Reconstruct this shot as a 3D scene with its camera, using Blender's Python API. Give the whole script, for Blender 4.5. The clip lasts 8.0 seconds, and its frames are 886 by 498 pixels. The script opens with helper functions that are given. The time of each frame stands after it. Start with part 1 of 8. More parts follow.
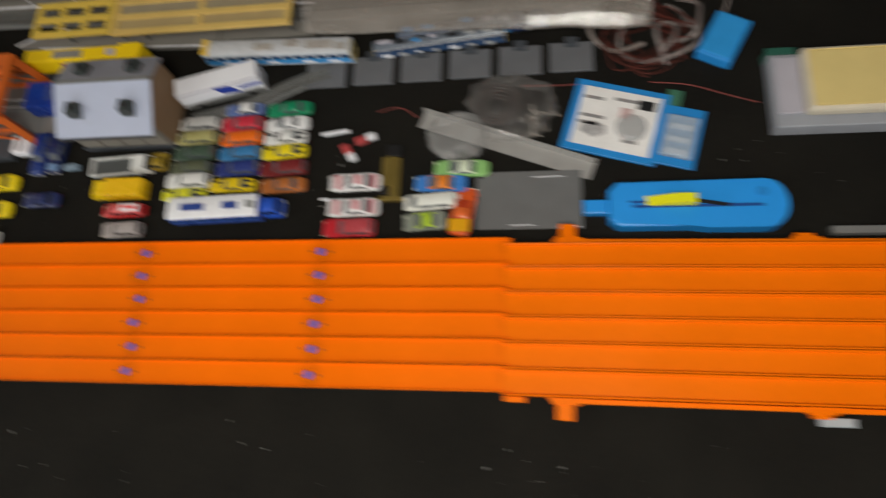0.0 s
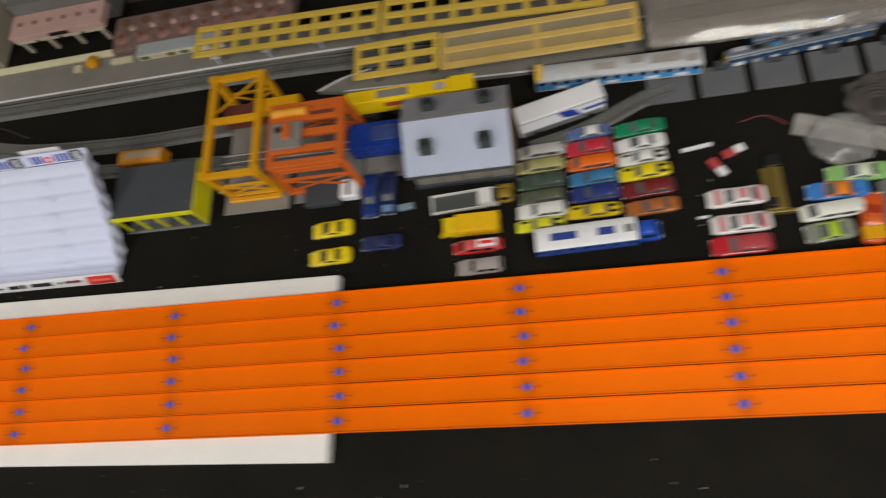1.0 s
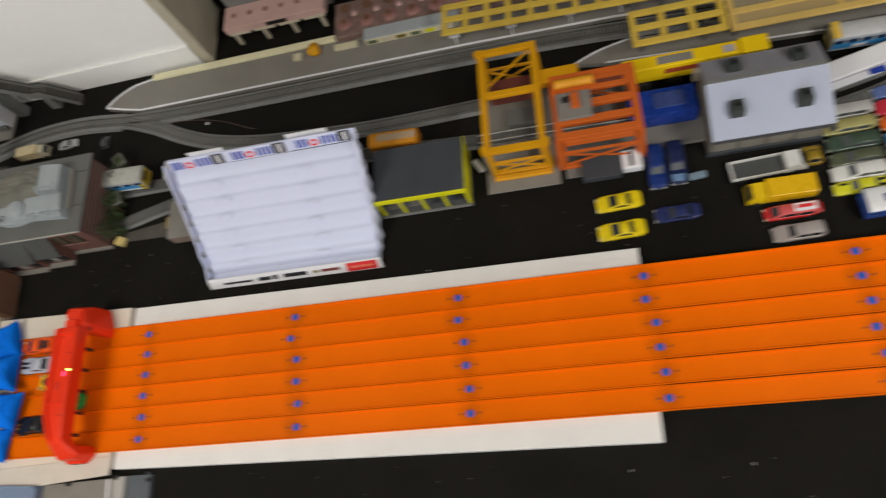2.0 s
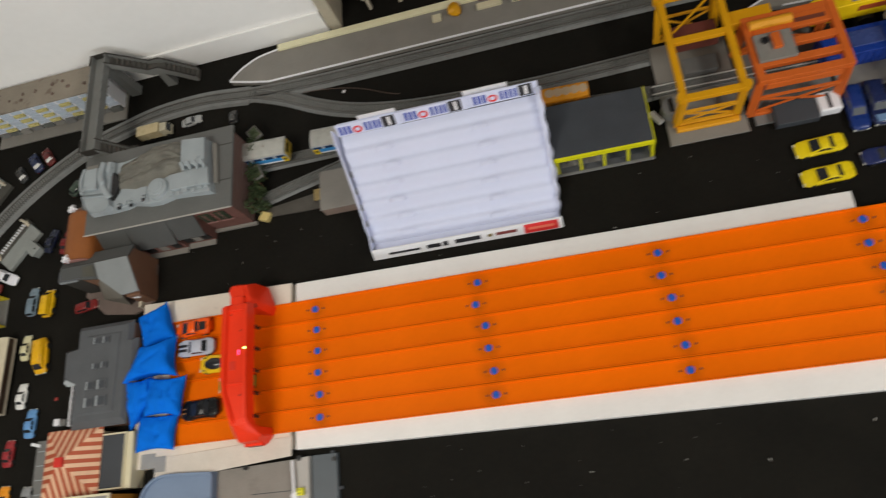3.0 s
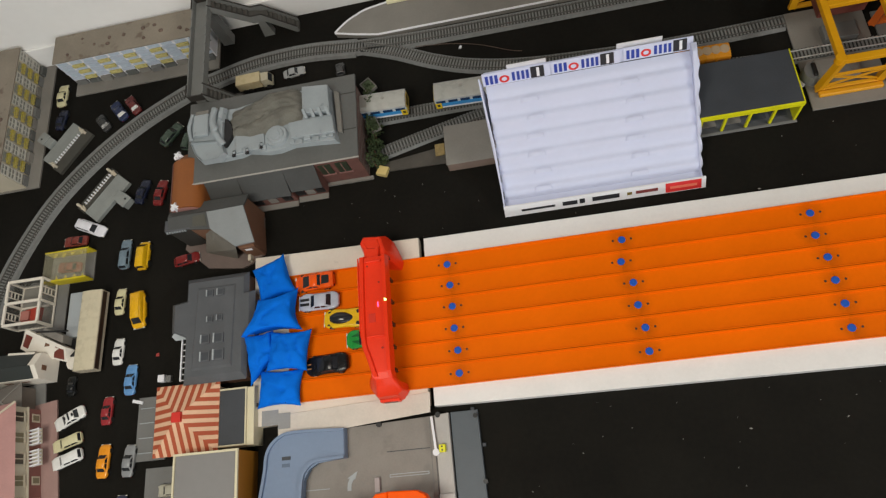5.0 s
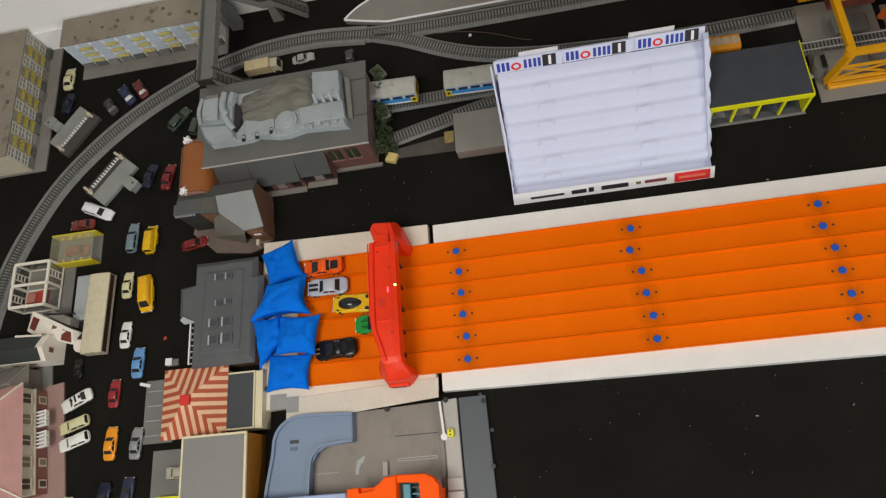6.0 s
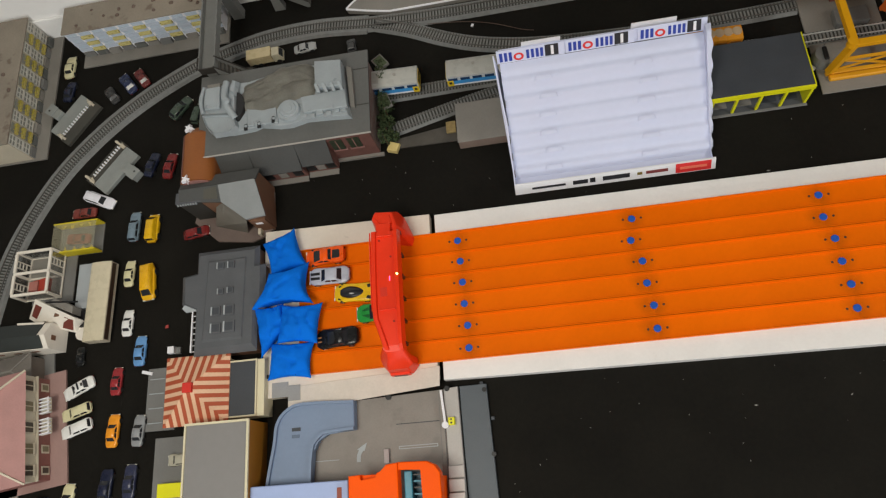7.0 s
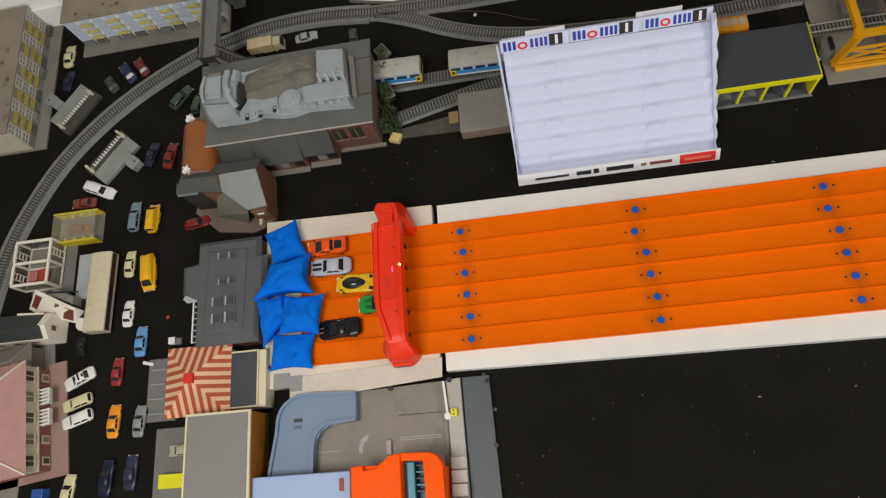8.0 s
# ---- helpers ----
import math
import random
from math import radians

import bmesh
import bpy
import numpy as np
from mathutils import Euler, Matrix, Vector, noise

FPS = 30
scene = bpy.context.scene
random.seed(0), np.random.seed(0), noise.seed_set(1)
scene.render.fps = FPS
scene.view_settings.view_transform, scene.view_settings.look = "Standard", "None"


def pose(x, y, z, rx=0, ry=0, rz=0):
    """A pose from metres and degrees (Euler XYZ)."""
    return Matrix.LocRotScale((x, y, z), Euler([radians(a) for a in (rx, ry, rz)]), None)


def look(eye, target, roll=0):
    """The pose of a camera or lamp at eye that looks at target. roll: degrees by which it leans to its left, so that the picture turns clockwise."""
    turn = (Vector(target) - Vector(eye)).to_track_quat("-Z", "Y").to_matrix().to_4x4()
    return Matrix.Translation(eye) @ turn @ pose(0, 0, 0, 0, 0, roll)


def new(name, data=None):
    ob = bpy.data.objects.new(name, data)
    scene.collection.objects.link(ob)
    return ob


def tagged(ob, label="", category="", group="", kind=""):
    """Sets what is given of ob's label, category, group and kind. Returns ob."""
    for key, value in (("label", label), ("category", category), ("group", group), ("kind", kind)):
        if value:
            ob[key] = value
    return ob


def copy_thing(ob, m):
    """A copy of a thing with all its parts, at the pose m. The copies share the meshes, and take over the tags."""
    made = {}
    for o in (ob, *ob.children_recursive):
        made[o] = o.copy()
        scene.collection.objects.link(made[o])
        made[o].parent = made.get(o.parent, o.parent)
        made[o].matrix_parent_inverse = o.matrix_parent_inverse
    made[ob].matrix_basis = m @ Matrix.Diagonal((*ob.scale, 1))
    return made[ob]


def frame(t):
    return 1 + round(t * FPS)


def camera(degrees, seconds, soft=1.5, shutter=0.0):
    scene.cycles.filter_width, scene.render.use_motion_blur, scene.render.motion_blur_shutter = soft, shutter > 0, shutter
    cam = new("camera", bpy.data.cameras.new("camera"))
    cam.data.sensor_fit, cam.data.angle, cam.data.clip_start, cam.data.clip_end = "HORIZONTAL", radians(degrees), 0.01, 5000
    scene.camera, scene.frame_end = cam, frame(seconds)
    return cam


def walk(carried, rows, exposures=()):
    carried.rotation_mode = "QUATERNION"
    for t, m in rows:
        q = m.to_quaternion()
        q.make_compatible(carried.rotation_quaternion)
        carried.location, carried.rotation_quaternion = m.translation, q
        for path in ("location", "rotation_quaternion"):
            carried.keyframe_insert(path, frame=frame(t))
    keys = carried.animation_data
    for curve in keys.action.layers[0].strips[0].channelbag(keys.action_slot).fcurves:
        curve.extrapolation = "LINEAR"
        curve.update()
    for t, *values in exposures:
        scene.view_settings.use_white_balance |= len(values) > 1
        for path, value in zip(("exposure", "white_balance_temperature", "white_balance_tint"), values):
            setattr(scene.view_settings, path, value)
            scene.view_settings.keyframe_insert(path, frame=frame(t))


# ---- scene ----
cam = camera(67.3, 8.0, soft=1.25, shutter=0.75)
PATH = [
    (0, (0.009, -0.225, 1.045), (-0.314, 0.383, -0.832), -27.1),
    (0.5, (-0.281, -0.205, 1.075), (-0.685, 0.453, -0.77), -33.3),
    (1, (-0.58, -0.219, 1.099), (-0.997, 0.471, -0.731), -34.4),
    (1.5, (-0.846, -0.251, 1.116), (-1.249, 0.469, -0.706), -33.3),
    (2, (-1.09, -0.256, 1.147), (-1.536, 0.48, -0.658), -36.4),
    (2.2, (-1.168, -0.259, 1.153), (-1.623, 0.473, -0.652), -37.4),
    (3.5, (-1.602, -0.28, 1.18), (-1.988, 0.434, -0.648), -36.9),
    (4, (-1.701, -0.289, 1.188), (-2.052, 0.421, -0.648), -34.4),
    (4.5, (-1.761, -0.298, 1.191), (-2.085, 0.406, -0.653), -32.0),
    (6, (-1.824, -0.32, 1.198), (-2.118, 0.362, -0.659), -29.3),
    (6.5, (-1.828, -0.324, 1.199), (-2.121, 0.344, -0.663), -29.5),
    (7, (-1.83, -0.327, 1.201), (-2.122, 0.335, -0.664), -29.5),
    (7.5, (-1.836, -0.328, 1.194), (-2.124, 0.329, -0.673), -29.3),
    (8, (-1.839, -0.329, 1.195), (-2.129, 0.314, -0.677), -29.8),
]
walk(cam, [(t, look(eye, target, roll)) for t, eye, target, roll in PATH])

# ---- world, lamps, exposure ----
world = bpy.data.worlds.new("room_air")
scene.world = world
world.use_nodes = True
world.node_tree.nodes["Background"].inputs[0].default_value = (0.75, 0.8, 0.9, 1)
world.node_tree.nodes["Background"].inputs[1].default_value = 0.05
scene.view_settings.exposure = 0.0


def panel_lamp(x, y, w, d, power, rgb):
    data = bpy.data.lights.new("ceiling_lamp", "AREA")
    data.shape, data.size, data.size_y, data.energy, data.color = "RECTANGLE", w, d, power, rgb
    ob = new("ceiling_lamp", data)
    ob.location = (x, y, 1.66)
    return ob


panel_lamp(-2.45, -0.58, 0.6, 0.6, 16.2, (1.0, 0.955, 0.84))
panel_lamp(0.05, -0.65, 0.6, 0.6, 25.5, (1.0, 0.97, 0.885))
# cool fill added behind the camera to brighten upright faces
data = bpy.data.lights.new("window_light", "AREA")
data.shape, data.size, data.size_y, data.energy, data.color = "RECTANGLE", 3.0, 1.1, 33, (0.93, 0.97, 0.97)
window_light = new("window_light", data)
window_light.matrix_world = look((-1.5, -2.98, 0.85), (-1.5, 0.5, 0.3))


# ---- materials ----
def mat(name, rgb, rough=0.5, metal=0.0, var=0.10, scale=25.0, bump=0.15, coat=0.0, clear=0.0, alpha=1.0, spots=None, island=False, spec=0.4, joints=0.0):
    """A surface with broad stains and fine grain on one base colour."""
    m = bpy.data.materials.new(name)
    m.use_nodes = True
    nt = m.node_tree
    n, ln = nt.nodes, nt.links
    b = n["Principled BSDF"]
    b.inputs["Metallic"].default_value = metal
    b.inputs["Coat Weight"].default_value = coat
    b.inputs["Coat Roughness"].default_value = 0.12
    b.inputs["Transmission Weight"].default_value = clear
    b.inputs["Alpha"].default_value = alpha
    b.inputs["Specular IOR Level"].default_value = spec
    tc = n.new("ShaderNodeTexCoord")
    big = n.new("ShaderNodeTexNoise")
    big.inputs["Scale"].default_value, big.inputs["Detail"].default_value = scale, 4
    fine = n.new("ShaderNodeTexNoise")
    fine.inputs["Scale"].default_value, fine.inputs["Detail"].default_value = scale * 14, 3
    for k in (big, fine):
        ln.new(tc.outputs["Object"], k.inputs["Vector"])
    mix = n.new("ShaderNodeMath")
    mix.operation = "MULTIPLY_ADD"
    ln.new(big.outputs["Fac"], mix.inputs[0])
    mix.inputs[1].default_value = 0.65
    scaled = n.new("ShaderNodeMath")
    scaled.operation = "MULTIPLY"
    ln.new(fine.outputs["Fac"], scaled.inputs[0])
    scaled.inputs[1].default_value = 0.35
    ln.new(scaled.outputs[0], mix.inputs[2])
    ramp = n.new("ShaderNodeValToRGB")
    e = ramp.color_ramp.elements
    e[0].position, e[1].position = 0.3, 0.7
    e[0].color = (*[c * (1 - var) for c in rgb], 1)
    e[1].color = (*[min(1, c * (1 + var)) for c in rgb], 1)
    ln.new(mix.outputs[0], ramp.inputs[0])
    out = ramp.outputs[0]
    if island:
        info = n.new("ShaderNodeObjectInfo")
        hsv = n.new("ShaderNodeHueSaturation")
        mr = n.new("ShaderNodeMapRange")
        mr.inputs["To Min"].default_value, mr.inputs["To Max"].default_value = 0.96, 1.04
        ln.new(info.outputs["Random"], mr.inputs["Value"])
        ln.new(mr.outputs[0], hsv.inputs["Value"])
        ln.new(out, hsv.inputs["Color"])
        out = hsv.outputs[0]
    if spots:
        rgb2, size, amount = spots
        wear = n.new("ShaderNodeTexNoise")
        wear.inputs["Scale"].default_value, wear.inputs["Detail"].default_value = size, 6
        ln.new(tc.outputs["Object"], wear.inputs["Vector"])
        cut = n.new("ShaderNodeMapRange")
        cut.inputs["From Min"].default_value, cut.inputs["From Max"].default_value = 1 - amount, 1 - amount + 0.08
        ln.new(wear.outputs["Fac"], cut.inputs["Value"])
        blend = n.new("ShaderNodeMix")
        blend.data_type = "RGBA"
        ln.new(cut.outputs[0], blend.inputs[0])
        ln.new(out, blend.inputs[6])
        blend.inputs[7].default_value = (*rgb2, 1)
        out = blend.outputs[2]
    if joints:
        sep = n.new("ShaderNodeSeparateXYZ")
        ln.new(tc.outputs["Object"], sep.inputs[0])
        near = n.new("ShaderNodeMath")
        near.operation = "PINGPONG"
        ln.new(sep.outputs[0], near.inputs[0])
        near.inputs[1].default_value = joints / 2
        flat = n.new("ShaderNodeCombineXYZ")
        ln.new(near.outputs[0], flat.inputs[0])
        ln.new(sep.outputs[1], flat.inputs[1])
        away = n.new("ShaderNodeVectorMath")
        away.operation = "LENGTH"
        ln.new(flat.outputs[0], away.inputs[0])
        rag = n.new("ShaderNodeMath")
        rag.operation = "MULTIPLY_ADD"
        ln.new(big.outputs["Fac"], rag.inputs[0])
        rag.inputs[1].default_value = 0.03
        ln.new(away.outputs["Value"], rag.inputs[2])
        soot = n.new("ShaderNodeMapRange")
        soot.interpolation_type = "SMOOTHSTEP"
        soot.inputs["From Min"].default_value, soot.inputs["From Max"].default_value = 0.012, 0.046
        soot.inputs["To Min"].default_value, soot.inputs["To Max"].default_value = 0.42, 0.0
        ln.new(rag.outputs[0], soot.inputs["Value"])
        dirty = n.new("ShaderNodeMix")
        dirty.data_type = "RGBA"
        ln.new(soot.outputs[0], dirty.inputs[0])
        ln.new(out, dirty.inputs[6])
        dirty.inputs[7].default_value = (0.16, 0.045, 0.004, 1)
        out = dirty.outputs[2]
    ln.new(out, b.inputs["Base Color"])
    rr = n.new("ShaderNodeMapRange")
    rr.inputs["To Min"].default_value, rr.inputs["To Max"].default_value = max(0.02, rough - 0.08), min(1, rough + 0.08)
    ln.new(big.outputs["Fac"], rr.inputs["Value"])
    ln.new(rr.outputs[0], b.inputs["Roughness"])
    if bump:
        bp = n.new("ShaderNodeBump")
        bp.inputs["Strength"].default_value, bp.inputs["Distance"].default_value = bump, 0.001
        ln.new(fine.outputs["Fac"], bp.inputs["Height"])
        ln.new(bp.outputs[0], b.inputs["Normal"])
    return m


def glow(name, rgb, power):
    m = mat(name, rgb, 0.4)
    b = m.node_tree.nodes["Principled BSDF"]
    b.inputs["Emission Color"].default_value = (*rgb, 1)
    b.inputs["Emission Strength"].default_value = power
    return m


TABLE = mat("black_felt", (0.0088, 0.0079, 0.0062), 0.95, var=0.35, scale=9, bump=0.4, spec=0.15)
WALLW = mat("white_wall_paint", (0.92, 0.91, 0.90), 0.7, var=0.03, scale=4, bump=0.1)
BEIGE = mat("beige_wood", (0.50, 0.45, 0.35), 0.6, var=0.12, scale=12)
BOARD = mat("white_board_paint", (0.80, 0.78, 0.76), 0.5, var=0.05, scale=14, spots=((0.66, 0.62, 0.57), 30, 0.29))
BOARD2 = mat("cream_board_paint", (0.74, 0.67, 0.58), 0.55, var=0.06, scale=14, spots=((0.58, 0.52, 0.45), 30, 0.30))
PLANK = mat("pale_raw_plank", (0.66, 0.60, 0.53), 0.65, var=0.1, scale=16)
ORANGE = mat("orange_track_plastic", (0.84, 0.150, 0.001), 0.42, var=0.05, scale=10, bump=0.05, island=True, spec=0.05, joints=0.3205)
ORANGE2 = mat("orange_ramp_plastic", (0.84, 0.160, 0.001), 0.30, var=0.06, scale=8, bump=0.05, spec=0.10)
RIVET = mat("blue_rivet_plastic", (0.02, 0.10, 0.48), 0.45, spec=0.2)
SOOT = mat("dark_screw", (0.055, 0.03, 0.015), 0.6)
RED = mat("red_gate_plastic", (0.80, 0.038, 0.008), 0.36, var=0.08, scale=18, bump=0.08, spec=0.25)
PINKBAR = mat("faded_pink_print", (0.84, 0.19, 0.12), 0.5)
BLUEBAG = mat("blue_bag_cloth", (0.002, 0.150, 0.70), 0.8, var=0.12, scale=40, bump=0.5, spec=0.08)
TAPE = mat("grey_tape", (0.30, 0.30, 0.30), 0.5)
BLACK = mat("black_plastic", (0.012, 0.012, 0.013), 0.4)
GLASS = mat("dark_toy_glass", (0.02, 0.022, 0.026), 0.12, bump=0)
TYRE = mat("black_tyre", (0.015, 0.015, 0.015), 0.7)
RIM = mat("silver_rim", (0.55, 0.55, 0.56), 0.3, metal=0.8)
WHITEP = mat("white_plastic", (0.80, 0.80, 0.84), 0.45, var=0.03, bump=0.05)
STANDW = mat("bluish_white_card", (0.625, 0.665, 0.85), 0.6, var=0.03, scale=8, bump=0.08)
LOGOBLUE = mat("blue_print", (0.02, 0.05, 0.35), 0.5)
LOGORED = mat("red_print", (0.70, 0.03, 0.03), 0.5)
LOGOBLACK = mat("black_print", (0.015, 0.015, 0.02), 0.5)
GREY = mat("grey_plastic", (0.175, 0.175, 0.17), 0.55, var=0.1, scale=20)
DGREY = mat("dark_grey_roof", (0.050, 0.056, 0.066), 0.6, var=0.12, scale=22)
SLATE = mat("slate_grey_roof", (0.088, 0.093, 0.102), 0.6, var=0.15, scale=26)
TAUPE = mat("taupe_roof_card", (0.26, 0.225, 0.18), 0.8, var=0.16, scale=18, spots=((0.17, 0.13, 0.10), 30, 0.40))
TAUPE2 = mat("grey_taupe_plastic", (0.225, 0.212, 0.192), 0.65, var=0.1, scale=20)
BALLAST = mat("grey_ballast", (0.205, 0.21, 0.208), 0.8, var=0.15, scale=120, bump=0.6)
SLEEPER = mat("grey_sleeper", (0.215, 0.218, 0.21), 0.8, var=0.15)
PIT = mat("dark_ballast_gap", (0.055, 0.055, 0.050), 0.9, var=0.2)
RAIL = mat("dull_rail", (0.16, 0.155, 0.145), 0.45, metal=0.5)
# near-white base carries the lamps' reflection off the rails
SHINYRAIL = mat("painted_sheen_rail", (0.82, 0.82, 0.80), 0.25, metal=0.35)
CREAM = mat("cream_plastic", (0.66, 0.60, 0.42), 0.5, var=0.07)
IVORY = mat("ivory_plastic", (0.58, 0.52, 0.41), 0.5, var=0.08)
BROWN = mat("brown_wall", (0.17, 0.085, 0.05), 0.7, var=0.15, scale=30)
BRICKRED = mat("red_brick_print", (0.15, 0.068, 0.056), 0.75, var=0.2, scale=60)
PINK = mat("pink_wall", (0.30, 0.15, 0.135), 0.7, var=0.1, scale=25)
PINKROOF = mat("pink_roof", (0.42, 0.225, 0.21), 0.65, var=0.1, scale=25)
TERRA = mat("terracotta_plastic", (0.255, 0.083, 0.019), 0.45, var=0.12, scale=20)
LGREY = mat("light_grey_plastic", (0.37, 0.40, 0.42), 0.5, var=0.08, scale=25)
YELLOW = mat("yellow_plastic", (0.68, 0.325, 0.007), 0.42, var=0.07, spec=0.2)
YORANGE = mat("amber_plastic", (0.72, 0.33, 0.012), 0.42, var=0.08)
NEON = mat("bright_yellow_plastic", (0.75, 0.72, 0.01), 0.42, var=0.06)
YGIRDER = mat("mustard_girder_plastic", (0.66, 0.46, 0.075), 0.5, var=0.1, spec=0.25)
CRANEOR = mat("crane_orange_plastic", (0.60, 0.125, 0.020), 0.5, var=0.08, spec=0.2)
SKYBLUE = mat("powder_blue_plastic", (0.185, 0.25, 0.37), 0.45, var=0.06, scale=12)
PERI = mat("periwinkle_plastic", (0.33, 0.42, 0.68), 0.45, var=0.05, scale=12)
ROOFBLUE = mat("pale_blue_roof", (0.43, 0.47, 0.60), 0.5, var=0.06, scale=16, spots=((0.40, 0.43, 0.5), 20, 0.36))
GREEN = mat("dark_green_scatter", (0.045, 0.068, 0.026), 0.9, var=0.3, scale=90)
PALEGREEN = mat("pale_green_roof", (0.10, 0.13, 0.07), 0.8, var=0.2)
NAVYGLASS = mat("blue_window_strip", (0.02, 0.05, 0.12), 0.2)
TRAMBLUE = mat("tram_blue", (0.05, 0.28, 0.62), 0.35)
SILVER = mat("silver_paint", (0.50, 0.50, 0.50), 0.35, metal=0.3)
HOTORANGE = mat("hot_orange_plastic", (0.95, 0.10, 0.001), 0.42, var=0.04, bump=0.05, spec=0.06)
CLEARP = mat("clear_plastic_sheet", (0.48, 0.43, 0.38), 0.13, clear=0.0, alpha=0.46, bump=0.02, scale=9, spec=0.9)
GOLD = mat("old_gold_plastic", (0.23, 0.165, 0.04), 0.4, metal=0.4)
PACKBLUE = mat("package_blue", (0.02, 0.24, 0.62), 0.4, var=0.06)
LAUNCHBLUE = mat("launcher_blue_plastic", (0.02, 0.28, 0.75), 0.38, var=0.05)
WIRERED = mat("dark_red_wire", (0.085, 0.022, 0.016), 0.6, spec=0.15)
WIREWHITE = mat("milky_tubing", (0.38, 0.32, 0.30), 0.3, alpha=0.38)
SAND = mat("straw_yellow_plastic", (0.70, 0.55, 0.22), 0.5, var=0.05)
LILAC = mat("lilac_grey_card", (0.42, 0.40, 0.45), 0.6, var=0.05)
WINBLUE = mat("pale_blue_panel", (0.52, 0.58, 0.68), 0.5)
WINYEL = mat("yellow_balcony_panel", (0.56, 0.49, 0.20), 0.7, var=0.2, scale=120)
STROOF = mat("weathered_grey_roof", (0.122, 0.124, 0.120), 0.75, var=0.12, scale=14)
ANROOF = mat("weathered_annex_roof", (0.066, 0.068, 0.067), 0.7, var=0.14, scale=18)
SUPGREY = mat("support_grey_plastic", (0.125, 0.128, 0.138), 0.55)
RAILBLACK = mat("black_brown_railing", (0.03, 0.026, 0.022), 0.6)
BRIDGE = mat("bridge_grey_plastic", (0.185, 0.188, 0.180), 0.65, var=0.12, scale=22)
TREAD = mat("dark_stair_tread", (0.085, 0.08, 0.072), 0.75)
STRIPER = mat("brick_red_stripe", (0.42, 0.085, 0.035), 0.65)
STRIPEC = mat("peach_stripe", (0.74, 0.47, 0.31), 0.65)


# ---- mesh helpers ----
def box(bm, x0, x1, y0, y1, z0, z1, bev=0.0):
    v = [bm.verts.new(p) for p in ((x0, y0, z0), (x1, y0, z0), (x1, y1, z0), (x0, y1, z0), (x0, y0, z1), (x1, y0, z1), (x1, y1, z1), (x0, y1, z1))]
    f = [bm.faces.new([v[i] for i in q]) for q in ((3, 2, 1, 0), (4, 5, 6, 7), (0, 1, 5, 4), (1, 2, 6, 5), (2, 3, 7, 6), (3, 0, 4, 7))]
    if bev:
        edges = list({e for k in f for e in k.edges})
        bmesh.ops.bevel(bm, geom=edges, offset=bev, segments=2, affect="EDGES", profile=0.5)
    return bm


def prism(bm, pts, z0, z1, shrink=1.0, bev=0.0):
    """An upright prism on a plan outline; shrink tapers its top about its middle."""
    cx, cy = sum(p[0] for p in pts) / len(pts), sum(p[1] for p in pts) / len(pts)
    a = [bm.verts.new((x, y, z0)) for x, y in pts]
    b = [bm.verts.new((cx + (x - cx) * shrink, cy + (y - cy) * shrink, z1)) for x, y in pts]
    n = len(pts)
    top = bm.faces.new(b)
    bm.faces.new(a[::-1])
    for i in range(n):
        bm.faces.new((a[i], a[(i + 1) % n], b[(i + 1) % n], b[i]))
    if bev:
        bmesh.ops.bevel(bm, geom=list(top.edges), offset=bev, segments=2, affect="EDGES", profile=0.5)
    return bm


def loft(bm, rings):
    """Skin closed rings of equal count, with both ends capped."""
    vs = [[bm.verts.new(p) for p in r] for r in rings]
    n = len(rings[0])
    for a, b in zip(vs, vs[1:]):
        for i in range(n):
            bm.faces.new((a[i], a[(i + 1) % n], b[(i + 1) % n], b[i]))
    bm.faces.new(vs[0][::-1])
    bm.faces.new(vs[-1])
    return bm


def cyl(bm, x, y, z, r, h, axis="z", seg=16, r2=None):
    """A round bar or cone that starts at the point and runs along the axis."""
    r2 = r if r2 is None else r2
    rings = []
    for k, (d, rad) in enumerate(((0, r), (h, r2))):
        ring = []
        for i in range(seg):
            a = 2 * math.pi * i / seg
            u, w = rad * math.cos(a), rad * math.sin(a)
            ring.append({"z": (x + u, y + w, z + d), "x": (x + d, y + u, z + w), "y": (x + w, y + d, z + u)}[axis])
        rings.append(ring)
    return loft(bm, rings)


def beam(bm, p, q, w, h):
    """A square bar from p to q."""
    p, q = Vector(p), Vector(q)
    d = (q - p).normalized()
    side = d.cross(Vector((0, 0, 1)))
    side = side.normalized() if side.length > 1e-4 else Vector((1, 0, 0))
    up = side.cross(d)
    rings = [[c + side * sx * w / 2 + up * sy * h / 2 for sx, sy in ((-1, -1), (1, -1), (1, 1), (-1, 1))] for c in (p, q)]
    return loft(bm, rings)


def smooth_path(pts, per=10):
    """A Catmull-Rom line through plan points."""
    out = []
    q = [pts[0]] + list(pts) + [pts[-1]]
    for i in range(1, len(q) - 2):
        a, b, c, d = (Vector(k) for k in q[i - 1:i + 3])
        for k in range(per):
            t = k / per
            out.append(0.5 * ((2 * b) + (c - a) * t + (2 * a - 5 * b + 4 * c - d) * t * t + (3 * b - a - 3 * c + d) * t ** 3))
    out.append(Vector(pts[-1]))
    return out


def tube(bm, pts, r, seg=6, per=8):
    line = smooth_path([(*p, 0)[:3] if len(p) == 2 else p for p in pts], per)
    rings = []
    for i, p in enumerate(line):
        d = (line[min(i + 1, len(line) - 1)] - line[max(i - 1, 0)]).normalized()
        side = d.cross(Vector((0, 0, 1)))
        side = side.normalized() if side.length > 1e-4 else Vector((1, 0, 0))
        up = side.cross(d)
        rings.append([p + side * r * math.cos(2 * math.pi * k / seg) + up * r * math.sin(2 * math.pi * k / seg) for k in range(seg)])
    return loft(bm, rings)


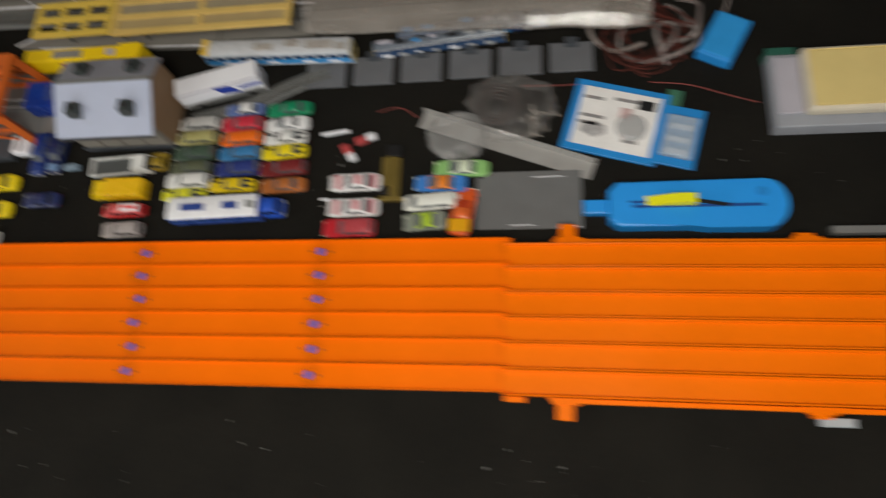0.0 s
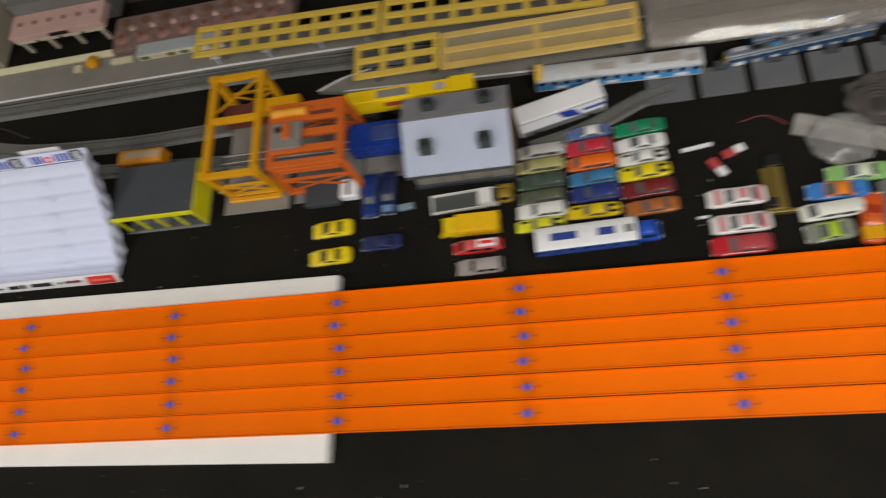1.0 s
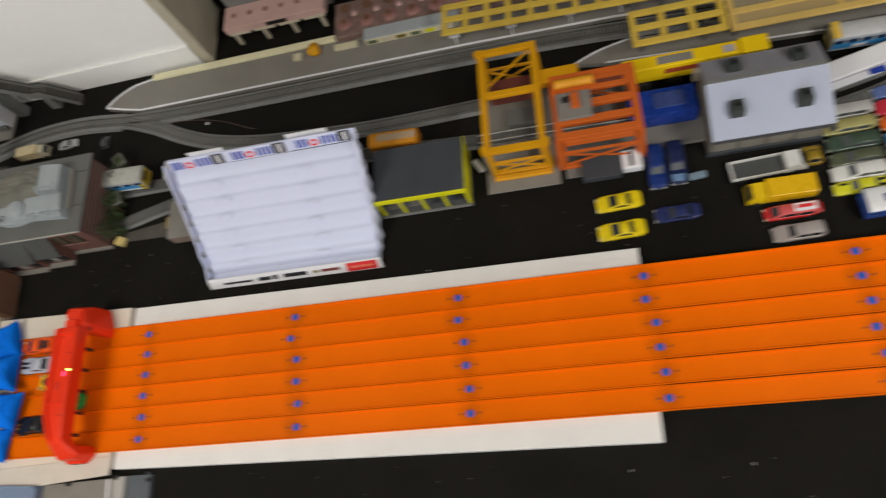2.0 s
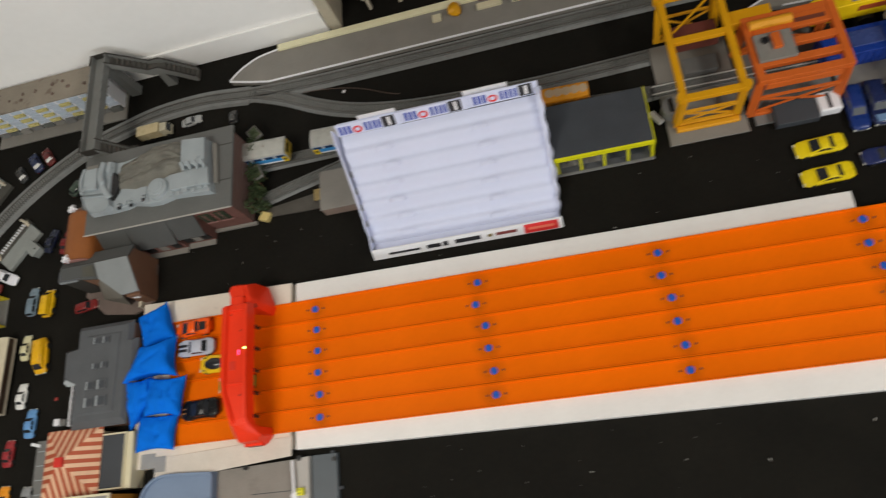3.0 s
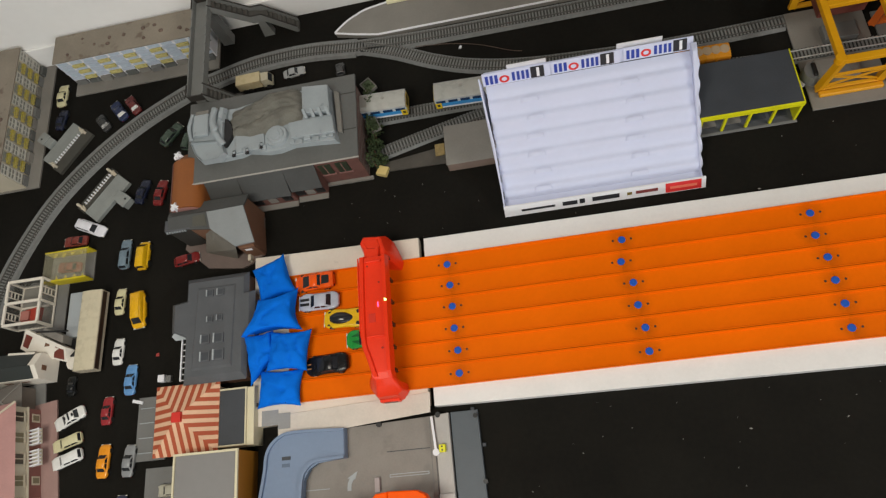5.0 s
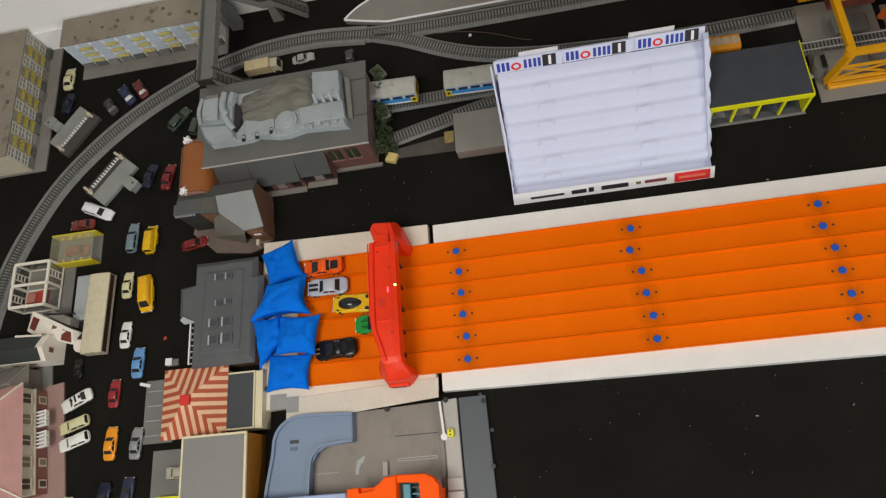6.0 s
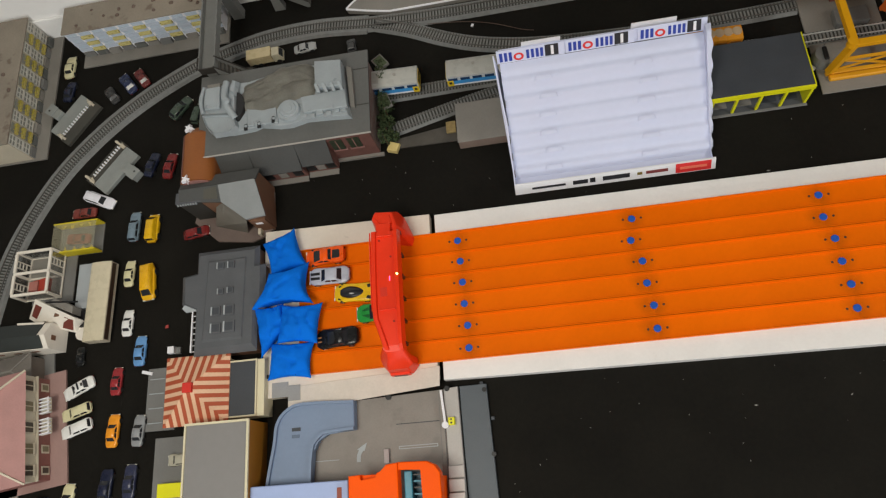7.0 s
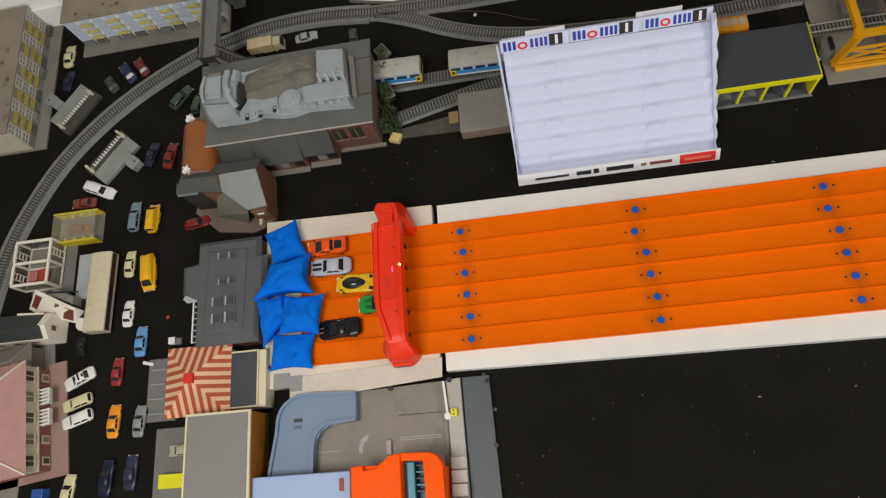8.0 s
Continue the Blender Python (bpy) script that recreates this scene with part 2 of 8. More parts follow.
def ribbon(bm, line, half, z0, z1, slope=0.0):
    """A strip with thickness along a plan line."""
    rings = []
    for i, p in enumerate(line):
        d = (line[min(i + 1, len(line) - 1)] - line[max(i - 1, 0)]).normalized()
        s = Vector((-d.y, d.x, 0))
        a, b = p + s * half, p - s * half
        at, bt = p + s * (half - slope), p - s * (half - slope)
        rings.append([(b.x, b.y, z0), (a.x, a.y, z0), (at.x, at.y, z1), (bt.x, bt.y, z1)])
    return loft(bm, rings)


def part(name, bm, material, parent=None, label="", smooth=False, loc=None):
    bmesh.ops.recalc_face_normals(bm, faces=bm.faces)
    me = bpy.data.meshes.new(name)
    bm.to_mesh(me)
    bm.free()
    me.materials.append(material)
    if smooth:
        me.polygons.foreach_set("use_smooth", [True] * len(me.polygons))
        if smooth != True:
            me.set_sharp_from_angle(angle=radians(smooth))
    ob = new(name, me)
    if parent:
        ob.parent = parent
    if loc:
        ob.location = loc
    if label:
        ob["label"] = label
    return ob


def pane(bm, q, u0, u1, v0, v1, off=0.0004, deep=0.0008):
    """A thin plate laid on the four-cornered face q, between shares u and v of its width and height."""
    a, b, c, d = (Vector(p) for p in q)
    n = (b - a).cross(d - a).normalized()
    at = lambda u, v: (a * (1 - u) + b * u) * (1 - v) + (d * (1 - u) + c * u) * v
    r = [at(u0, v0), at(u1, v0), at(u1, v1), at(u0, v1)]
    return loft(bm, [[p + n * (off - deep) for p in r], [p + n * off for p in r]])


def same(ob, loc, rz=0.0, parent=None):
    """Another part on the same mesh."""
    o = ob.copy()
    scene.collection.objects.link(o)
    o.location, o.rotation_euler = loc, (0, 0, radians(rz))
    o.parent = parent or ob.parent
    return o


def thing(name, label, category, x=0.0, y=0.0, z=0.0, rz=0.0, group="", kind=""):
    ob = new(name)
    ob.empty_display_size = 0.02
    ob.location, ob.rotation_euler = (x, y, z), (0, 0, radians(rz))
    return tagged(ob, label, category, group, kind)


def BM():
    return bmesh.new()


def slab(name, material, x0, x1, y0, y1, z0, z1, bev=0.0, parent=None, label=""):
    return part(name, box(BM(), x0, x1, y0, y1, z0, z1, bev), material, parent, label)


# ---- room and table ----
tagged(slab("floor", mat("grey_floor", (0.25, 0.23, 0.21), 0.6), -5.5, 3.5, -3.0, 2.2, -0.86, -0.80), "plain grey room floor under the table", "floor", kind="structure")
tagged(slab("ceiling", WALLW, -5.5, 3.5, -3.0, 2.2, 1.70, 1.76), "plain white ceiling over the room", "ceiling", kind="structure")
south = thing("wall_south", "plain white wall with an added opening behind the camera", "wall", 0, -3.05, -0.8, kind="structure")
for x0, x1, z0, z1 in ((-5.5, -3.05, 0, 2.5), (0.05, 3.5, 0, 2.5), (-3.05, 0.05, 0, 1.05), (-3.05, 0.05, 2.25, 2.5)):
    part("wall_section", box(BM(), x0, x1, -0.05, 0.05, z0, z1), WALLW, south)
# unseen window, made up to frame the fill
win = thing("window_1", "white frame added around the fill light, out of view", "window", -1.5, -3.05, 0.25, kind="structure")
for x0, x1, z0, z1 in ((-1.55, 1.55, 0, 0.05), (-1.55, 1.55, 1.15, 1.2), (-1.55, -1.5, 0.05, 1.15), (1.5, 1.55, 0.05, 1.15), (-0.025, 0.025, 0.05, 1.15)):
    part("window_frame", box(BM(), x0, x1, -0.03, 0.03, z0, z1, 0.004), WHITEP, win)
tagged(slab("wall_west", WALLW, -5.6, -5.5, -3.0, 2.2, -0.8, 1.70), "plain white end wall", "wall", kind="structure")
tagged(slab("wall_east", WALLW, 3.5, 3.6, -3.0, 2.2, -0.8, 1.70), "plain white end wall", "wall", kind="structure")
tagged(slab("wall_north", mat("dim_wall_paint", (0.10, 0.10, 0.11), 0.8), -1.9, 3.5, 1.6, 1.7, -0.8, 1.70), "dark wall far behind the layout", "wall", kind="structure")
near_wall = tagged(slab("wall_niche", WALLW, -5.5, -1.945, 0.78, 1.7, -0.8, 1.70), "smooth white wall along the back of the table", "wall", kind="structure")
tagged(slab("baseboard", WALLW, -5.4, -1.947, 0.773, 0.7795, 0.0, 0.066, 0.0015), "white skirting ledge at the foot of the wall", "baseboard", kind="structure")
tagged(slab("trim", BEIGE, -1.944, -1.915, 0.772, 0.93, 0.0, 1.69, 0.003), "beige wooden casing at the wall's end", "trim", kind="structure")

table = thing("table", "long black felt-covered layout table", "table", -1.1, 0.2, -0.8, kind="structure")
part("tabletop", box(BM(), -3.4, 2.9, -1.35, 1.3, 0.76, 0.80, 0.004), TABLE, table)
leg = part("leg", box(BM(), -0.03, 0.03, -0.03, 0.03, 0.0, 0.76), BLACK, table, loc=(-3.2, -1.2, 0))
for lx, ly in ((2.6, -1.2), (-3.2, 0.4), (2.6, 1.1), (-0.2, -1.2)):
    same(leg, (lx, ly, 0))

# flecks of white dust and scraps lying on the felt
bm = BM()
for k in range(230):
    x, y = random.uniform(-2.4, 0.55), random.choice((random.uniform(-0.45, -0.175), random.uniform(-0.45, -0.175), random.uniform(0.17, 0.30)))
    if x < -1.93 and y < 0:
        continue
    s, a = random.uniform(0.0006, 0.0016) * random.choice((1, 1, 1, 2.2)), random.uniform(0, 3.1)
    c, d = math.cos(a) * s, math.sin(a) * s
    prism(bm, [(x + c, y + d), (x - d * 0.4, y + c * 0.4), (x - c, y - d), (x + d * 0.4, y - c * 0.4)], 0.0002, 0.0009)
tagged(part("dust_flecks", bm, mat("dust", (0.32, 0.31, 0.29), 0.9)), "scattered pale dust flecks on black felt", "dust", kind="stuff")

# ---- race track: six orange lanes ----
LANE, COLS = 0.041, [-2.30, -1.985, -1.662, -1.343, -1.019, -0.695, -0.374, -0.055]


def lane_mesh(length, gap):
    h, t = LANE / 2 - gap, 0.0016
    prof = [(-h, 0.0235), (h, 0.0235), (h, 0.0312), (h - t, 0.0312), (h - t - 0.0006, 0.0265), (-h + t + 0.0006, 0.0265), (-h + t, 0.0312), (-h, 0.0312)]
    return loft(BM(), [[(x, y, z) for y, z in prof] for x in (0.00005, length - 0.00005)])


# how far each lane's joint sits past its column, lane by lane
JOINTS = [(0.0, 0.0, 0.0, 0.0, 0.0, 0.0), (0.0, 0.002, 0.003, 0.003, 0.006, 0.005), (-0.001, -0.009, 0.005, 0.006, 0.011, 0.010), (0.0, -0.002, 0.007, 0.008, 0.012, 0.011),
          (0.0, -0.003, 0.008, 0.008, 0.010, 0.009), (0.001, 0.0, 0.004, 0.0, 0.004, 0.002), (0.0, 0.001, 0.002, 0.001, 0.001, 0.0), (0.0, 0.0, 0.0, 0.0, 0.0, 0.0)]
race_track = thing("race_track", "six-lane orange plastic toy race track on white boards", "race track", -2.3, 0, 0)
rivet0 = None
for k, (xa, xb) in enumerate(zip(COLS, COLS[1:])):
    for i in range(6):
        y, a, b = (2.5 - i) * LANE, xa + JOINTS[k][i], xb + JOINTS[k + 1][i]
        piece = part("lane_piece", lane_mesh(b - a, 0.0010 if k > 3 else 0.0006), ORANGE, race_track, loc=(a + 2.3, y, 0.0))
        if k == 0:
            continue
        if rivet0 is None:
            bm = cyl(BM(), 0, 0, 0.0262, 0.0066, 0.0010, seg=20)
            cyl(bm, 0, 0, 0.0272, 0.0066, 0.0006, seg=20, r2=0.0052)
            rivet = rivet0 = part("rivet", bm, RIVET, piece)
            screw0 = part("screw", cyl(BM(), -0.0155, 0, 0.0263, 0.0021, 0.0006, seg=10), SOOT, piece)
            same(screw0, (0.032, 0, 0), 0, piece)
        else:
            rivet = same(rivet0, (0, 0, 0), 0, piece)
            same(screw0, (0, 0, 0), 0, piece)
            same(screw0, (0.032, 0, 0), 0, piece)

# the wider launching section that rises towards its end
ramp = thing("launch_ramp", "glossy orange six-lane launching section of track", "race track", -0.065, -0.0075, 0)
ramp.rotation_euler = (0, 0, radians(-0.6))
for i in range(6):
    y = (2.5 - i) * 0.0400
    h, t = 0.0193, 0.0022
    prof = [(-h, -0.006), (h, -0.006), (h, 0.0060), (h - t * 0.5, 0.0066), (h - t, 0.0060), (h - t - 0.001, 0), (-h + t + 0.001, 0), (-h + t, 0.0060), (-h + t * 0.5, 0.0066), (-h, 0.0060)]
    rings = []
    for k in range(16):
        u = k / 15
        x = 1.25 * u
        z = 0.0275 + 0.0035 * min(1.0, max(0.0, x - 0.02) / 0.12) + 0.06 * max(0, x - 0.35) ** 2
        rings.append([(x, y + a, z + b) for a, b in prof])
    part("lane", loft(BM(), rings), ORANGE2, ramp)
for s in (-1, 1):
    part("side_rim", box(BM(), 0.105, 0.9, min(s * 0.1205, s * 0.1275), max(s * 0.1205, s * 0.1275), 0.019, 0.0285, 0.001), ORANGE2, ramp)
for x, s in ((0.0, -1), (0.080, -1), (0.085, 1), (0.435, 1), (0.430, -1)):
    yy = s * 0.1205
    bm = BM()
    if x == 0.0:
        box(bm, x + 0.002, x + 0.034, yy - 0.008, yy, 0.018, 0.030, 0.001)
    else:
        loft(bm, [[(x - 0.012, yy, z), (x + 0.046, yy, z), (x + 0.032, yy + s * 0.010, z), (x - 0.004, yy + s * 0.010, z)] for z in (0.019, 0.031)])
        reach = 0.016 if x > 0.4 else 0.032
        box(bm, x, x + 0.025, min(yy + s * 0.008, yy + s * reach), max(yy + s * 0.008, yy + s * reach), 0.019, 0.030, 0.0015)
    part("side_tab", bm, ORANGE2, ramp)
bm = BM()
box(bm, 0.0, 1.25, -0.09, 0.09, 0, 0.0205)
part("bed", bm, BLACK, ramp)
bm = BM()
box(bm, 1.29, 2.23, -0.1, 0.1, 0, 0.0225)
part("bed", bm, BLACK, race_track, "black packing strip under the lanes")

# boards beneath the track
tagged(part("long_board", prism(BM(), [(-2.030, -0.154), (-1.028, -0.168), (-1.021, 0.156), (-2.027, 0.163)], 0.0, 0.0232, bev=0.001), BOARD), "long white-painted board under the orange track", "board")
tagged(part("short_board", prism(BM(), [(-2.373, -0.158), (-2.040, -0.150), (-2.037, 0.166), (-2.373, 0.174)], 0.0, 0.0232, bev=0.001), BOARD2), "short white-painted board under the finish end", "board")
tagged(part("plank", prism(BM(), [(-2.322, -0.186), (-2.038, -0.164), (-2.036, -0.129), (-2.322, -0.141)], 0.0234, 0.0250, bev=0.0006), PLANK), "pale raw wooden plank along the finish board", "plank")
tape = tagged(part("tape_strip", box(BM(), -2.354, -2.322, -0.158, -0.1305, 0.0234, 0.0242), TAPE), "strip of grey tape on the white board", "tape")
tagged(part("tape_strip", box(BM(), -2.3215, -2.298, -0.166, -0.138, 0.0252, 0.0259), TAPE), "strip of grey tape on the pale plank", "tape")

# ---- finish gate ----
gate = thing("finish_gate", "red plastic finish gate standing across the orange lanes", "finish gate", -2.105, 0.0, 0.0262)
gate_rings = []
for y, xl, drop in ((0.113, -0.024, 0.010), (0.109, -0.027, 0.0), (0.06, -0.0285, 0.0), (0.0, -0.029, 0.0), (-0.036, -0.029, 0.0), (-0.052, -0.028, 0.001), (-0.080, -0.019, 0.002), (-0.098, -0.014, 0.003), (-0.106, -0.012, 0.010)):
    xr = 0.0225
    gate_rings.append([(x, y, z - drop) for x, z in ((xl, 0.058), (xl - 0.0005, 0.077), (xl + 0.002, 0.0845), (xl + 0.009, 0.0855), (xl + 0.0105, 0.0800), (xr - 0.0085, 0.0795), (xr - 0.007, 0.0850), (xr - 0.001, 0.0835), (xr + 0.0005, 0.074), (xr, 0.056))])
part("crossbar", loft(BM(), gate_rings), RED, gate, smooth=25)
part("rib", box(BM(), -0.0175, 0.0135, -0.0375, -0.0350, 0.0796, 0.0835, 0.0006), RED, gate)
part("rib", box(BM(), -0.0165, 0.0135, 0.0985, 0.1010, 0.0796, 0.0840, 0.0006), RED, gate)
for x, y in ((-0.012, 0.092), (0.008, 0.060), (0.009, -0.058)):
    part("screw_hole", cyl(BM(), x, y, 0.0794, 0.0017, 0.0008, seg=10), mat("dark_red_hole", (0.22, 0.012, 0.006), 0.6) if y > 0.09 else bpy.data.materials["dark_red_hole"], gate)
bm = loft(BM(), [[(-0.037, 0.150, -0.002), (-0.028, 0.168, -0.002), (0.020, 0.164, -0.002), (0.038, 0.119, -0.002), (0.033, 0.103, -0.002), (-0.028, 0.116, -0.002)],
                 [(-0.034, 0.148, 0.044), (-0.027, 0.164, 0.044), (0.017, 0.160, 0.044), (0.031, 0.119, 0.044), (0.027, 0.107, 0.044), (-0.024, 0.118, 0.044)],
                 [(-0.028, 0.142, 0.066), (-0.022, 0.154, 0.066), (0.010, 0.151, 0.066), (0.017, 0.124, 0.066), (0.014, 0.115, 0.066), (-0.018, 0.122, 0.066)]])
bmesh.ops.bevel(bm, geom=list(bm.edges), offset=0.0014, segments=2, affect="EDGES")
tower = part("tower", bm, RED, gate, smooth=30)
part("tower_neck", box(BM(), -0.019, 0.008, 0.100, 0.128, 0.050, 0.0740, 0.0015), RED, tower)
part("tower_dish", prism(BM(), [(-0.021, 0.142), (-0.017, 0.148), (0.006, 0.146), (0.011, 0.128), (-0.013, 0.130)], 0.0655, 0.0685, 0.9), RED, tower)
bm = loft(BM(), [[(-0.036, -0.106, -0.002), (0.030, -0.110, -0.002), (0.033, -0.124, -0.002), (0.022, -0.138, -0.002), (-0.020, -0.138, -0.002), (-0.034, -0.120, -0.002)],
                 [(-0.029, -0.107, 0.040), (0.027, -0.111, 0.040), (0.030, -0.127, 0.040), (0.020, -0.134, 0.040), (-0.015, -0.135, 0.040), (-0.027, -0.118, 0.040)],
                 [(-0.014, -0.098, 0.076), (0.021, -0.098, 0.076), (0.021, -0.106, 0.074), (0.015, -0.110, 0.072), (-0.006, -0.111, 0.072), (-0.013, -0.106, 0.074)]])
bmesh.ops.bevel(bm, geom=list(bm.edges), offset=0.0012, segments=2, affect="EDGES")
tower = part("tower", bm, RED, gate, smooth=30)
part("tower_foot", box(BM(), -0.018, 0.018, -0.141, -0.132, -0.001, 0.016, 0.0015), RED, tower)
part("slot", box(BM(), -0.012, 0.012, -0.1416, -0.1408, 0.002, 0.010), BLACK, gate)
# slanted name board on the far side, its lettering only bars
bm = BM()
loft(bm, [[(-0.0272, y, 0.0820), (-0.0355, y, 0.0530), (-0.0375, y, 0.0535), (-0.0292, y, 0.0838)] for y in (0.108, -0.030)])
board = part("name_board", bm, RED, gate)
for k in range(9):
    y = 0.096 - k * 0.0138
    bar = loft(BM(), [[(-0.0306, yy, 0.0778), (-0.0315, yy, 0.0780), (-0.0361, yy, 0.0612), (-0.0352, yy, 0.0610)] for yy in (y - 0.0030 - 0.001 * (k % 3), y + 0.0036)])
    part("letter_bar", bar, PINKBAR, board)
# black blocks stand in for the shadowed opening over each lane
for i in range(6):
    y = (2.5 - i) * LANE + 0.012
    part("lane_flag", box(BM(), 0.0190, 0.0235, y - 0.005, y + 0.001, 0.036, 0.056, 0.001), BLACK, gate)
part("indicator_light", cyl(BM(), 0.0195, 0.025, 0.0835, 0.0018, 0.0034, seg=10), glow("green_light", (0.3, 0.9, 0.2), 6.0), gate, "small glowing green indicator")
part("indicator_light", box(BM(), 0.004, 0.0054, 0.015, 0.024, 0.0796, 0.0808), glow("pink_light", (1.0, 0.08, 0.25), 3.0), gate, "small glowing pink indicator")
part("emblem", box(BM(), -0.013, -0.001, -0.012, 0.004, 0.0796, 0.0806), mat("emblem_dark", (0.62, 0.028, 0.010), 0.4), gate)


# ---- blue bean bags ----
def bean_bag(corners, z, h, pinch, seed, label):
    n = 20
    bm = BM()
    grids = []
    A, B, C, D = (Vector((x, y, 0)) for x, y in corners)
    mid = (A + B + C + D) / 4
    for side in (1, -1):
        g = []
        for i in range(n + 1):
            row = []
            for j in range(n + 1):
                u, v = i / n, j / n
                a, b = 2 * u - 1, 2 * v - 1
                p = (A * (1 - u) + B * u) * (1 - v) + (D * (1 - u) + C * u) * v
                edge = max(abs(a), abs(b)) ** 4
                tuck = pinch * edge * (1 - (min(abs(a), abs(b)) / max(0.001, max(abs(a), abs(b)))) ** 2)
                p = p + (mid - p) * tuck
                puff = max(0.0, (1 - abs(a) ** 3) * (1 - abs(b) ** 3)) ** 0.5
                fold = -0.38 * max(0.0, 1 - abs(noise.noise((a * 1.3 + seed, b * 1.3, seed * 2.0))) / 0.08) - 0.22 * abs(a * b) * puff
                ripple = 0.24 * noise.noise((a * 2.2 + seed * 5, b * 2.2, side)) + 0.05 * noise.noise((a * 6 + seed, b * 7, side * 3.0))
                ear = 0.30 * (abs(a) * abs(b)) ** 3 * noise.noise((seed + a, b, 4.0))
                row.append(bm.verts.new((p.x - mid.x, p.y - mid.y, side * (h / 2 * max(0.0, puff * (1 + ripple + (fold if side > 0 else 0))) + 0.0006) + h * ear)))
            g.append(row)
        grids.append(g)
    for g in grids:
        for i in range(n):
            for j in range(n):
                bm.faces.new((g[i][j], g[i + 1][j], g[i + 1][j + 1], g[i][j + 1]))
    a, b = grids
    ring = [(i, 0) for i in range(n)] + [(n, j) for j in range(n)] + [(i, n) for i in range(n, 0, -1)] + [(0, j) for j in range(n, 0, -1)]
    for p, q in zip(ring, ring[1:] + ring[:1]):
        bm.faces.new((a[p[0]][p[1]], a[q[0]][q[1]], b[q[0]][q[1]], b[p[0]][p[1]]))
    ob = part("bean_bag", bm, BLUEBAG, smooth=True)
    ob.location = (mid.x, mid.y, z)
    return tagged(ob, label, "bean bag", "bean bags stopping the cars")


bean_bag(((-2.372, 0.143), (-2.304, 0.166), (-2.276, 0.084), (-2.350, 0.070)), 0.041, 0.034, 0.18, 1.3, "blue cloth bean bag with pinched corners")
bean_bag(((-2.390, 0.002), (-2.352, 0.076), (-2.270, 0.090), (-2.262, 0.006)), 0.053, 0.040, 0.33, 2.9, "crumpled blue cloth bean bag leaning on others")
bean_bag(((-2.384, 0.014), (-2.324, 0.014), (-2.306, -0.036), (-2.366, -0.086)), 0.046, 0.038, 0.24, 4.1, "crumpled blue cloth bean bag with folded edge")
bean_bag(((-2.326, 0.010), (-2.244, 0.006), (-2.256, -0.070), (-2.334, -0.064)), 0.050, 0.036, 0.14, 5.2, "plump blue cloth bean bag across two lanes")
bean_bag(((-2.352, -0.058), (-2.264, -0.062), (-2.272, -0.130), (-2.356, -0.128)), 0.040, 0.032, 0.15, 6.6, "square blue cloth bean bag at the outer lane")


# ---- railway tracks ----
def railway(name_label, pts, half=0.0185, shiny=False, z=0.0, group="model railway tracks"):
    line = smooth_path([(*p, 0) for p in pts], 12)
    t = thing("railway_track", name_label, "railway track", pts[0][0], pts[0][1], z, group=group)
    line = [p - Vector((pts[0][0], pts[0][1], 0)) for p in line]
    part("bed", ribbon(BM(), line, half, 0.0, 0.006, 0.004), BALLAST, t)
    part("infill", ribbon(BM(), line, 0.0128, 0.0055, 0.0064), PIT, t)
    bm = BM()
    run = 0.0
    for a, b in zip(line, line[1:]):
        d = (b - a)
        seg = d.length
        d = d.normalized()
        s = Vector((-d.y, d.x, 0))
        dist = 0.0068 - run
        while dist <= seg:
            c = a + d * dist
            q = [c + s * 0.0125 + d * 0.0016, c + s * 0.0125 - d * 0.0016, c - s * 0.0125 - d * 0.0016, c - s * 0.0125 + d * 0.0016]
            prism(bm, [(p.x, p.y) for p in q], 0.0055, 0.0078)
            dist += 0.0068
        run = seg - (dist - 0.0068)
    ob = part("sleeper_strip", bm, SLEEPER, t)
    tagged(ob, kind="stuff")
    for off in (0.0082, -0.0082):
        shifted = []
        for i, p in enumerate(line):
            d = (line[min(i + 1, len(line) - 1)] - line[max(i - 1, 0)]).normalized()
            shifted.append(p + Vector((-d.y, d.x, 0)) * off)
        part("rail", ribbon(BM(), shifted, 0.0008, 0.0072, 0.0098), SHINYRAIL if shiny else RAIL, t)
    return t


railway("grey curved model railway track on moulded ballast", [(-3.012, -0.02), (-3.0, 0.08), (-2.974, 0.202), (-2.925, 0.308), (-2.862, 0.402), (-2.769, 0.492), (-2.668, 0.561), (-2.559, 0.615), (-2.49, 0.636), (-2.39, 0.658), (-2.27, 0.663), (-2.15, 0.650)], 0.025)
railway("grey straight model railway track beside the platform", [(-2.15, 0.650), (-2.0, 0.642), (-1.7, 0.640), (-1.3, 0.640), (-1.0, 0.632), (-0.5, 0.598), (0.1, 0.57)], 0.021)
railway("grey turnout branch of the model railway", [(-2.135, 0.6475), (-2.06, 0.618), (-1.98, 0.578), (-1.90, 0.548), (-1.80, 0.527), (-1.68, 0.516), (-1.5, 0.508), (-1.28, 0.512)], 0.019)
railway("grey model railway track under the silver trams", [(-2.30, 0.452), (-2.14, 0.457), (-2.0, 0.458), (-1.86, 0.458), (-1.66, 0.452), (-1.44, 0.440), (-1.29, 0.431)], 0.0175)
railway("grey siding curving off behind the station", [(-2.18, 0.352), (-2.11, 0.372), (-2.03, 0.392), (-1.94, 0.413), (-1.86, 0.431)], 0.017)
railway("bright-railed short track beneath the cranes", [(-1.288, 0.431), (-1.2, 0.431), (-1.0, 0.428), (-0.86, 0.426)], 0.016, True)

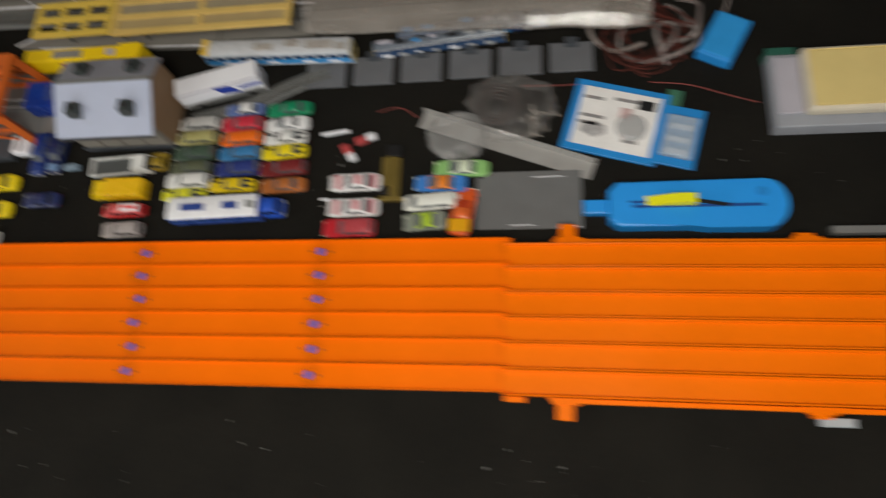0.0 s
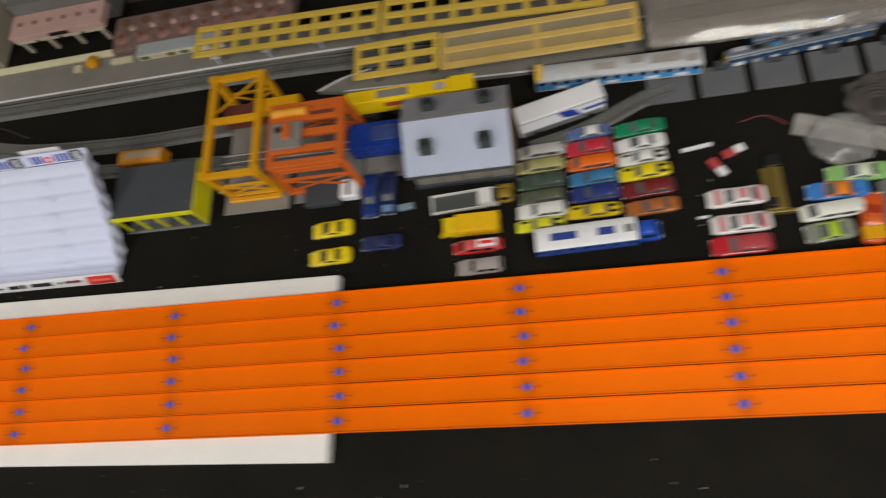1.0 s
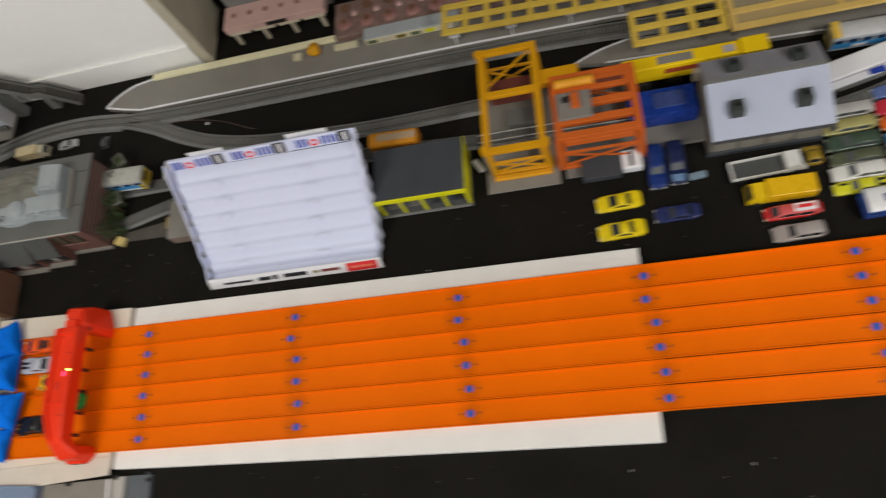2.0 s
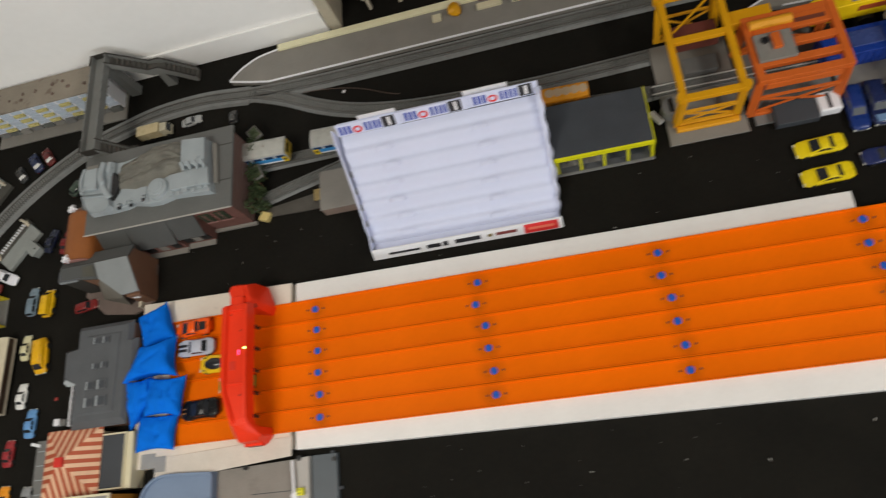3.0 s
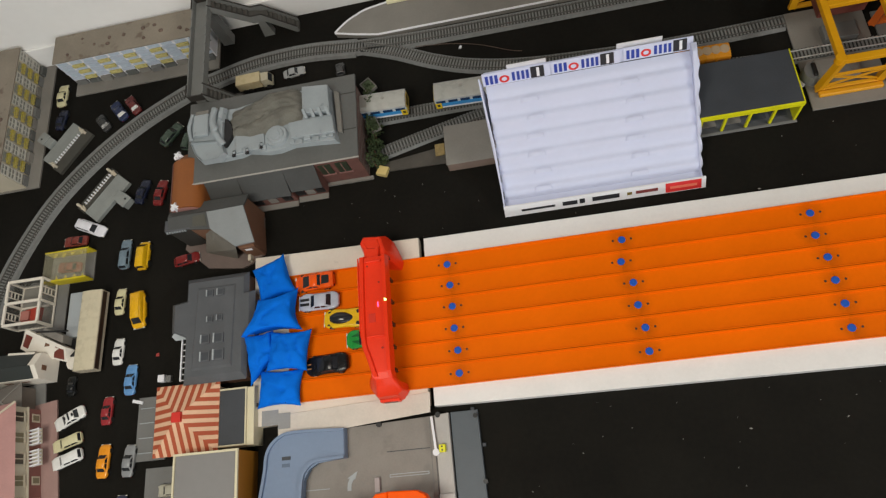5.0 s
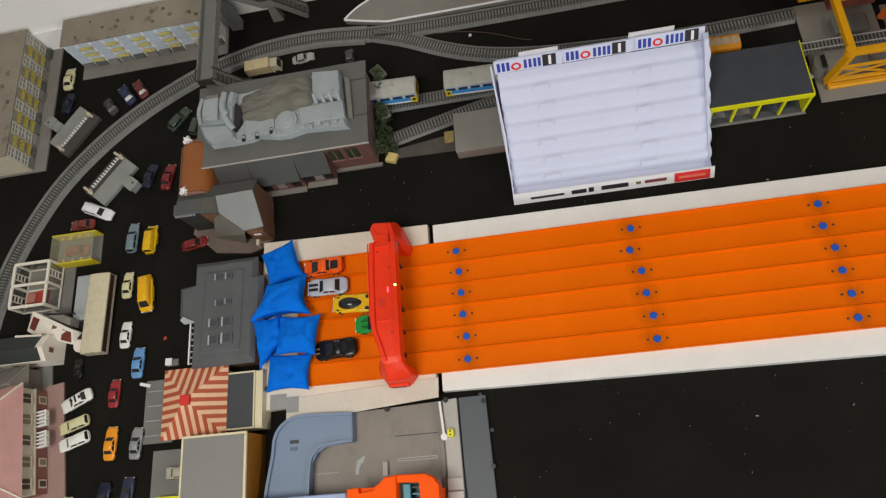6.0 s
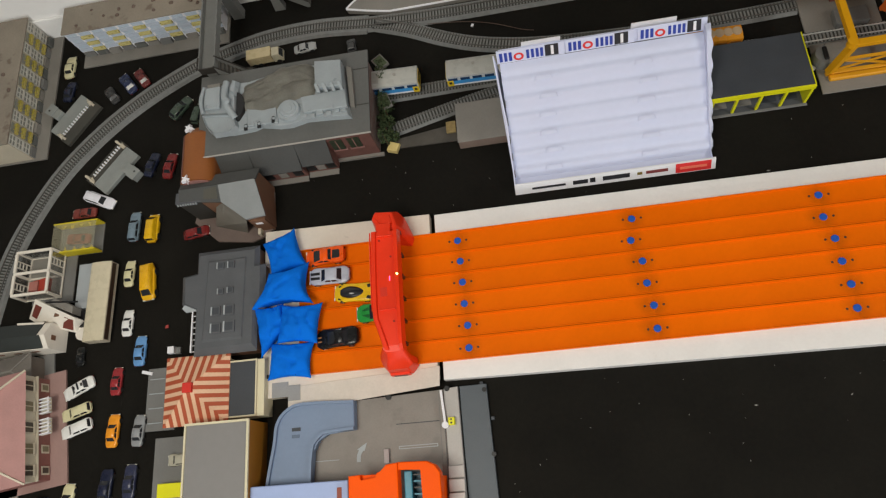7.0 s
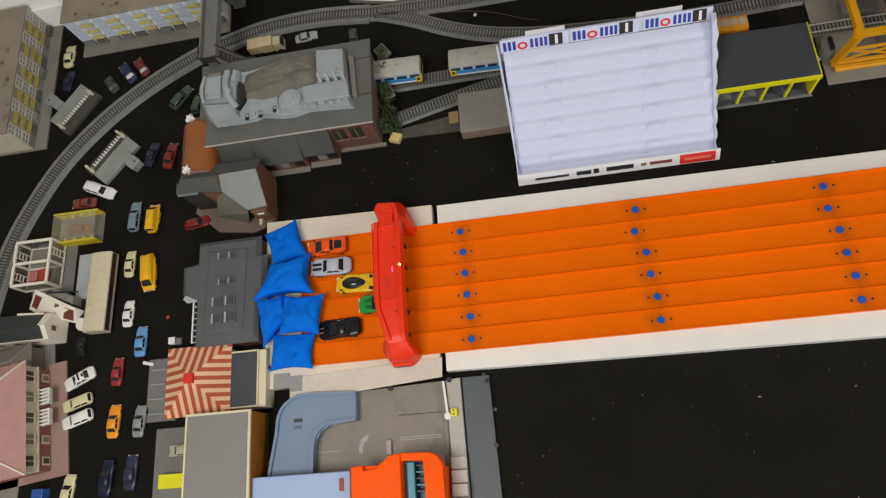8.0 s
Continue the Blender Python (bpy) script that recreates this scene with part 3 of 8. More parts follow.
# ---- platforms ----
plat = thing("platform", "long grey station platform with pale edging", "platform", -2.197, 0.687, 0)
o = [(0, 0.008), (0.003, 0.002), (0.05, -0.010), (0.10, -0.0215), (0.9, -0.024), (1.2, -0.03), (1.78, -0.072), (1.78, 0.02), (1.2, 0.05), (0.13, 0.064), (0.076, 0.055), (0.050, 0.044), (0.032, 0.034), (0.012, 0.018)]
part("deck", prism(BM(), o, 0, 0.011, bev=0.001), TAUPE2, plat)
part("edging", ribbon(BM(), smooth_path([(0.001, 0.006, 0), (0.012, 0.0175, 0), (0.032, 0.0335, 0), (0.050, 0.0435, 0), (0.076, 0.0545, 0), (0.128, 0.0632, 0)], 5), 0.0020, 0.0112, 0.0128), WHITEP, plat, "worn white platform edge")
part("edging", ribbon(BM(), [Vector((x, y, 0)) for x, y in ((0.001, 0.005), (0.05, -0.009), (0.10, -0.0205), (0.9, -0.023), (1.2, -0.029), (1.78, -0.071))], 0.0022, 0.0112, 0.013), WHITEP, plat, "worn white platform edge")
part("back_rail", box(BM(), 0.125, 0.74, 0.056, 0.072, 0.011, 0.018, 0.001), mat("pale_straw_strip", (0.78, 0.74, 0.50), 0.6, var=0.08), plat, "cream strip along the platform's back")
plat2 = thing("platform", "short grey platform with rounded white-edged tip", "platform", -1.085, 0.562, 0)
o = [(0, 0), (0.05, 0.022), (0.11, 0.036), (0.45, 0.025), (0.45, -0.028), (0.06, -0.01)]
part("deck", prism(BM(), o, 0, 0.011, bev=0.001), TAUPE2, plat2)
part("edging", ribbon(BM(), smooth_path([(0.0, 0.0, 0), (0.05, 0.0215, 0), (0.11, 0.0355, 0)], 6), 0.0016, 0.0112, 0.013), WHITEP, plat2)
part("edging", ribbon(BM(), [Vector((0.06, -0.0095, 0)), Vector((0.45, -0.0275, 0))], 0.0016, 0.0112, 0.013), WHITEP, plat2)

tagged(part("ballast_strip", box(BM(), -0.634, -0.436, 0.548, 0.580, 0.0, 0.008, 0.001), TAUPE2), "brown-grey strip of platform under the girders", "platform strip")

# ---- footbridge ----
fb = thing("footbridge", "grey plastic footbridge with stairs over the railway", "footbridge", -2.46, 0.63, 0)
bm = BM()
box(bm, -0.016, 0.016, -0.125, 0.125, 0.116, 0.121)
part("deck", bm, BRIDGE, fb)
for sx in (-0.017, 0.017):
    bm = BM()
    box(bm, sx - 0.0012, sx + 0.0012, -0.125, 0.125, 0.116, 0.134)
    for k in range(11):
        y = -0.12 + 0.024 * k
        box(bm, sx - 0.002, sx + 0.002, y - 0.001, y + 0.001, 0.112, 0.136)
    part("parapet", bm, BRIDGE, fb)
for y0, lab in ((0.112, "far"), (-0.112, "near")):
    xe = 0.175 if y0 > 0 else 0.110
    run = xe - 0.016
    marks = [(0.016, 0.118), (0.016 + run * 0.46, 0.060), (0.016 + run * 0.62, 0.060), (xe, 0.0)]
    saw = [(0.016, 0.110)]
    for (xa, za), (xb, zb) in (marks[0:2], marks[2:4]):
        for k in range(8):
            u0, u1 = k / 8, (k + 1) / 8
            saw += [(xa + (xb - xa) * u0 + 0.0002 * k, za + (zb - za) * u0 + 0.0004), (xa + (xb - xa) * u1, za + (zb - za) * u0)]
    saw += [(xe + 0.001, 0.0), (xe - 0.006, 0.0), (marks[2][0], 0.053), (marks[1][0], 0.053)]
    part("stair", loft(BM(), [[(a, y, c) for a, c in saw] for y in (y0 - 0.011, y0 + 0.011)]), TREAD, fb)
    for s in (-1, 1):
        yy = y0 + s * 0.013
        part("stair_rail", loft(BM(), [[(a, yy - 0.001, c - 0.006), (a, yy + 0.001, c - 0.006), (a, yy + 0.001, c + 0.016), (a, yy - 0.001, c + 0.016)] for a, c in marks]), BRIDGE, fb)
        for (xa, za), (xb, zb) in zip(marks, marks[1:]):
            part("hand_rail", beam(BM(), (xa, yy, za + 0.0175), (xb, yy, zb + 0.0175), 0.0022, 0.0022), RAILBLACK, fb)
    part("stair_prop", prism(BM(), [(0.016 + run * 0.46, y0 - 0.009), (0.016 + run * 0.62, y0 - 0.009), (0.016 + run * 0.62, y0 + 0.009), (0.016 + run * 0.46, y0 + 0.009)], 0, 0.0525, 0.6), BRIDGE, fb)
    for x0, x1 in ((-0.017, 0.017),):
        part("landing_rail", box(BM(), x0, x1, y0 + (0.0128 if y0 > 0 else -0.0145), y0 + (0.0145 if y0 > 0 else -0.0128), 0.116, 0.1345), RAILBLACK, fb)
    part("landing_rail", box(BM(), -0.0195, -0.0172, y0 - 0.014, y0 + 0.014, 0.1345, 0.1370), RAILBLACK, fb)
    part("pillar", prism(BM(), [(-0.013, y0 - 0.012), (0.013, y0 - 0.012), (0.013, y0 + 0.012), (-0.013, y0 + 0.012)], 0, 0.116, 0.8), BRIDGE, fb)
# ---- white tiered stand with sign boards ----
DOORBROWN = mat("dull_red_print", (0.20, 0.04, 0.04), 0.5)
stand = thing("tiered_stand", "white moulded tiered stand with printed sign boards", "display stand", -1.682, 0.2995, 0)
stand.scale = (1.0, 0.965, 0.955)
SKEW = 0.185


def lean(p):
    """The stand sags towards one end and leans back there."""
    k = p[0] / SKEW * min(1.0, max(0.0, (p[2] - 0.022) / 0.03))
    return Vector((p[0], p[1] + 0.010 * k * p[2] / 0.18, p[2] * (0.98 - 0.09 * k)))


W = 0.182
prof = [(-0.100, 0.006), (-0.082, 0.007)]
for k in range(30):
    s = k / 29 * 0.159
    prof.append((-0.080 + s, 0.010 + s * 0.905 + 0.0034 * math.sin(2 * math.pi * s / 0.0265 - 0.6)))
prof += [(0.088, 0.156), (0.094, 0.158)]
top_line = [(p.x, p.y) for p in smooth_path([(y, z, 0) for y, z in prof], 2)]
under = [(y + 0.004, z - 0.006) for y, z in top_line[::-1]]
part("tier_shell", loft(BM(), [[(x, y, z) for y, z in top_line + under] for x in (-W, W)]), STANDW, stand, smooth=55)
for k in range(5):
    s = 0.0265 * k + 0.004
    y, z = -0.080 + s, 0.010 + s * 0.905
    part("slot", prism(BM(), [(-W + 0.0002, y - 0.004), (-W + 0.0012, y - 0.004), (-W + 0.0012, y + 0.007), (-W + 0.0002, y + 0.007)], z + 0.001, z + 0.013), GREY, stand)
for s in (-1, 1):
    rise = [(-0.100, 0.022), (-0.072, 0.036), (-0.055, 0.056), (-0.032, 0.070), (0.000, 0.100), (0.026, 0.122), (0.050, 0.144), (0.075, 0.168), (0.098, 0.181)]
    low = [(y + 0.004, max(0.001, z - 0.045)) for y, z in prof[::-4]]
    if s < 0:
        part("side_wall", loft(BM(), [[(s * (W + x + 0.10 * max(0.0, z - 0.10)), y, z) for y, z in rise + low] for x in (0.0002, 0.0026)]), STANDW, stand)
    else:
        # this side bulges at each tier
        rings = []
        for q in range(49):
            y = -0.100 + 0.196 * q / 48
            d = min(0.159, max(0.0, y + 0.080))
            zt = 0.018 + d * 0.93 + 0.014 * min(1.0, max(0.0, (y + 0.02) / 0.10))
            out = 0.0026 * math.sin(2 * math.pi * d / 0.0265 - 0.9) + 0.006 * math.sin(math.pi * d / 0.159)
            zl = max(0.001, zt - 0.050)
            flare = 0.008 * max(0.0, (y - 0.01) / 0.085)
            rings.append([(W + 0.0002, y, zl), (W + 0.0002, y, zt - 0.002), (W + 0.0014 + flare, y, zt), (W + 0.0036 + flare + out * 0.6, y, zt - 0.003), (W + 0.0040 + out, y, (zt + zl) / 2), (W + 0.0034 + out * 0.7, y, zl)])
        part("side_wall", loft(BM(), rings), STANDW, stand, smooth=50)
    for xx in (s * 0.12,):
        part("prop", box(BM(), xx - 0.004, xx + 0.004, 0.085, 0.093, 0.0, 0.150), STANDW, stand)
tab0 = None
for k in range(6):
    for xx in (-0.105, 0.075):
        s = 0.0265 * k + 0.0085
        y, z = -0.080 + s, 0.010 + s * 0.905 + 0.0034 * math.sin(2 * math.pi * s / 0.0265 - 0.6) + 0.0034
        if tab0 is None:
            bm = loft(BM(), [[(-0.017, -0.005, -0.0045), (0.017, -0.005, -0.0045), (0.015, 0.004, 0.0005), (-0.015, 0.004, 0.0005)], [(-0.014, -0.0035, -0.0012), (0.014, -0.0035, -0.0012), (0.012, 0.003, 0.0022), (-0.012, 0.003, 0.0022)]])
            bmesh.ops.bevel(bm, geom=list(bm.edges), offset=0.0008, segments=2, affect="EDGES")
            tab0 = part("grip", bm, STANDW, stand, smooth=40, loc=(xx, y, z))
        else:
            same(tab0, (xx + 0.004 * math.sin(k * 2), y, z))
LIPB, LIPT = (-0.1130, 0.0005), (-0.1010, 0.0215)
lip = part("front_sign", loft(BM(), [[(x, LIPB[0], LIPB[1]), (x, LIPB[0] + 0.003, LIPB[1]), (x, LIPT[0] + 0.003, LIPT[1]), (x, LIPT[0], LIPT[1])] for x in (-W - 0.003, W + 0.006)]), WHITEP, stand)


def lip_bar(name, x0, x1, u0, u1, material, proud=0.0):
    """A flat printed mark on the leaning face of the front sign."""
    e = 0.0006 + proud

    def at(x, u, d):
        return (x, LIPB[0] + (LIPT[0] - LIPB[0]) * u - d * 0.87, LIPB[1] + (LIPT[1] - LIPB[1]) * u + d * 0.5)

    bm = loft(BM(), [[at(x, u0, e), at(x, u1, e), at(x, u1, -0.0005), at(x, u0, -0.0005)] for x in (x0, x1)])
    return part(name, bm, material, lip)


for x0, x1, u0, u1 in ((-0.152, -0.088, 0.36, 0.56), (-0.074, -0.046, 0.30, 0.68), (-0.042, -0.032, 0.30, 0.74), (-0.018, 0.032, 0.32, 0.72)):
    lip_bar("print_bar", x0, x1, u0, u1, LOGOBLACK)
lip_bar("print_dot", 0.046, 0.055, 0.40, 0.66, GOLD)
lip_bar("print_bar", 0.062, 0.102, 0.40, 0.68, DOORBROWN)
lip_bar("print_panel", 0.116, 0.180, 0.06, 0.94, LOGORED)
lip_bar("print_bar", 0.124, 0.172, 0.38, 0.62, PINKBAR, 0.0006)
for k, (x0, lift) in enumerate(((-0.186, 0.0), (-0.062, 0.001), (0.066, 0.003))):
    bdx = part("header_board", loft(BM(), [[(x, 0.0945, 0.158 + lift), (x, 0.0965, 0.158 + lift), (x, 0.1075, 0.181 + lift), (x, 0.1055, 0.182 + lift)] for x in (x0, x0 + 0.122)]), STANDW, stand)

    def mark(name, xa, xb, u0, u1, material, x0=x0, lift=lift, bdx=bdx, e=0.0008):
        def at(x, u, d):
            return (x0 + x, 0.0945 + 0.011 * u - d * 0.9, 0.158 + lift + 0.024 * u + d * 0.42)
        bm = loft(BM(), [[at(x, u0, 0), at(x, u1, 0), at(x, u1, e), at(x, u0, e)] for x in (xa, xb)])
        return part(name, bm, material, bdx)

    for xa in (0.005, 0.0135, 0.022):
        mark("logo_bar", xa, xa + 0.0056, 0.12, 0.80, LOGOBLUE)
    bm = BM()
    for q in range(14):
        a0, a1 = 2 * math.pi * q / 14, 2 * math.pi * (q + 1) / 14
        def ringpt(a, r, d):
            u = 0.38 + 0.30 * r * math.sin(a)
            return (x0 + 0.0395 + 0.0092 * r * math.cos(a), 0.0945 + 0.011 * u - d * 0.9, 0.158 + lift + 0.024 * u + d * 0.42)
        loft(bm, [[ringpt(a, 0.55, 0), ringpt(a, 1.0, 0), ringpt(a, 1.0, 0.0008), ringpt(a, 0.55, 0.0008)] for a in (a0, a1)])
    part("logo_ring", bm, LOGORED, bdx)
    for xa in (0.0535, 0.0620, 0.0705, 0.0785):
        mark("logo_bar", xa, xa + 0.0052, 0.12, 0.80, LOGOBLUE)
    mark("logo_block", 0.087, 0.111, 0.06, 0.94, LOGOBLACK)
    mark("logo_stroke", 0.0975, 0.1025, 0.15, 0.85, WHITEP, e=0.0014)
part("header_back", loft(BM(), [[(x, 0.0970, 0.156), (x, 0.0985, 0.156), (x, 0.1095, 0.181), (x, 0.1080, 0.181)] for x in (-W, W + 0.004)]), STANDW, stand)
part("spare_card", box(BM(), -0.14, -0.07, 0.1105, 0.1125, 0.160, 0.190), WHITEP, stand)
part("spare_card", box(BM(), 0.055, 0.135, 0.1115, 0.1135, 0.160, 0.192), WHITEP, stand)

for ob in stand.children_recursive:
    if ob.location.length > 0:
        ob.location = lean(ob.location)
    else:
        for v in ob.data.vertices:
            v.co = lean(v.co)

# ---- black-roofed shed with yellow posts ----
shed = thing("shed", "open shed with dark grey flat roof and yellow posts", "shed", -1.400, 0.360, 0)
part("roof", box(BM(), -0.0905, 0.0885, -0.0590, 0.0525, 0.058, 0.0625, 0.0008), DGREY, shed)
part("fascia", box(BM(), -0.0905, 0.0900, -0.0635, -0.0595, 0.053, 0.0630), NEON, shed)
part("end_wall", box(BM(), 0.0850, 0.0885, -0.0590, 0.052, 0.002, 0.0575), NEON, shed)
part("end_trim", box(BM(), 0.0888, 0.0906, -0.0590, 0.0525, 0.054, 0.0628), NEON, shed)
part("back_wall", box(BM(), -0.090, 0.0845, 0.048, 0.052, 0.0, 0.0575), GREY, shed)
post = part("post", box(BM(), -0.0022, 0.0022, -0.0022, 0.0022, 0.0, 0.0505), NEON, shed, loc=(-0.086, -0.0605, 0.002))
for xx in (-0.043, 0.0, 0.043, 0.0868):
    same(post, (xx, -0.0605, 0.002))
part("floor_strip", box(BM(), -0.092, 0.0905, -0.0660, 0.0525, 0.0, 0.002), SLATE, shed)
part("kerb", box(BM(), -0.092, 0.0905, -0.0685, -0.0630, 0.0021, 0.0042, 0.0006), mat("pale_kerb", (0.19, 0.19, 0.19), 0.7), shed)
for xx in (-0.065, -0.02, 0.025, 0.062):
    part("floor_mat", box(BM(), xx - 0.015, xx + 0.015, -0.050, -0.020, 0.0021, 0.0032), DGREY if xx > 0 else TAUPE2, shed)

# ---- slabs under the cranes ----
tagged(part("yard_slab", box(BM(), -1.277, -1.138, 0.310, 0.530, 0.0, 0.0036, 0.001), TAUPE2), "flat grey yard slab under the yellow crane", "slab")
tagged(part("yard_slab", box(BM(), -1.126, -0.985, 0.318, 0.500, 0.0, 0.0036, 0.001), GREY), "flat dark grey yard slab under the orange crane", "slab")
tagged(part("yard_slab", box(BM(), -0.980, -0.862, 0.352, 0.415, 0.0, 0.008, 0.001), TAUPE2), "flat grey yard slab beside the blue container", "slab")


def frame_crane(name, label, x0, x1, y0, y1, top, bar, material, rungs, z0=0.0036, inset=0.0, low=None):
    """A portal crane: four legs, top ring, cross bars and braced ends."""
    c = thing(name, label, "toy crane", (x0 + x1) / 2, (y0 + y1) / 2, z0)
    hx, hy, h = (x1 - x0) / 2, (y1 - y0) / 2, top - z0
    fy = hy - inset
    low = low or material
    for sx in (-1, 1):
        for sy in (-1, 1):
            part("leg", beam(BM(), (sx * (hx - 0.003), sy * (fy - 0.002), 0.006), (sx * (hx - bar / 2), sy * (hy - bar / 2), h - bar), bar, bar), material, c)
        part("top_beam", box(BM(), sx * hx - (bar if sx > 0 else 0), sx * hx + (0 if sx > 0 else bar), -hy, hy, h - bar, h, 0.001), material, c)
    for yy in [-hy, hy - bar] + [-hy + r * 2 * hy for r in rungs]:
        part("cross_beam", box(BM(), -hx + bar, hx - bar, yy, yy + bar, h - bar * 0.9, h - 0.0008, 0.0008), material, c)
    for sy in (-1, 1):
        part("foot_beam", box(BM(), -hx - 0.003, hx + 0.003, sy * fy - 0.004, sy * fy + 0.004, 0.0, 0.008, 0.001), low, c)
        part("brace", beam(BM(), (-hx + 0.004, sy * fy, 0.012), (hx - 0.004, sy * (fy + inset * 0.5), h * 0.5), 0.003, 0.003), low, c)
        part("brace", beam(BM(), (hx - 0.004, sy * fy, 0.012), (-hx + 0.004, sy * (fy + inset * 0.5), h * 0.5), 0.003, 0.003), low, c)
        part("tie_beam", box(BM(), -hx + 0.004, hx - 0.004, sy * (fy + inset * 0.5) - 0.002, sy * (fy + inset * 0.5) + 0.002, h * 0.5, h * 0.5 + 0.005), low, c)
    return c


yc = frame_crane("portal_crane", "yellow plastic portal crane with braced legs", -1.262, -1.151, 0.333, 0.556, 0.119, 0.0120, YELLOW, (0.52,), inset=0.016, low=YORANGE)
part("hoist_house", box(BM(), -0.042, 0.040, 0.022, 0.062, 0.058, 0.082, 0.001), mat("maroon_plastic", (0.13, 0.035, 0.025), 0.5), yc, "maroon hoist house")
for s in (1,):
    part("brace", beam(BM(), (-0.040 * s, 0.03, 0.1095), (0.040 * s, 0.095, 0.1095), 0.003, 0.003), YELLOW, yc)
for x, y in ((-0.053, 0.104), (0.053, -0.104), (-0.053, -0.104)):
    part("sheave", cyl(BM(), x, y, 0.105, 0.0085, 0.012, seg=14), YELLOW, yc)
part("jib", box(BM(), 0.048, 0.126, 0.022, 0.050, 0.086, 0.106, 0.001), YELLOW, yc)
oc = frame_crane("portal_crane", "orange plastic portal crane with ladder-like top", -1.134, -0.985, 0.340, 0.472, 0.114, 0.013, CRANEOR, (0.21, 0.46))
part("top_plate", box(BM(), -0.0610, 0.0610, 0.026, 0.0525, 0.101, 0.1105, 0.001), CRANEOR, oc)
part("top_print", box(BM(), 0.006, 0.054, 0.034, 0.042, 0.1103, 0.1110), mat("brown_print", (0.16, 0.04, 0.02), 0.6), oc)
part("front_plate", box(BM(), -0.060, 0.060, -0.0660, -0.0630, 0.080, 0.096, 0.001), CRANEOR, oc)
part("trolley", box(BM(), -0.066, -0.006, -0.032, 0.022, 0.1108, 0.117, 0.001), TAUPE2, oc, "grey hoist trolley")
part("hook_block", box(BM(), -0.040, -0.026, -0.014, 0.016, 0.1172, 0.124, 0.001), CRANEOR, oc)
part("pulley", cyl(BM(), -0.050, 0.006, 0.1172, 0.006, 0.004, seg=14), BLACK, oc)
part("winch", cyl(BM(), -0.066, 0.044, 0.1125, 0.009, 0.068, "x", 14), mat("amber_winch", (0.75, 0.33, 0.02), 0.45), oc)

# ---- yellow lattice girders ----
def girder(x0, x1, y0, y1, z, cols, material, label, rz=0.0):
    g = thing("lattice_girder", label, "girder", x0, (y0 + y1) / 2, 0, rz, group="mustard lattice girders")
    L, H = x1 - x0, (y1 - y0) / 2
    for yy in (-H, -0.006, H - 0.012):
        part("chord", box(BM(), 0, L, yy, yy + 0.012, z - 0.006, z, 0.0008), material, g)
    rung = None
    for k in range(cols + 1):
        xx = k * (L - 0.011) / cols
        for yy in (-H + 0.012, 0.006):
            if rung is None:
                rung = part("rung", box(BM(), 0, 0.011, 0, H - 0.018, z - 0.0055, z - 0.0005), material, g, loc=(xx, yy, 0))
            else:
                same(rung, (xx, yy, 0))
    for xx in (0.02, L - 0.03):
        part("trestle", box(BM(), xx, xx + 0.005, 0.004, 0.009, 0.0112, z - 0.006), GREY, g)
    return g


girder(-1.334, -0.93, 0.637, 0.712, 0.088, 9, YGIRDER, "mustard yellow lattice girder standing behind the platform", -2.2)
girder(-0.925, -0.50, 0.622, 0.697, 0.088, 9, YGIRDER, "mustard yellow lattice girder continuing the viaduct", -3.0)
girder(-0.977, -0.812, 0.519, 0.597, 0.092, 3, YGIRDER, "mustard yellow lattice girder with open squares")
gb = girder(-0.808, -0.452, 0.513, 0.592, 0.092, 2, mat("pale_mustard_plastic", (0.64, 0.44, 0.13), 0.5), "pale mustard girder with beige infill panels")
part("infill", box(BM(), 0.0112, 0.345, -0.0272, -0.0063, 0.083, 0.089), mat("beige_infill", (0.40, 0.30, 0.14), 0.5), gb)
part("infill", box(BM(), 0.0112, 0.345, 0.0063, 0.0272, 0.083, 0.089), mat("beige_infill_dark", (0.30, 0.25, 0.16), 0.5), gb)

# ---- clear plastic sheet over track pieces ----
bm = BM()
n, m = 48, 24
rows = []
for i in range(n + 1):
    row = []
    for j in range(m + 1):
        x = -0.44 + 0.62 * i / n
        y = 0.518 + 0.107 * j / m - 0.03 * i / n + 0.004 * noise.noise((x * 12, 0.5, 0)) * (1 - j / m)
        roll = min(1.0, j / m / 0.42)
        z = 0.050 + 0.022 * math.sin(roll * math.pi / 2) + (0.009 * noise.noise((x * 9, y * 14, 0.3)) + 0.004 * noise.noise((x * 30, y * 30, 2.3))) * (0.35 + 0.65 * max(0.0, j / m - 0.42) / 0.58)
        row.append(bm.verts.new((x, y, z)))
    rows.append(row)
for i in range(n):
    for j in range(m):
        bm.faces.new((rows[i][j], rows[i + 1][j], rows[i + 1][j + 1], rows[i][j + 1]))
bmesh.ops.solidify(bm, geom=list(bm.faces), thickness=0.0006)
tagged(part("plastic_sheet", bm, CLEARP, smooth=True), "crumpled clear plastic sheet over the trams and track", "plastic sheet")
for k in range(3):
    tagged(part("tray", box(BM(), -0.43, 0.10, 0.548 + 0.027 * k, 0.570 + 0.027 * k, 0.0, 0.048, 0.002), TAUPE2), "long grey plastic tray under the clear sheet", "tray")

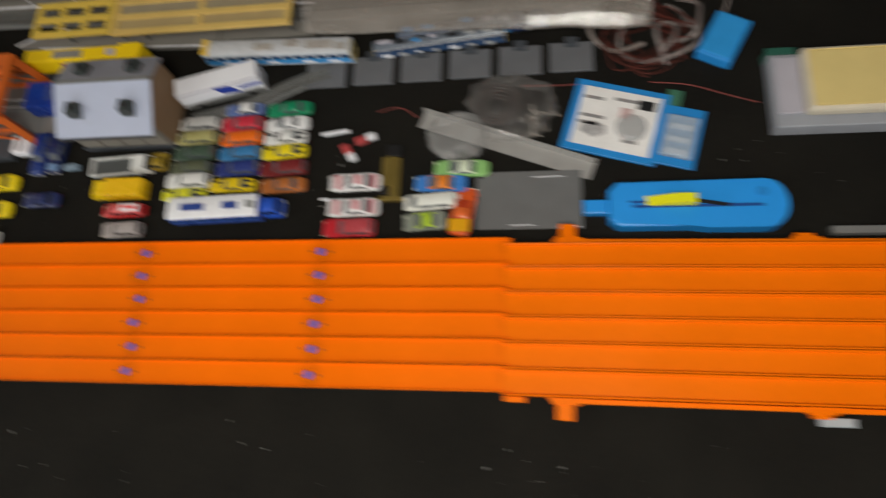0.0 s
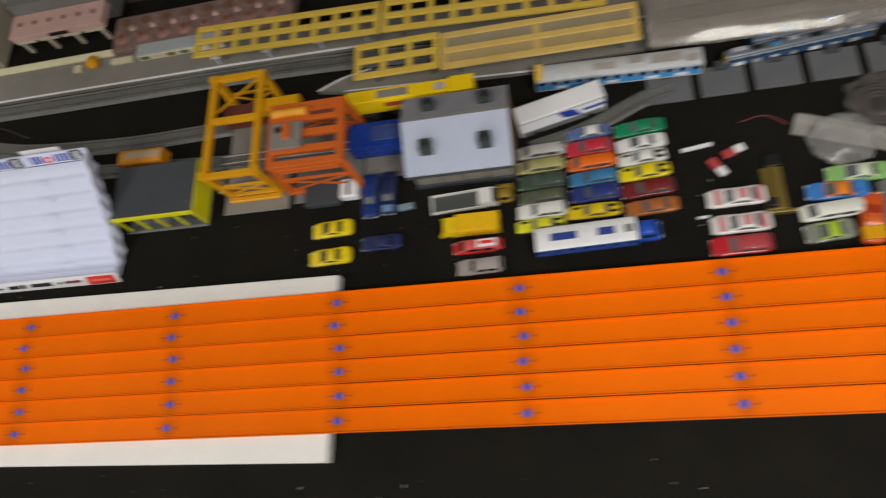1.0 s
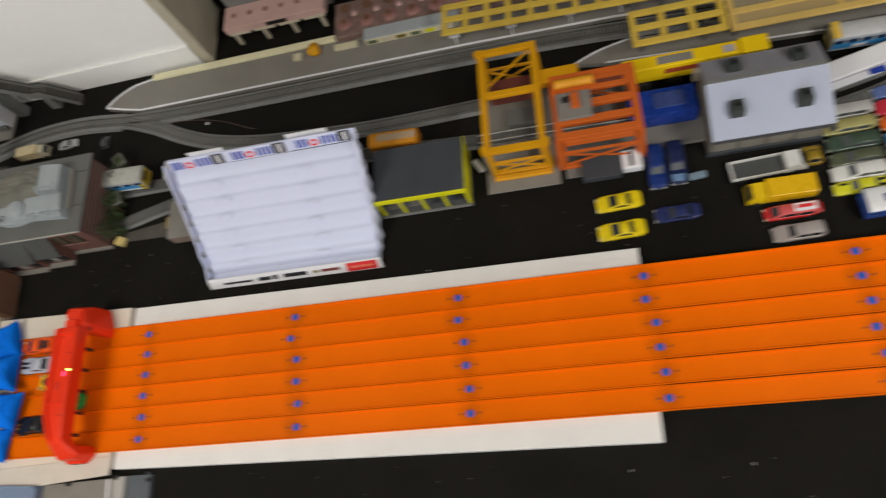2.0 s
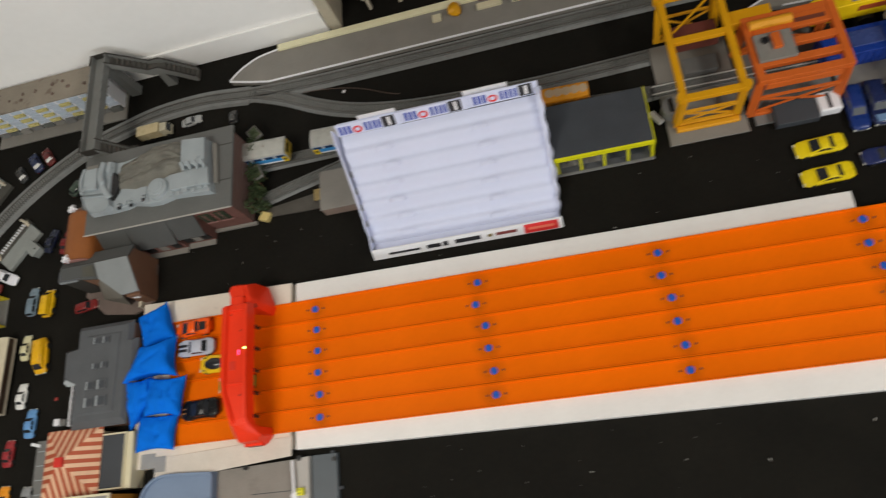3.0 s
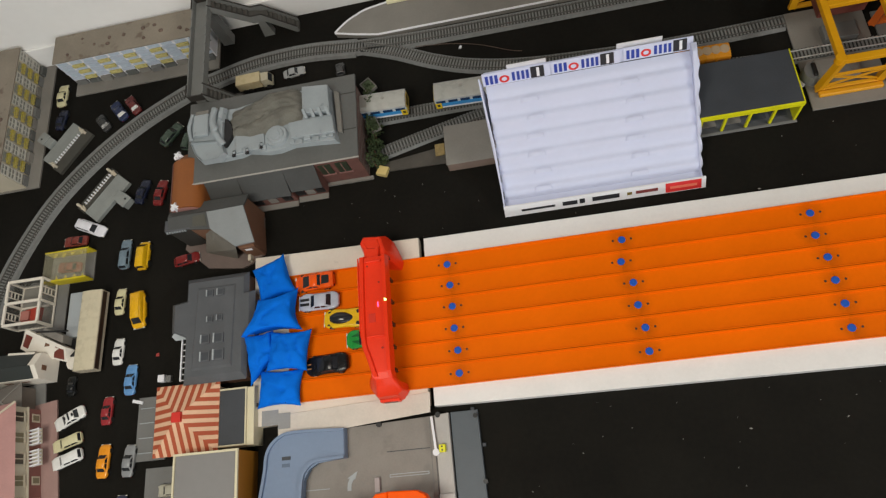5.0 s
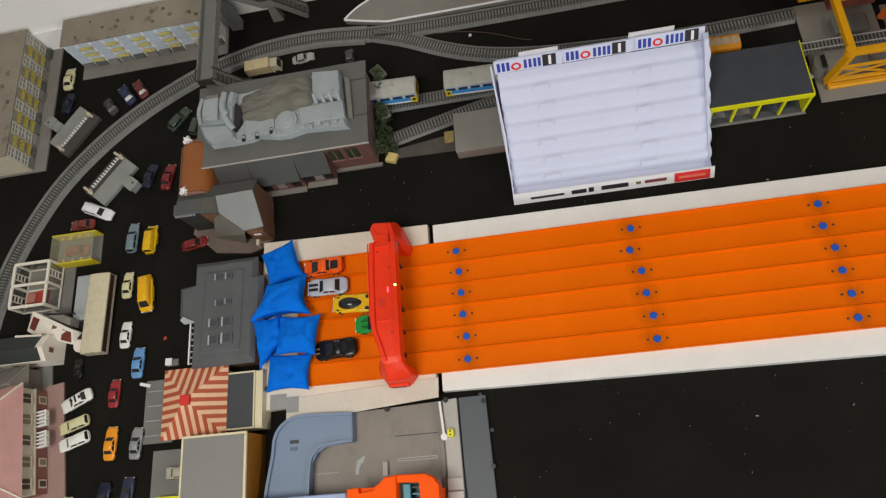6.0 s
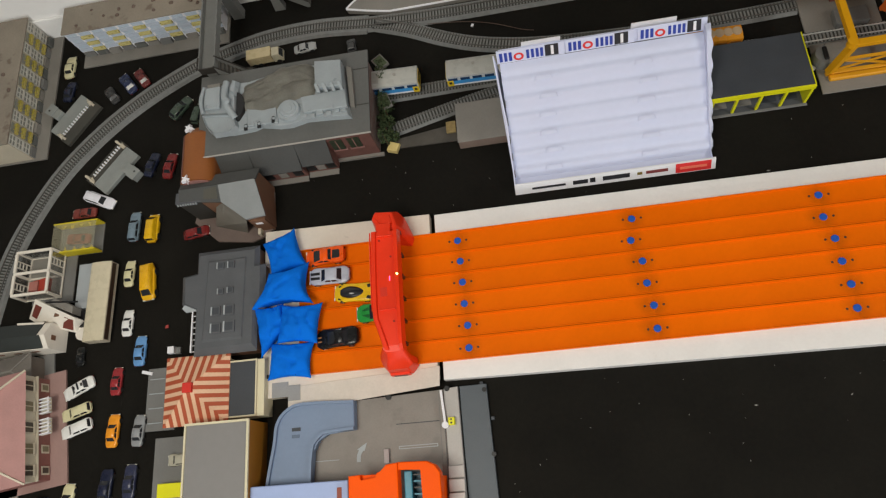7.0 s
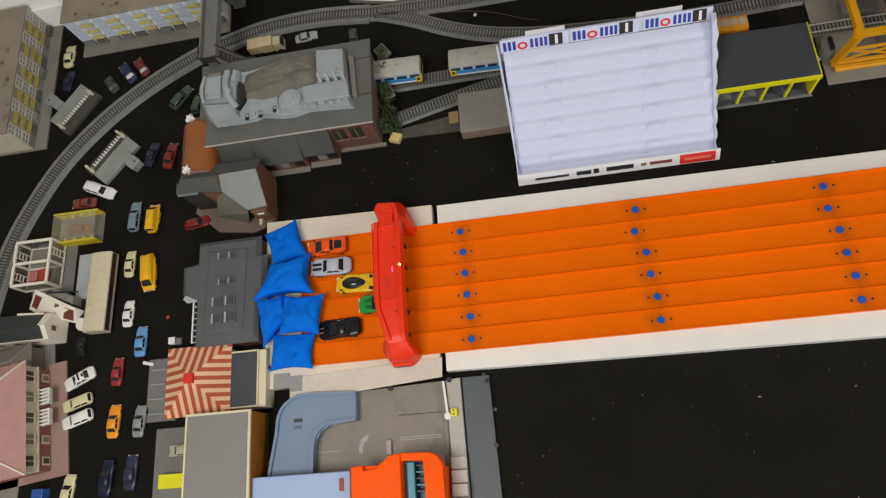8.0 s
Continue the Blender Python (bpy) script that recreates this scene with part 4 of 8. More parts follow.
# ---- house with pale blue roof ----
hs = thing("house", "toy house with pale blue roof and four chimneys", "house", -0.782, 0.378, 0)
bm = BM()
loft(bm, [[(x, -0.055, 0), (x, 0.066, 0), (x, 0.066, 0.100), (x, 0.020, 0.114), (x, -0.055, 0.084)] for x in (-0.092, 0.092)])
part("wall", bm, mat("taupe_wall", (0.17, 0.15, 0.13), 0.7), hs)
part("end_wall", loft(BM(), [[(x, -0.053, 0.002), (x, 0.064, 0.002), (x, 0.064, 0.098), (x, 0.020, 0.111), (x, -0.053, 0.083)] for x in (0.0922, 0.0938)]), mat("tan_wall", (0.24, 0.15, 0.085), 0.7), hs, "tan gable wall")
part("front_roof", loft(BM(), [[(x, -0.072, 0.078), (x, 0.0195, 0.1145), (x, 0.0195, 0.1185), (x, -0.073, 0.082)] for x in (-0.095, 0.095)]), ROOFBLUE, hs)
# slope facing away: its shade is painted in as a darker grey-lilac
part("back_roof", loft(BM(), [[(x, 0.0205, 0.1145), (x, 0.073, 0.098), (x, 0.074, 0.102), (x, 0.0205, 0.1185)] for x in (-0.095, 0.095)]), mat("shaded_blue_roof", (0.24, 0.24, 0.27), 0.6), hs)
part("ridge", box(BM(), -0.095, 0.095, 0.017, 0.024, 0.117, 0.120), GREY, hs)
for k in range(4):
    part("front_panel", box(BM(), -0.086 + 0.0445 * k, -0.047 + 0.0445 * k, -0.0575, -0.0555, 0.014, 0.070), mat("grey_panel", (0.22, 0.20, 0.17), 0.6), hs)
part("plinth", box(BM(), -0.094, 0.094, -0.0600, -0.0555, 0.0, 0.012, 0.001), DGREY, hs)
part("gutter", box(BM(), -0.095, 0.095, -0.0755, -0.0725, 0.0745, 0.0790, 0.0006), mat("dark_gutter", (0.05, 0.052, 0.056), 0.5), hs)
for x, y, z in ((-0.052, -0.030, 0.097), (0.052, -0.030, 0.097), (-0.045, 0.046, 0.105), (0.056, 0.046, 0.105)):
    ch = part("chimney", prism(BM(), [(x - 0.012, y - 0.012), (x + 0.012, y - 0.012), (x + 0.012, y + 0.012), (x - 0.012, y + 0.012)], z - 0.008, z + 0.020, 0.85), mat("green_grey_chimney", (0.04, 0.048, 0.046), 0.7), hs)
    part("flue", cyl(BM(), x, y, z + 0.0198, 0.0045, 0.004, seg=10), BLACK, ch)

# ---- apartment blocks ----
def apartment(label, x, y, rz, length, depth, h, cols, storeys, grid=False):
    """A slab block; grid gives it framed white windows in place of blue panels."""
    a = thing("apartment_block", label, "apartment block", x, y, 0, rz)
    part("base_plate", box(BM(), -0.004, length + 0.006, -0.034, depth, 0.0, 0.004), TAUPE2, a)
    part("body", box(BM(), 0, length, 0, depth, 0.004, h), IVORY if grid else WHITEP, a)
    roof = part("roof", box(BM(), -0.003, length + 0.003, -0.003, depth + 0.002, h + 0.0003, h + 0.004, 0.0008), TAUPE, a)
    rnd = random.Random(int(length * 1000))
    VENT = bpy.data.materials["brown_vent"] if "brown_vent" in bpy.data.materials else mat("brown_vent", (0.15, 0.105, 0.085), 0.85, var=0.3, scale=90)
    for k in range(13):
        bm = BM()
        bmesh.ops.create_icosphere(bm, subdivisions=2, radius=1.0)
        sx, sy, sz = rnd.uniform(0.003, 0.006), rnd.uniform(0.003, 0.005), rnd.uniform(0.002, 0.005)
        for v in bm.verts:
            d = 1 + 0.3 * noise.noise(v.co * 2 + Vector((k, 0, 0)))
            v.co = Vector((v.co.x * sx * d, v.co.y * sy * d, max(-0.0002, v.co.z * sz * d)))
        part("roof_lump", bm, VENT, roof, smooth=True, loc=(rnd.uniform(0.02, length - 0.02), rnd.uniform(0.012, depth - 0.012), h + 0.004))
    bay = length / cols
    g0 = 0.020
    sh = (h - g0 - 0.002) / storeys
    p0 = {}
    dull = mat("dull_pane", (0.27, 0.27, 0.24), 0.3) if "dull_pane" not in bpy.data.materials else bpy.data.materials["dull_pane"]
    sky = mat("sky_pane", (0.52, 0.60, 0.70), 0.3) if "sky_pane" not in bpy.data.materials else bpy.data.materials["sky_pane"]
    plant = mat("olive_trailing_plants", (0.33, 0.29, 0.09), 0.9, var=0.4, scale=200) if "olive_trailing_plants" not in bpy.data.materials else bpy.data.materials["olive_trailing_plants"]
    SHADE = mat("shaded_pane", (0.12, 0.125, 0.12), 0.25) if "shaded_pane" not in bpy.data.materials else bpy.data.materials["shaded_pane"]
    BEIGEPANE = mat("beige_pane", (0.36, 0.35, 0.32), 0.35) if "beige_pane" not in bpy.data.materials else bpy.data.materials["beige_pane"]
    YPLANT = mat("yellow_flowers", (0.46, 0.38, 0.06), 0.8, var=0.35, scale=260) if "yellow_flowers" not in bpy.data.materials else bpy.data.materials["yellow_flowers"]
    OCHRE = bpy.data.materials.get("mottled_ochre") or mat("mottled_ochre", (0.40, 0.33, 0.10), 0.8, var=0.5, scale=120, spots=((0.16, 0.11, 0.05), 160, 0.4))
    FRAMEW = bpy.data.materials.get("chalky_frame") or mat("chalky_frame", (0.56, 0.54, 0.49), 0.6, var=0.15, scale=120)
    for c in range(cols):
        for s in range(storeys):
            loc = (c * bay, 0, g0 + s * sh)
            yellow = c % 2 == 1
            kind = (yellow, (c * 7 + s * 3 + c // 2) % 3 if grid else s % 2)
            if kind not in p0:
                if yellow:
                    ob = part("balcony", box(BM(), 0.002, bay - 0.002, -0.0055, -0.0003, 0.0008, sh * 0.42, 0.0006), OCHRE if grid else WINYEL, a, loc=loc)
                    w = part("window", box(BM(), 0.003, bay - 0.003, -0.0016, -0.0004, sh * 0.50, sh * 0.94), dull if grid else sky, a, loc=loc)
                    bm = BM()
                    for q in range(34 if grid else 9):
                        ball = bmesh.ops.create_icosphere(bm, subdivisions=1, radius=1.0)["verts"]
                        cx, cz, rr = rnd.uniform(0.002, bay - 0.002), sh * rnd.uniform(0.10, 0.80 if grid else 0.50), rnd.uniform(0.0007, 0.0019)
                        for v in ball:
                            v.co = Vector((cx, -0.0048, cz)) + v.co * rr * rnd.uniform(0.7, 1.2)
                    pl = part("balcony_plant", bm, (plant, YPLANT, YPLANT)[kind[1]], a, loc=loc)
                    p0[kind] = (ob, w, pl)
                elif grid:
                    bm = BM()
                    for x0, x1, z0, z1 in ((0.002, 0.0042, 0.1, 0.95), (bay / 2 - 0.001, bay / 2 + 0.001, 0.1, 0.95), (bay - 0.0042, bay - 0.002, 0.1, 0.95)):
                        box(bm, x0, x1, -0.0024, -0.0003, sh * z0, sh * z1)
                    for z0 in (0.08, 0.50, 0.92):
                        box(bm, 0.002, bay - 0.002, -0.0028, -0.0003, sh * z0, sh * (z0 + 0.09))
                    ob = part("window_frame", bm, FRAMEW, a, loc=loc)
                    w = part("window", box(BM(), 0.003, bay - 0.003, -0.0014, -0.0004, sh * 0.12, sh * 0.92), (dull, BEIGEPANE, SHADE)[kind[1]], a, loc=loc)
                    p0[kind] = (ob, w)
                else:
                    ob = part("wall_panel", box(BM(), 0.001, bay - 0.001, -0.0022, -0.0003, 0.001, sh * 0.5), WINBLUE, a, loc=loc)
                    w = part("window", box(BM(), 0.004, bay - 0.004, -0.0014, -0.0004, sh * 0.58, sh * 0.95), sky, a, loc=loc)
                    p0[kind] = (ob, w)
            else:
                for q in p0[kind]:
                    same(q, loc)
    for c in range(cols):
        part("shopfront", box(BM(), c * bay + 0.003, (c + 1) * bay - 0.003, -0.0050 - 0.004 * (c % 4 == 2), -0.0004, 0.0042, 0.0175), SHADE if c % 3 == 1 else (TAUPE2 if c % 3 else GREY), a)
    return a


apartment("model apartment block with yellow balconies and brown roof", -2.850, 0.702, 0, 0.362, 0.070, 0.086, 11, 3)
apartment("model apartment block with yellow balconies at the table's end", -2.955, 0.440, 90, 0.330, 0.16, 0.082, 11, 3, grid=True)

# ---- crossing halves beside the curved track ----
def crossing(label, x, y, rz, fy, hut_x):
    c = thing("level_crossing", label, "level crossing", x, y, 0, rz, group="level crossing halves")
    PALE = bpy.data.materials["pale_crossing"] if "pale_crossing" in bpy.data.materials else mat("pale_crossing", (0.25, 0.265, 0.255), 0.7, var=0.12, scale=40)
    DARK = bpy.data.materials["dark_ramp"] if "dark_ramp" in bpy.data.materials else mat("dark_ramp", (0.055, 0.053, 0.045), 0.8, var=0.2, scale=40)
    part("deck", box(BM(), -0.055, 0.055, -0.012, 0.030, 0.0, 0.010, 0.001), PALE, c)
    part("ramp_strip", loft(BM(), [[(x, -0.0122, 0.0), (x, -0.038, 0.0), (x, -0.038, 0.008), (x, -0.0122, 0.0105)] for x in (-0.058, 0.058)]), DARK, c)
    p0 = None
    for k in range(12):
        loc = (-0.042 + 0.0072 * k, fy, 0.0092)
        if p0 is None:
            p0 = part("picket", prism(BM(), [(-0.0021, -0.0016), (0.0021, -0.0016), (0.0021, 0.0016), (-0.0021, 0.0016)], 0.0, 0.0072, 0.8), WHITEP, c, loc=loc)
        else:
            same(p0, loc)
    part("fence_rail", box(BM(), -0.046, 0.042, fy - 0.0004, fy + 0.0004, 0.0095, 0.0110), IVORY, c)
    for sx in (-1, 1):
        g = part("gate_post", box(BM(), sx * 0.050 - 0.003, sx * 0.050 + 0.003, fy - 0.010, fy - 0.004, 0.0060, 0.022, 0.001), IVORY, c)
        part("gate_arm", beam(BM(), (sx * 0.050, fy - 0.004, 0.018), (sx * 0.052, fy + 0.014, 0.013), 0.003, 0.0025), IVORY, g)
        part("gate_foot", loft(BM(), [[(sx * 0.050 - 0.006, fy - 0.003, z), (sx * 0.050 + 0.005, fy - 0.001, z), (sx * 0.050 + 0.003, fy + 0.013, z), (sx * 0.050 - 0.003, fy + 0.009, z)] for z in (0.0100, 0.0125)]), IVORY, g)
        part("gate_cap", cyl(BM(), sx * 0.050, fy - 0.007, 0.022, 0.0030, 0.003, seg=10, r2=0.001), IVORY, g)
    hut = part("hut", box(BM(), hut_x - 0.012, hut_x + 0.012, 0.0305, 0.068, 0.0, 0.018, 0.001), PALE, c)
    part("hut_roof", box(BM(), hut_x - 0.0135, hut_x + 0.0135, 0.046, 0.070, 0.0182, 0.0205, 0.0008), PALE, hut)
    part("hut_window", cyl(BM(), hut_x - 0.004, 0.060, 0.0204, 0.0022, 0.0012, seg=10), BLACK, hut)
    return c


crossing("grey level crossing half with pale picket fence", -2.858, 0.528, 51, -0.0116, -0.014)
crossing("grey level crossing half with pale picket fence", -2.742, 0.382, 229, -0.024, -0.018)

# ---- station with annexes ----
st = thing("station", "brick station building with flat taupe roof", "station building", -2.305, 0.41, 0)
part("wall", box(BM(), -0.175, 0.172, -0.085, 0.088, 0.0, 0.099), BRICKRED, st)
for k in range(9):
    part("brick_course", box(BM(), 0.1722, 0.1730, -0.083, 0.086, 0.008 + 0.010 * k, 0.0092 + 0.010 * k), TAUPE2, st)
roof = part("roof", box(BM(), -0.180, 0.179, -0.091, 0.096, 0.0993, 0.105, 0.001), STROOF, st)
# pale strip paints the highlight that runs along the front eave
part("eave_strip", box(BM(), -0.181, 0.180, -0.0935, -0.0915, 0.103, 0.1060), mat("eave_highlight", (0.42, 0.40, 0.37), 0.5), roof)
for yy in (-0.030, 0.052):
    part("roof_seam", box(BM(), 0.135, 0.178, yy, yy + 0.0018, 0.1052, 0.1058), PIT, roof)
for xx in (0.10, 0.135):
    w = part("window", box(BM(), xx - 0.012, xx + 0.012, -0.0875, -0.0853, 0.045, 0.082), mat("dark_green_pane", (0.035, 0.045, 0.028), 0.4) if xx < 0.12 else bpy.data.materials["dark_green_pane"], st)
    part("frame", box(BM(), xx - 0.0145, xx + 0.0145, -0.0882, -0.0854, 0.041, 0.0445), PINK, w)
    part("mullion", box(BM(), xx - 0.0008, xx + 0.0008, -0.0882, -0.0876, 0.045, 0.082), PINK, w)
part("plinth", box(BM(), 0.06, 0.180, -0.092, -0.0855, 0.0, 0.006), TAUPE2, st)
for x0, x1, y0, h in ((-0.166, -0.080, -0.118, 0.047), (-0.078, 0.016, -0.113, 0.045), (0.018, 0.082, -0.106, 0.045)):
    an = part("annex", loft(BM(), [[(x, y0, 0), (x, -0.0856, 0), (x, -0.0856, 0.088), (x, y0, h)] for x in (x0, x1)]), BRICKRED, st)
    part("annex_roof", loft(BM(), [[(x, y0 - 0.006, h - 0.006), (x, -0.0858, 0.0885), (x, -0.0858, 0.0925), (x, y0 - 0.007, h - 0.002)] for x in (x0 - 0.001, x1 + 0.001)]), ANROOF, an)
    for k in range(3):
        xx = x0 + (k + 0.5) * (x1 - x0) / 3
        part("annex_window", box(BM(), xx - 0.009, xx + 0.009, y0 - 0.0022, y0 - 0.0003, 0.012, 0.030), TAUPE2 if k % 2 else BLACK, an)
    part("pavement_strip", box(BM(), x0, x1, y0 - 0.012, y0 - 0.0003, 0.0, 0.003), TAUPE2, an)

# grey locomotive shell that lies on the station roof
SHELL = mat("shell_grey_plastic", (0.315, 0.352, 0.375), 0.5, var=0.1, scale=30, spots=((0.22, 0.25, 0.26), 40, 0.36))
lo = thing("locomotive_shell", "light grey plastic locomotive shell lying on the roof", "locomotive shell", -2.315, 0.412, 0.105)
rim = [(-0.158, 0.056), (-0.162, 0.030), (-0.157, -0.004), (-0.148, -0.034), (-0.133, -0.052), (-0.090, -0.057), (-0.046, -0.055), (-0.030, -0.050), (-0.012, -0.054), (0.009, -0.059), (0.034, -0.060), (0.065, -0.053), (0.110, -0.056), (0.155, -0.060), (0.150, -0.036), (0.146, 0.000), (0.140, 0.064), (0.100, 0.068), (0.060, 0.074), (0.000, 0.066), (-0.060, 0.054), (-0.110, 0.060)]
part("base", prism(BM(), rim, 0.0, 0.0135, 0.965, bev=0.002), SHELL, lo)
part("rear_step", prism(BM(), [(-0.060, -0.006), (-0.030, -0.014), (0.004, -0.016), (0.006, -0.050), (-0.056, -0.050)], 0.0132, 0.0165, 0.96, bev=0.001), SHELL, lo)
# the cab: a raised panel between two rolled edges, with a dished box in front
cab = part("cab", loft(BM(), [[(-0.154, -0.012, 0.010), (-0.076, -0.022, 0.010), (-0.078, 0.050, 0.010), (-0.152, 0.056, 0.010)],
                              [(-0.151, -0.010, 0.022), (-0.082, -0.018, 0.024), (-0.084, 0.046, 0.024), (-0.149, 0.052, 0.022)]]), SHELL, lo)
part("cab_panel", box(BM(), -0.143, -0.110, -0.006, 0.044, 0.022, 0.031, 0.003), SHELL, cab)
part("cab_fold", box(BM(), -0.141, -0.112, 0.034, 0.054, 0.0215, 0.0275, 0.002), mat("dusty_shell_edge", (0.19, 0.182, 0.165), 0.8), cab)
part("cab_roll", tube(BM(), [(-0.148, 0.050, 0.023), (-0.154, 0.020, 0.024), (-0.148, -0.010, 0.023)], 0.0045, 10, 6), SHELL, cab, smooth=True)
part("cab_roll", tube(BM(), [(-0.098, 0.052, 0.027), (-0.101, 0.022, 0.029), (-0.094, -0.006, 0.027), (-0.080, -0.030, 0.020)], 0.0070, 12, 6), SHELL, cab, smooth=True)
part("cab_knob", cyl(BM(), -0.0935, 0.004, 0.034, 0.0075, 0.005, seg=16, r2=0.004), SHELL, cab, smooth=30)
part("cab_fin", loft(BM(), [[(-0.088, 0.026, 0.024), (-0.082, 0.052, 0.024), (-0.074, 0.052, 0.020), (-0.078, 0.020, 0.020)], [(-0.087, 0.028, 0.034), (-0.083, 0.050, 0.034), (-0.078, 0.050, 0.030), (-0.081, 0.024, 0.030)]]), SHELL, cab)
front = ((-0.154, -0.013), (-0.080, -0.022), (-0.073, -0.050), (-0.086, -0.062), (-0.124, -0.062), (-0.142, -0.042))
bm = prism(BM(), front, 0.010, 0.026, 0.90)
top = max(bm.faces, key=lambda f: f.calc_center_median().z)
bmesh.ops.inset_individual(bm, faces=[top], thickness=0.006)
bmesh.ops.translate(bm, verts=list(top.verts), vec=(0, 0, -0.005))
bmesh.ops.scale(bm, verts=list(top.verts), vec=(0.92, 0.92, 1.0), space=Matrix.Translation(-top.calc_center_median()))
part("cab_front", bm, SHELL, lo)
part("recess", loft(BM(), [[(-0.080, y, 0.0130), (-0.060 - 14 * (y + 0.002) ** 2, y, 0.0130), (-0.062 - 14 * (y + 0.002) ** 2, y, 0.0205), (-0.078, y, 0.0225)] for y in (-0.034, -0.018, -0.002, 0.014, 0.028)]), BLACK, lo)
# creased cloth-like cover over the boiler
n1, n2 = 48, 30
grid = []
bm = BM()
for i in range(n1 + 1):
    row = []
    for j in range(n2 + 1):
        u, v = i / n1, j / n2
        x = -0.070 + 0.158 * u + 0.008 * noise.noise((v * 4, 0.3, 1))
        lo_y = -0.010 - 0.012 * math.sin(math.pi * min(1.0, u * 1.4)) + 0.016 * max(0.0, u - 0.5) + 0.003 * noise.noise((u * 8, 2, 0))
        hi_y = 0.044 + 0.032 * min(1.0, u * 1.8) - 0.016 * max(0.0, u - 0.85) / 0.15 + 0.005 * noise.noise((u * 9, 5, 0))
        y = lo_y + (hi_y - lo_y) * v
        bulge = (1 - (2 * v - 1) ** 4) * (1 - (2 * u - 1) ** 6)
        w = v * 2.3 - 0.55 * u + 0.10 * noise.noise((u * 2.5, v * 1.5, 0)) + 0.35
        crease = abs(w - round(w))
        fold = 0.0022 * (abs(math.sin(w * math.pi)) ** 0.5) - 0.0034 * max(0.0, 1 - crease / 0.06) + 0.0030 * noise.noise((u * 9, v * 13, 3))
        row.append(bm.verts.new((x, y, 0.0125 + bulge * (0.012 + fold))))
    grid.append(row)
for i in range(n1):
    for j in range(n2):
        bm.faces.new((grid[i][j], grid[i + 1][j], grid[i + 1][j + 1], grid[i][j + 1]))
bmesh.ops.solidify(bm, geom=list(bm.faces), thickness=-0.002)
part("boiler_cover", bm, mat("dusty_taupe_cover", (0.315, 0.305, 0.268), 0.85, var=0.22, scale=34), lo, "creased dusty taupe cover", smooth=50)
part("deck_block", prism(BM(), [(0.087, 0.066), (0.141, 0.060), (0.144, 0.000), (0.088, 0.004)], 0.0132, 0.029, bev=0.002), SHELL, lo)
part("deck_side", prism(BM(), [(0.1460, 0.058), (0.157, 0.052), (0.162, -0.040), (0.1525, -0.036)], 0.0, 0.008, bev=0.001), bpy.data.materials["dusty_shell_edge"], lo)
for k in range(4):
    x = 0.088 + 0.0155 * k
    part("deck_rib", loft(BM(), [[(x, 0.010 - 0.001 * k, z), (x + 0.006, 0.010 - 0.001 * k, z), (x + 0.011, -0.006 - 0.001 * k, z - 0.006), (x + 0.005, -0.006 - 0.001 * k, z - 0.006)] for z in (0.030, 0.034)]), SHELL, lo)
part("lower_deck", prism(BM(), [(0.056, -0.006), (0.146, -0.003), (0.150, -0.043), (0.062, -0.042)], 0.0132, 0.021, bev=0.0015), SHELL, lo)
dome = part("dome", cyl(BM(), 0.030, -0.029, 0.0130, 0.024, 0.007, seg=28, r2=0.022), SHELL, lo)
part("dome_ring", cyl(BM(), 0.030, -0.029, 0.0198, 0.017, 0.003, seg=24, r2=0.0155), SHELL, dome)
part("dome_cap", cyl(BM(), 0.030, -0.029, 0.0226, 0.010, 0.0014, seg=18, r2=0.009), SHELL, dome)
rnd = random.Random(21)
for x in (-0.045, -0.028, -0.012, 0.004, 0.062, 0.080, 0.094, 0.112, 0.128, 0.142):
    w, hh, yy = rnd.uniform(0.003, 0.007), rnd.uniform(0.003, 0.009), rnd.uniform(-0.050, -0.044)
    part("fitting", box(BM(), x - w, x + w, yy - 0.005, yy + 0.004, 0.0130, 0.0150 + hh * 0.6, 0.0012), SHELL, lo)
for x, y in ((-0.059, -0.052), (-0.031, -0.051), (-0.001, -0.044)):
    part("slot", prism(BM(), [(x - 0.0035, y - 0.006), (x + 0.0030, y - 0.006), (x + 0.0018, y + 0.007), (x - 0.0030, y + 0.006)], 0.0140, 0.0182), BLACK, lo)
    part("slot_lug", box(BM(), x - 0.001, x + 0.004, y - 0.001, y + 0.003, 0.0182, 0.021), SHELL, lo)

# terracotta barrel roof
br = thing("barrel_building", "terracotta plastic barrel-roofed building beside the station", "barrel building", -2.482, 0.308, 0)
arc = [(-0.008 + 0.036 * math.cos(math.pi * k / 16), 0.084 + 0.026 * math.sin(math.pi * k / 16)) for k in range(17)]
part("vault", loft(BM(), [[(x * s - 0.008 * (1 - s), y, z * (0.35 + 0.65 * s)) for x, z in [(0.028, 0.0)] + arc + [(-0.044, 0.0)]] for y, s in ((-0.038, 1.0), (0.068, 1.0), (0.086, 0.80))]), TERRA, br, smooth=35)
part("end_wall", loft(BM(), [[(x * 0.96, y, z * 0.96) for x, z in [(0.028, 0.0)] + arc + [(-0.044, 0.0)]] for y in (-0.041, -0.0385)]), PINK, br)
slope = [(-0.008 + 0.0368 * math.cos(math.pi * k / 16), 0.084 + 0.0268 * math.sin(math.pi * k / 16)) for k in (12, 13, 14, 15, 16)]
part("side_slope", loft(BM(), [[(x, y, z) for x, z in slope + [(-0.0448, 0.03), (-0.038, 0.03), (-0.030, 0.09)]] for y in (-0.037, 0.067)]), mat("dusky_pink_side", (0.20, 0.085, 0.062), 0.5), br, "dull pink sloping side", smooth=35)
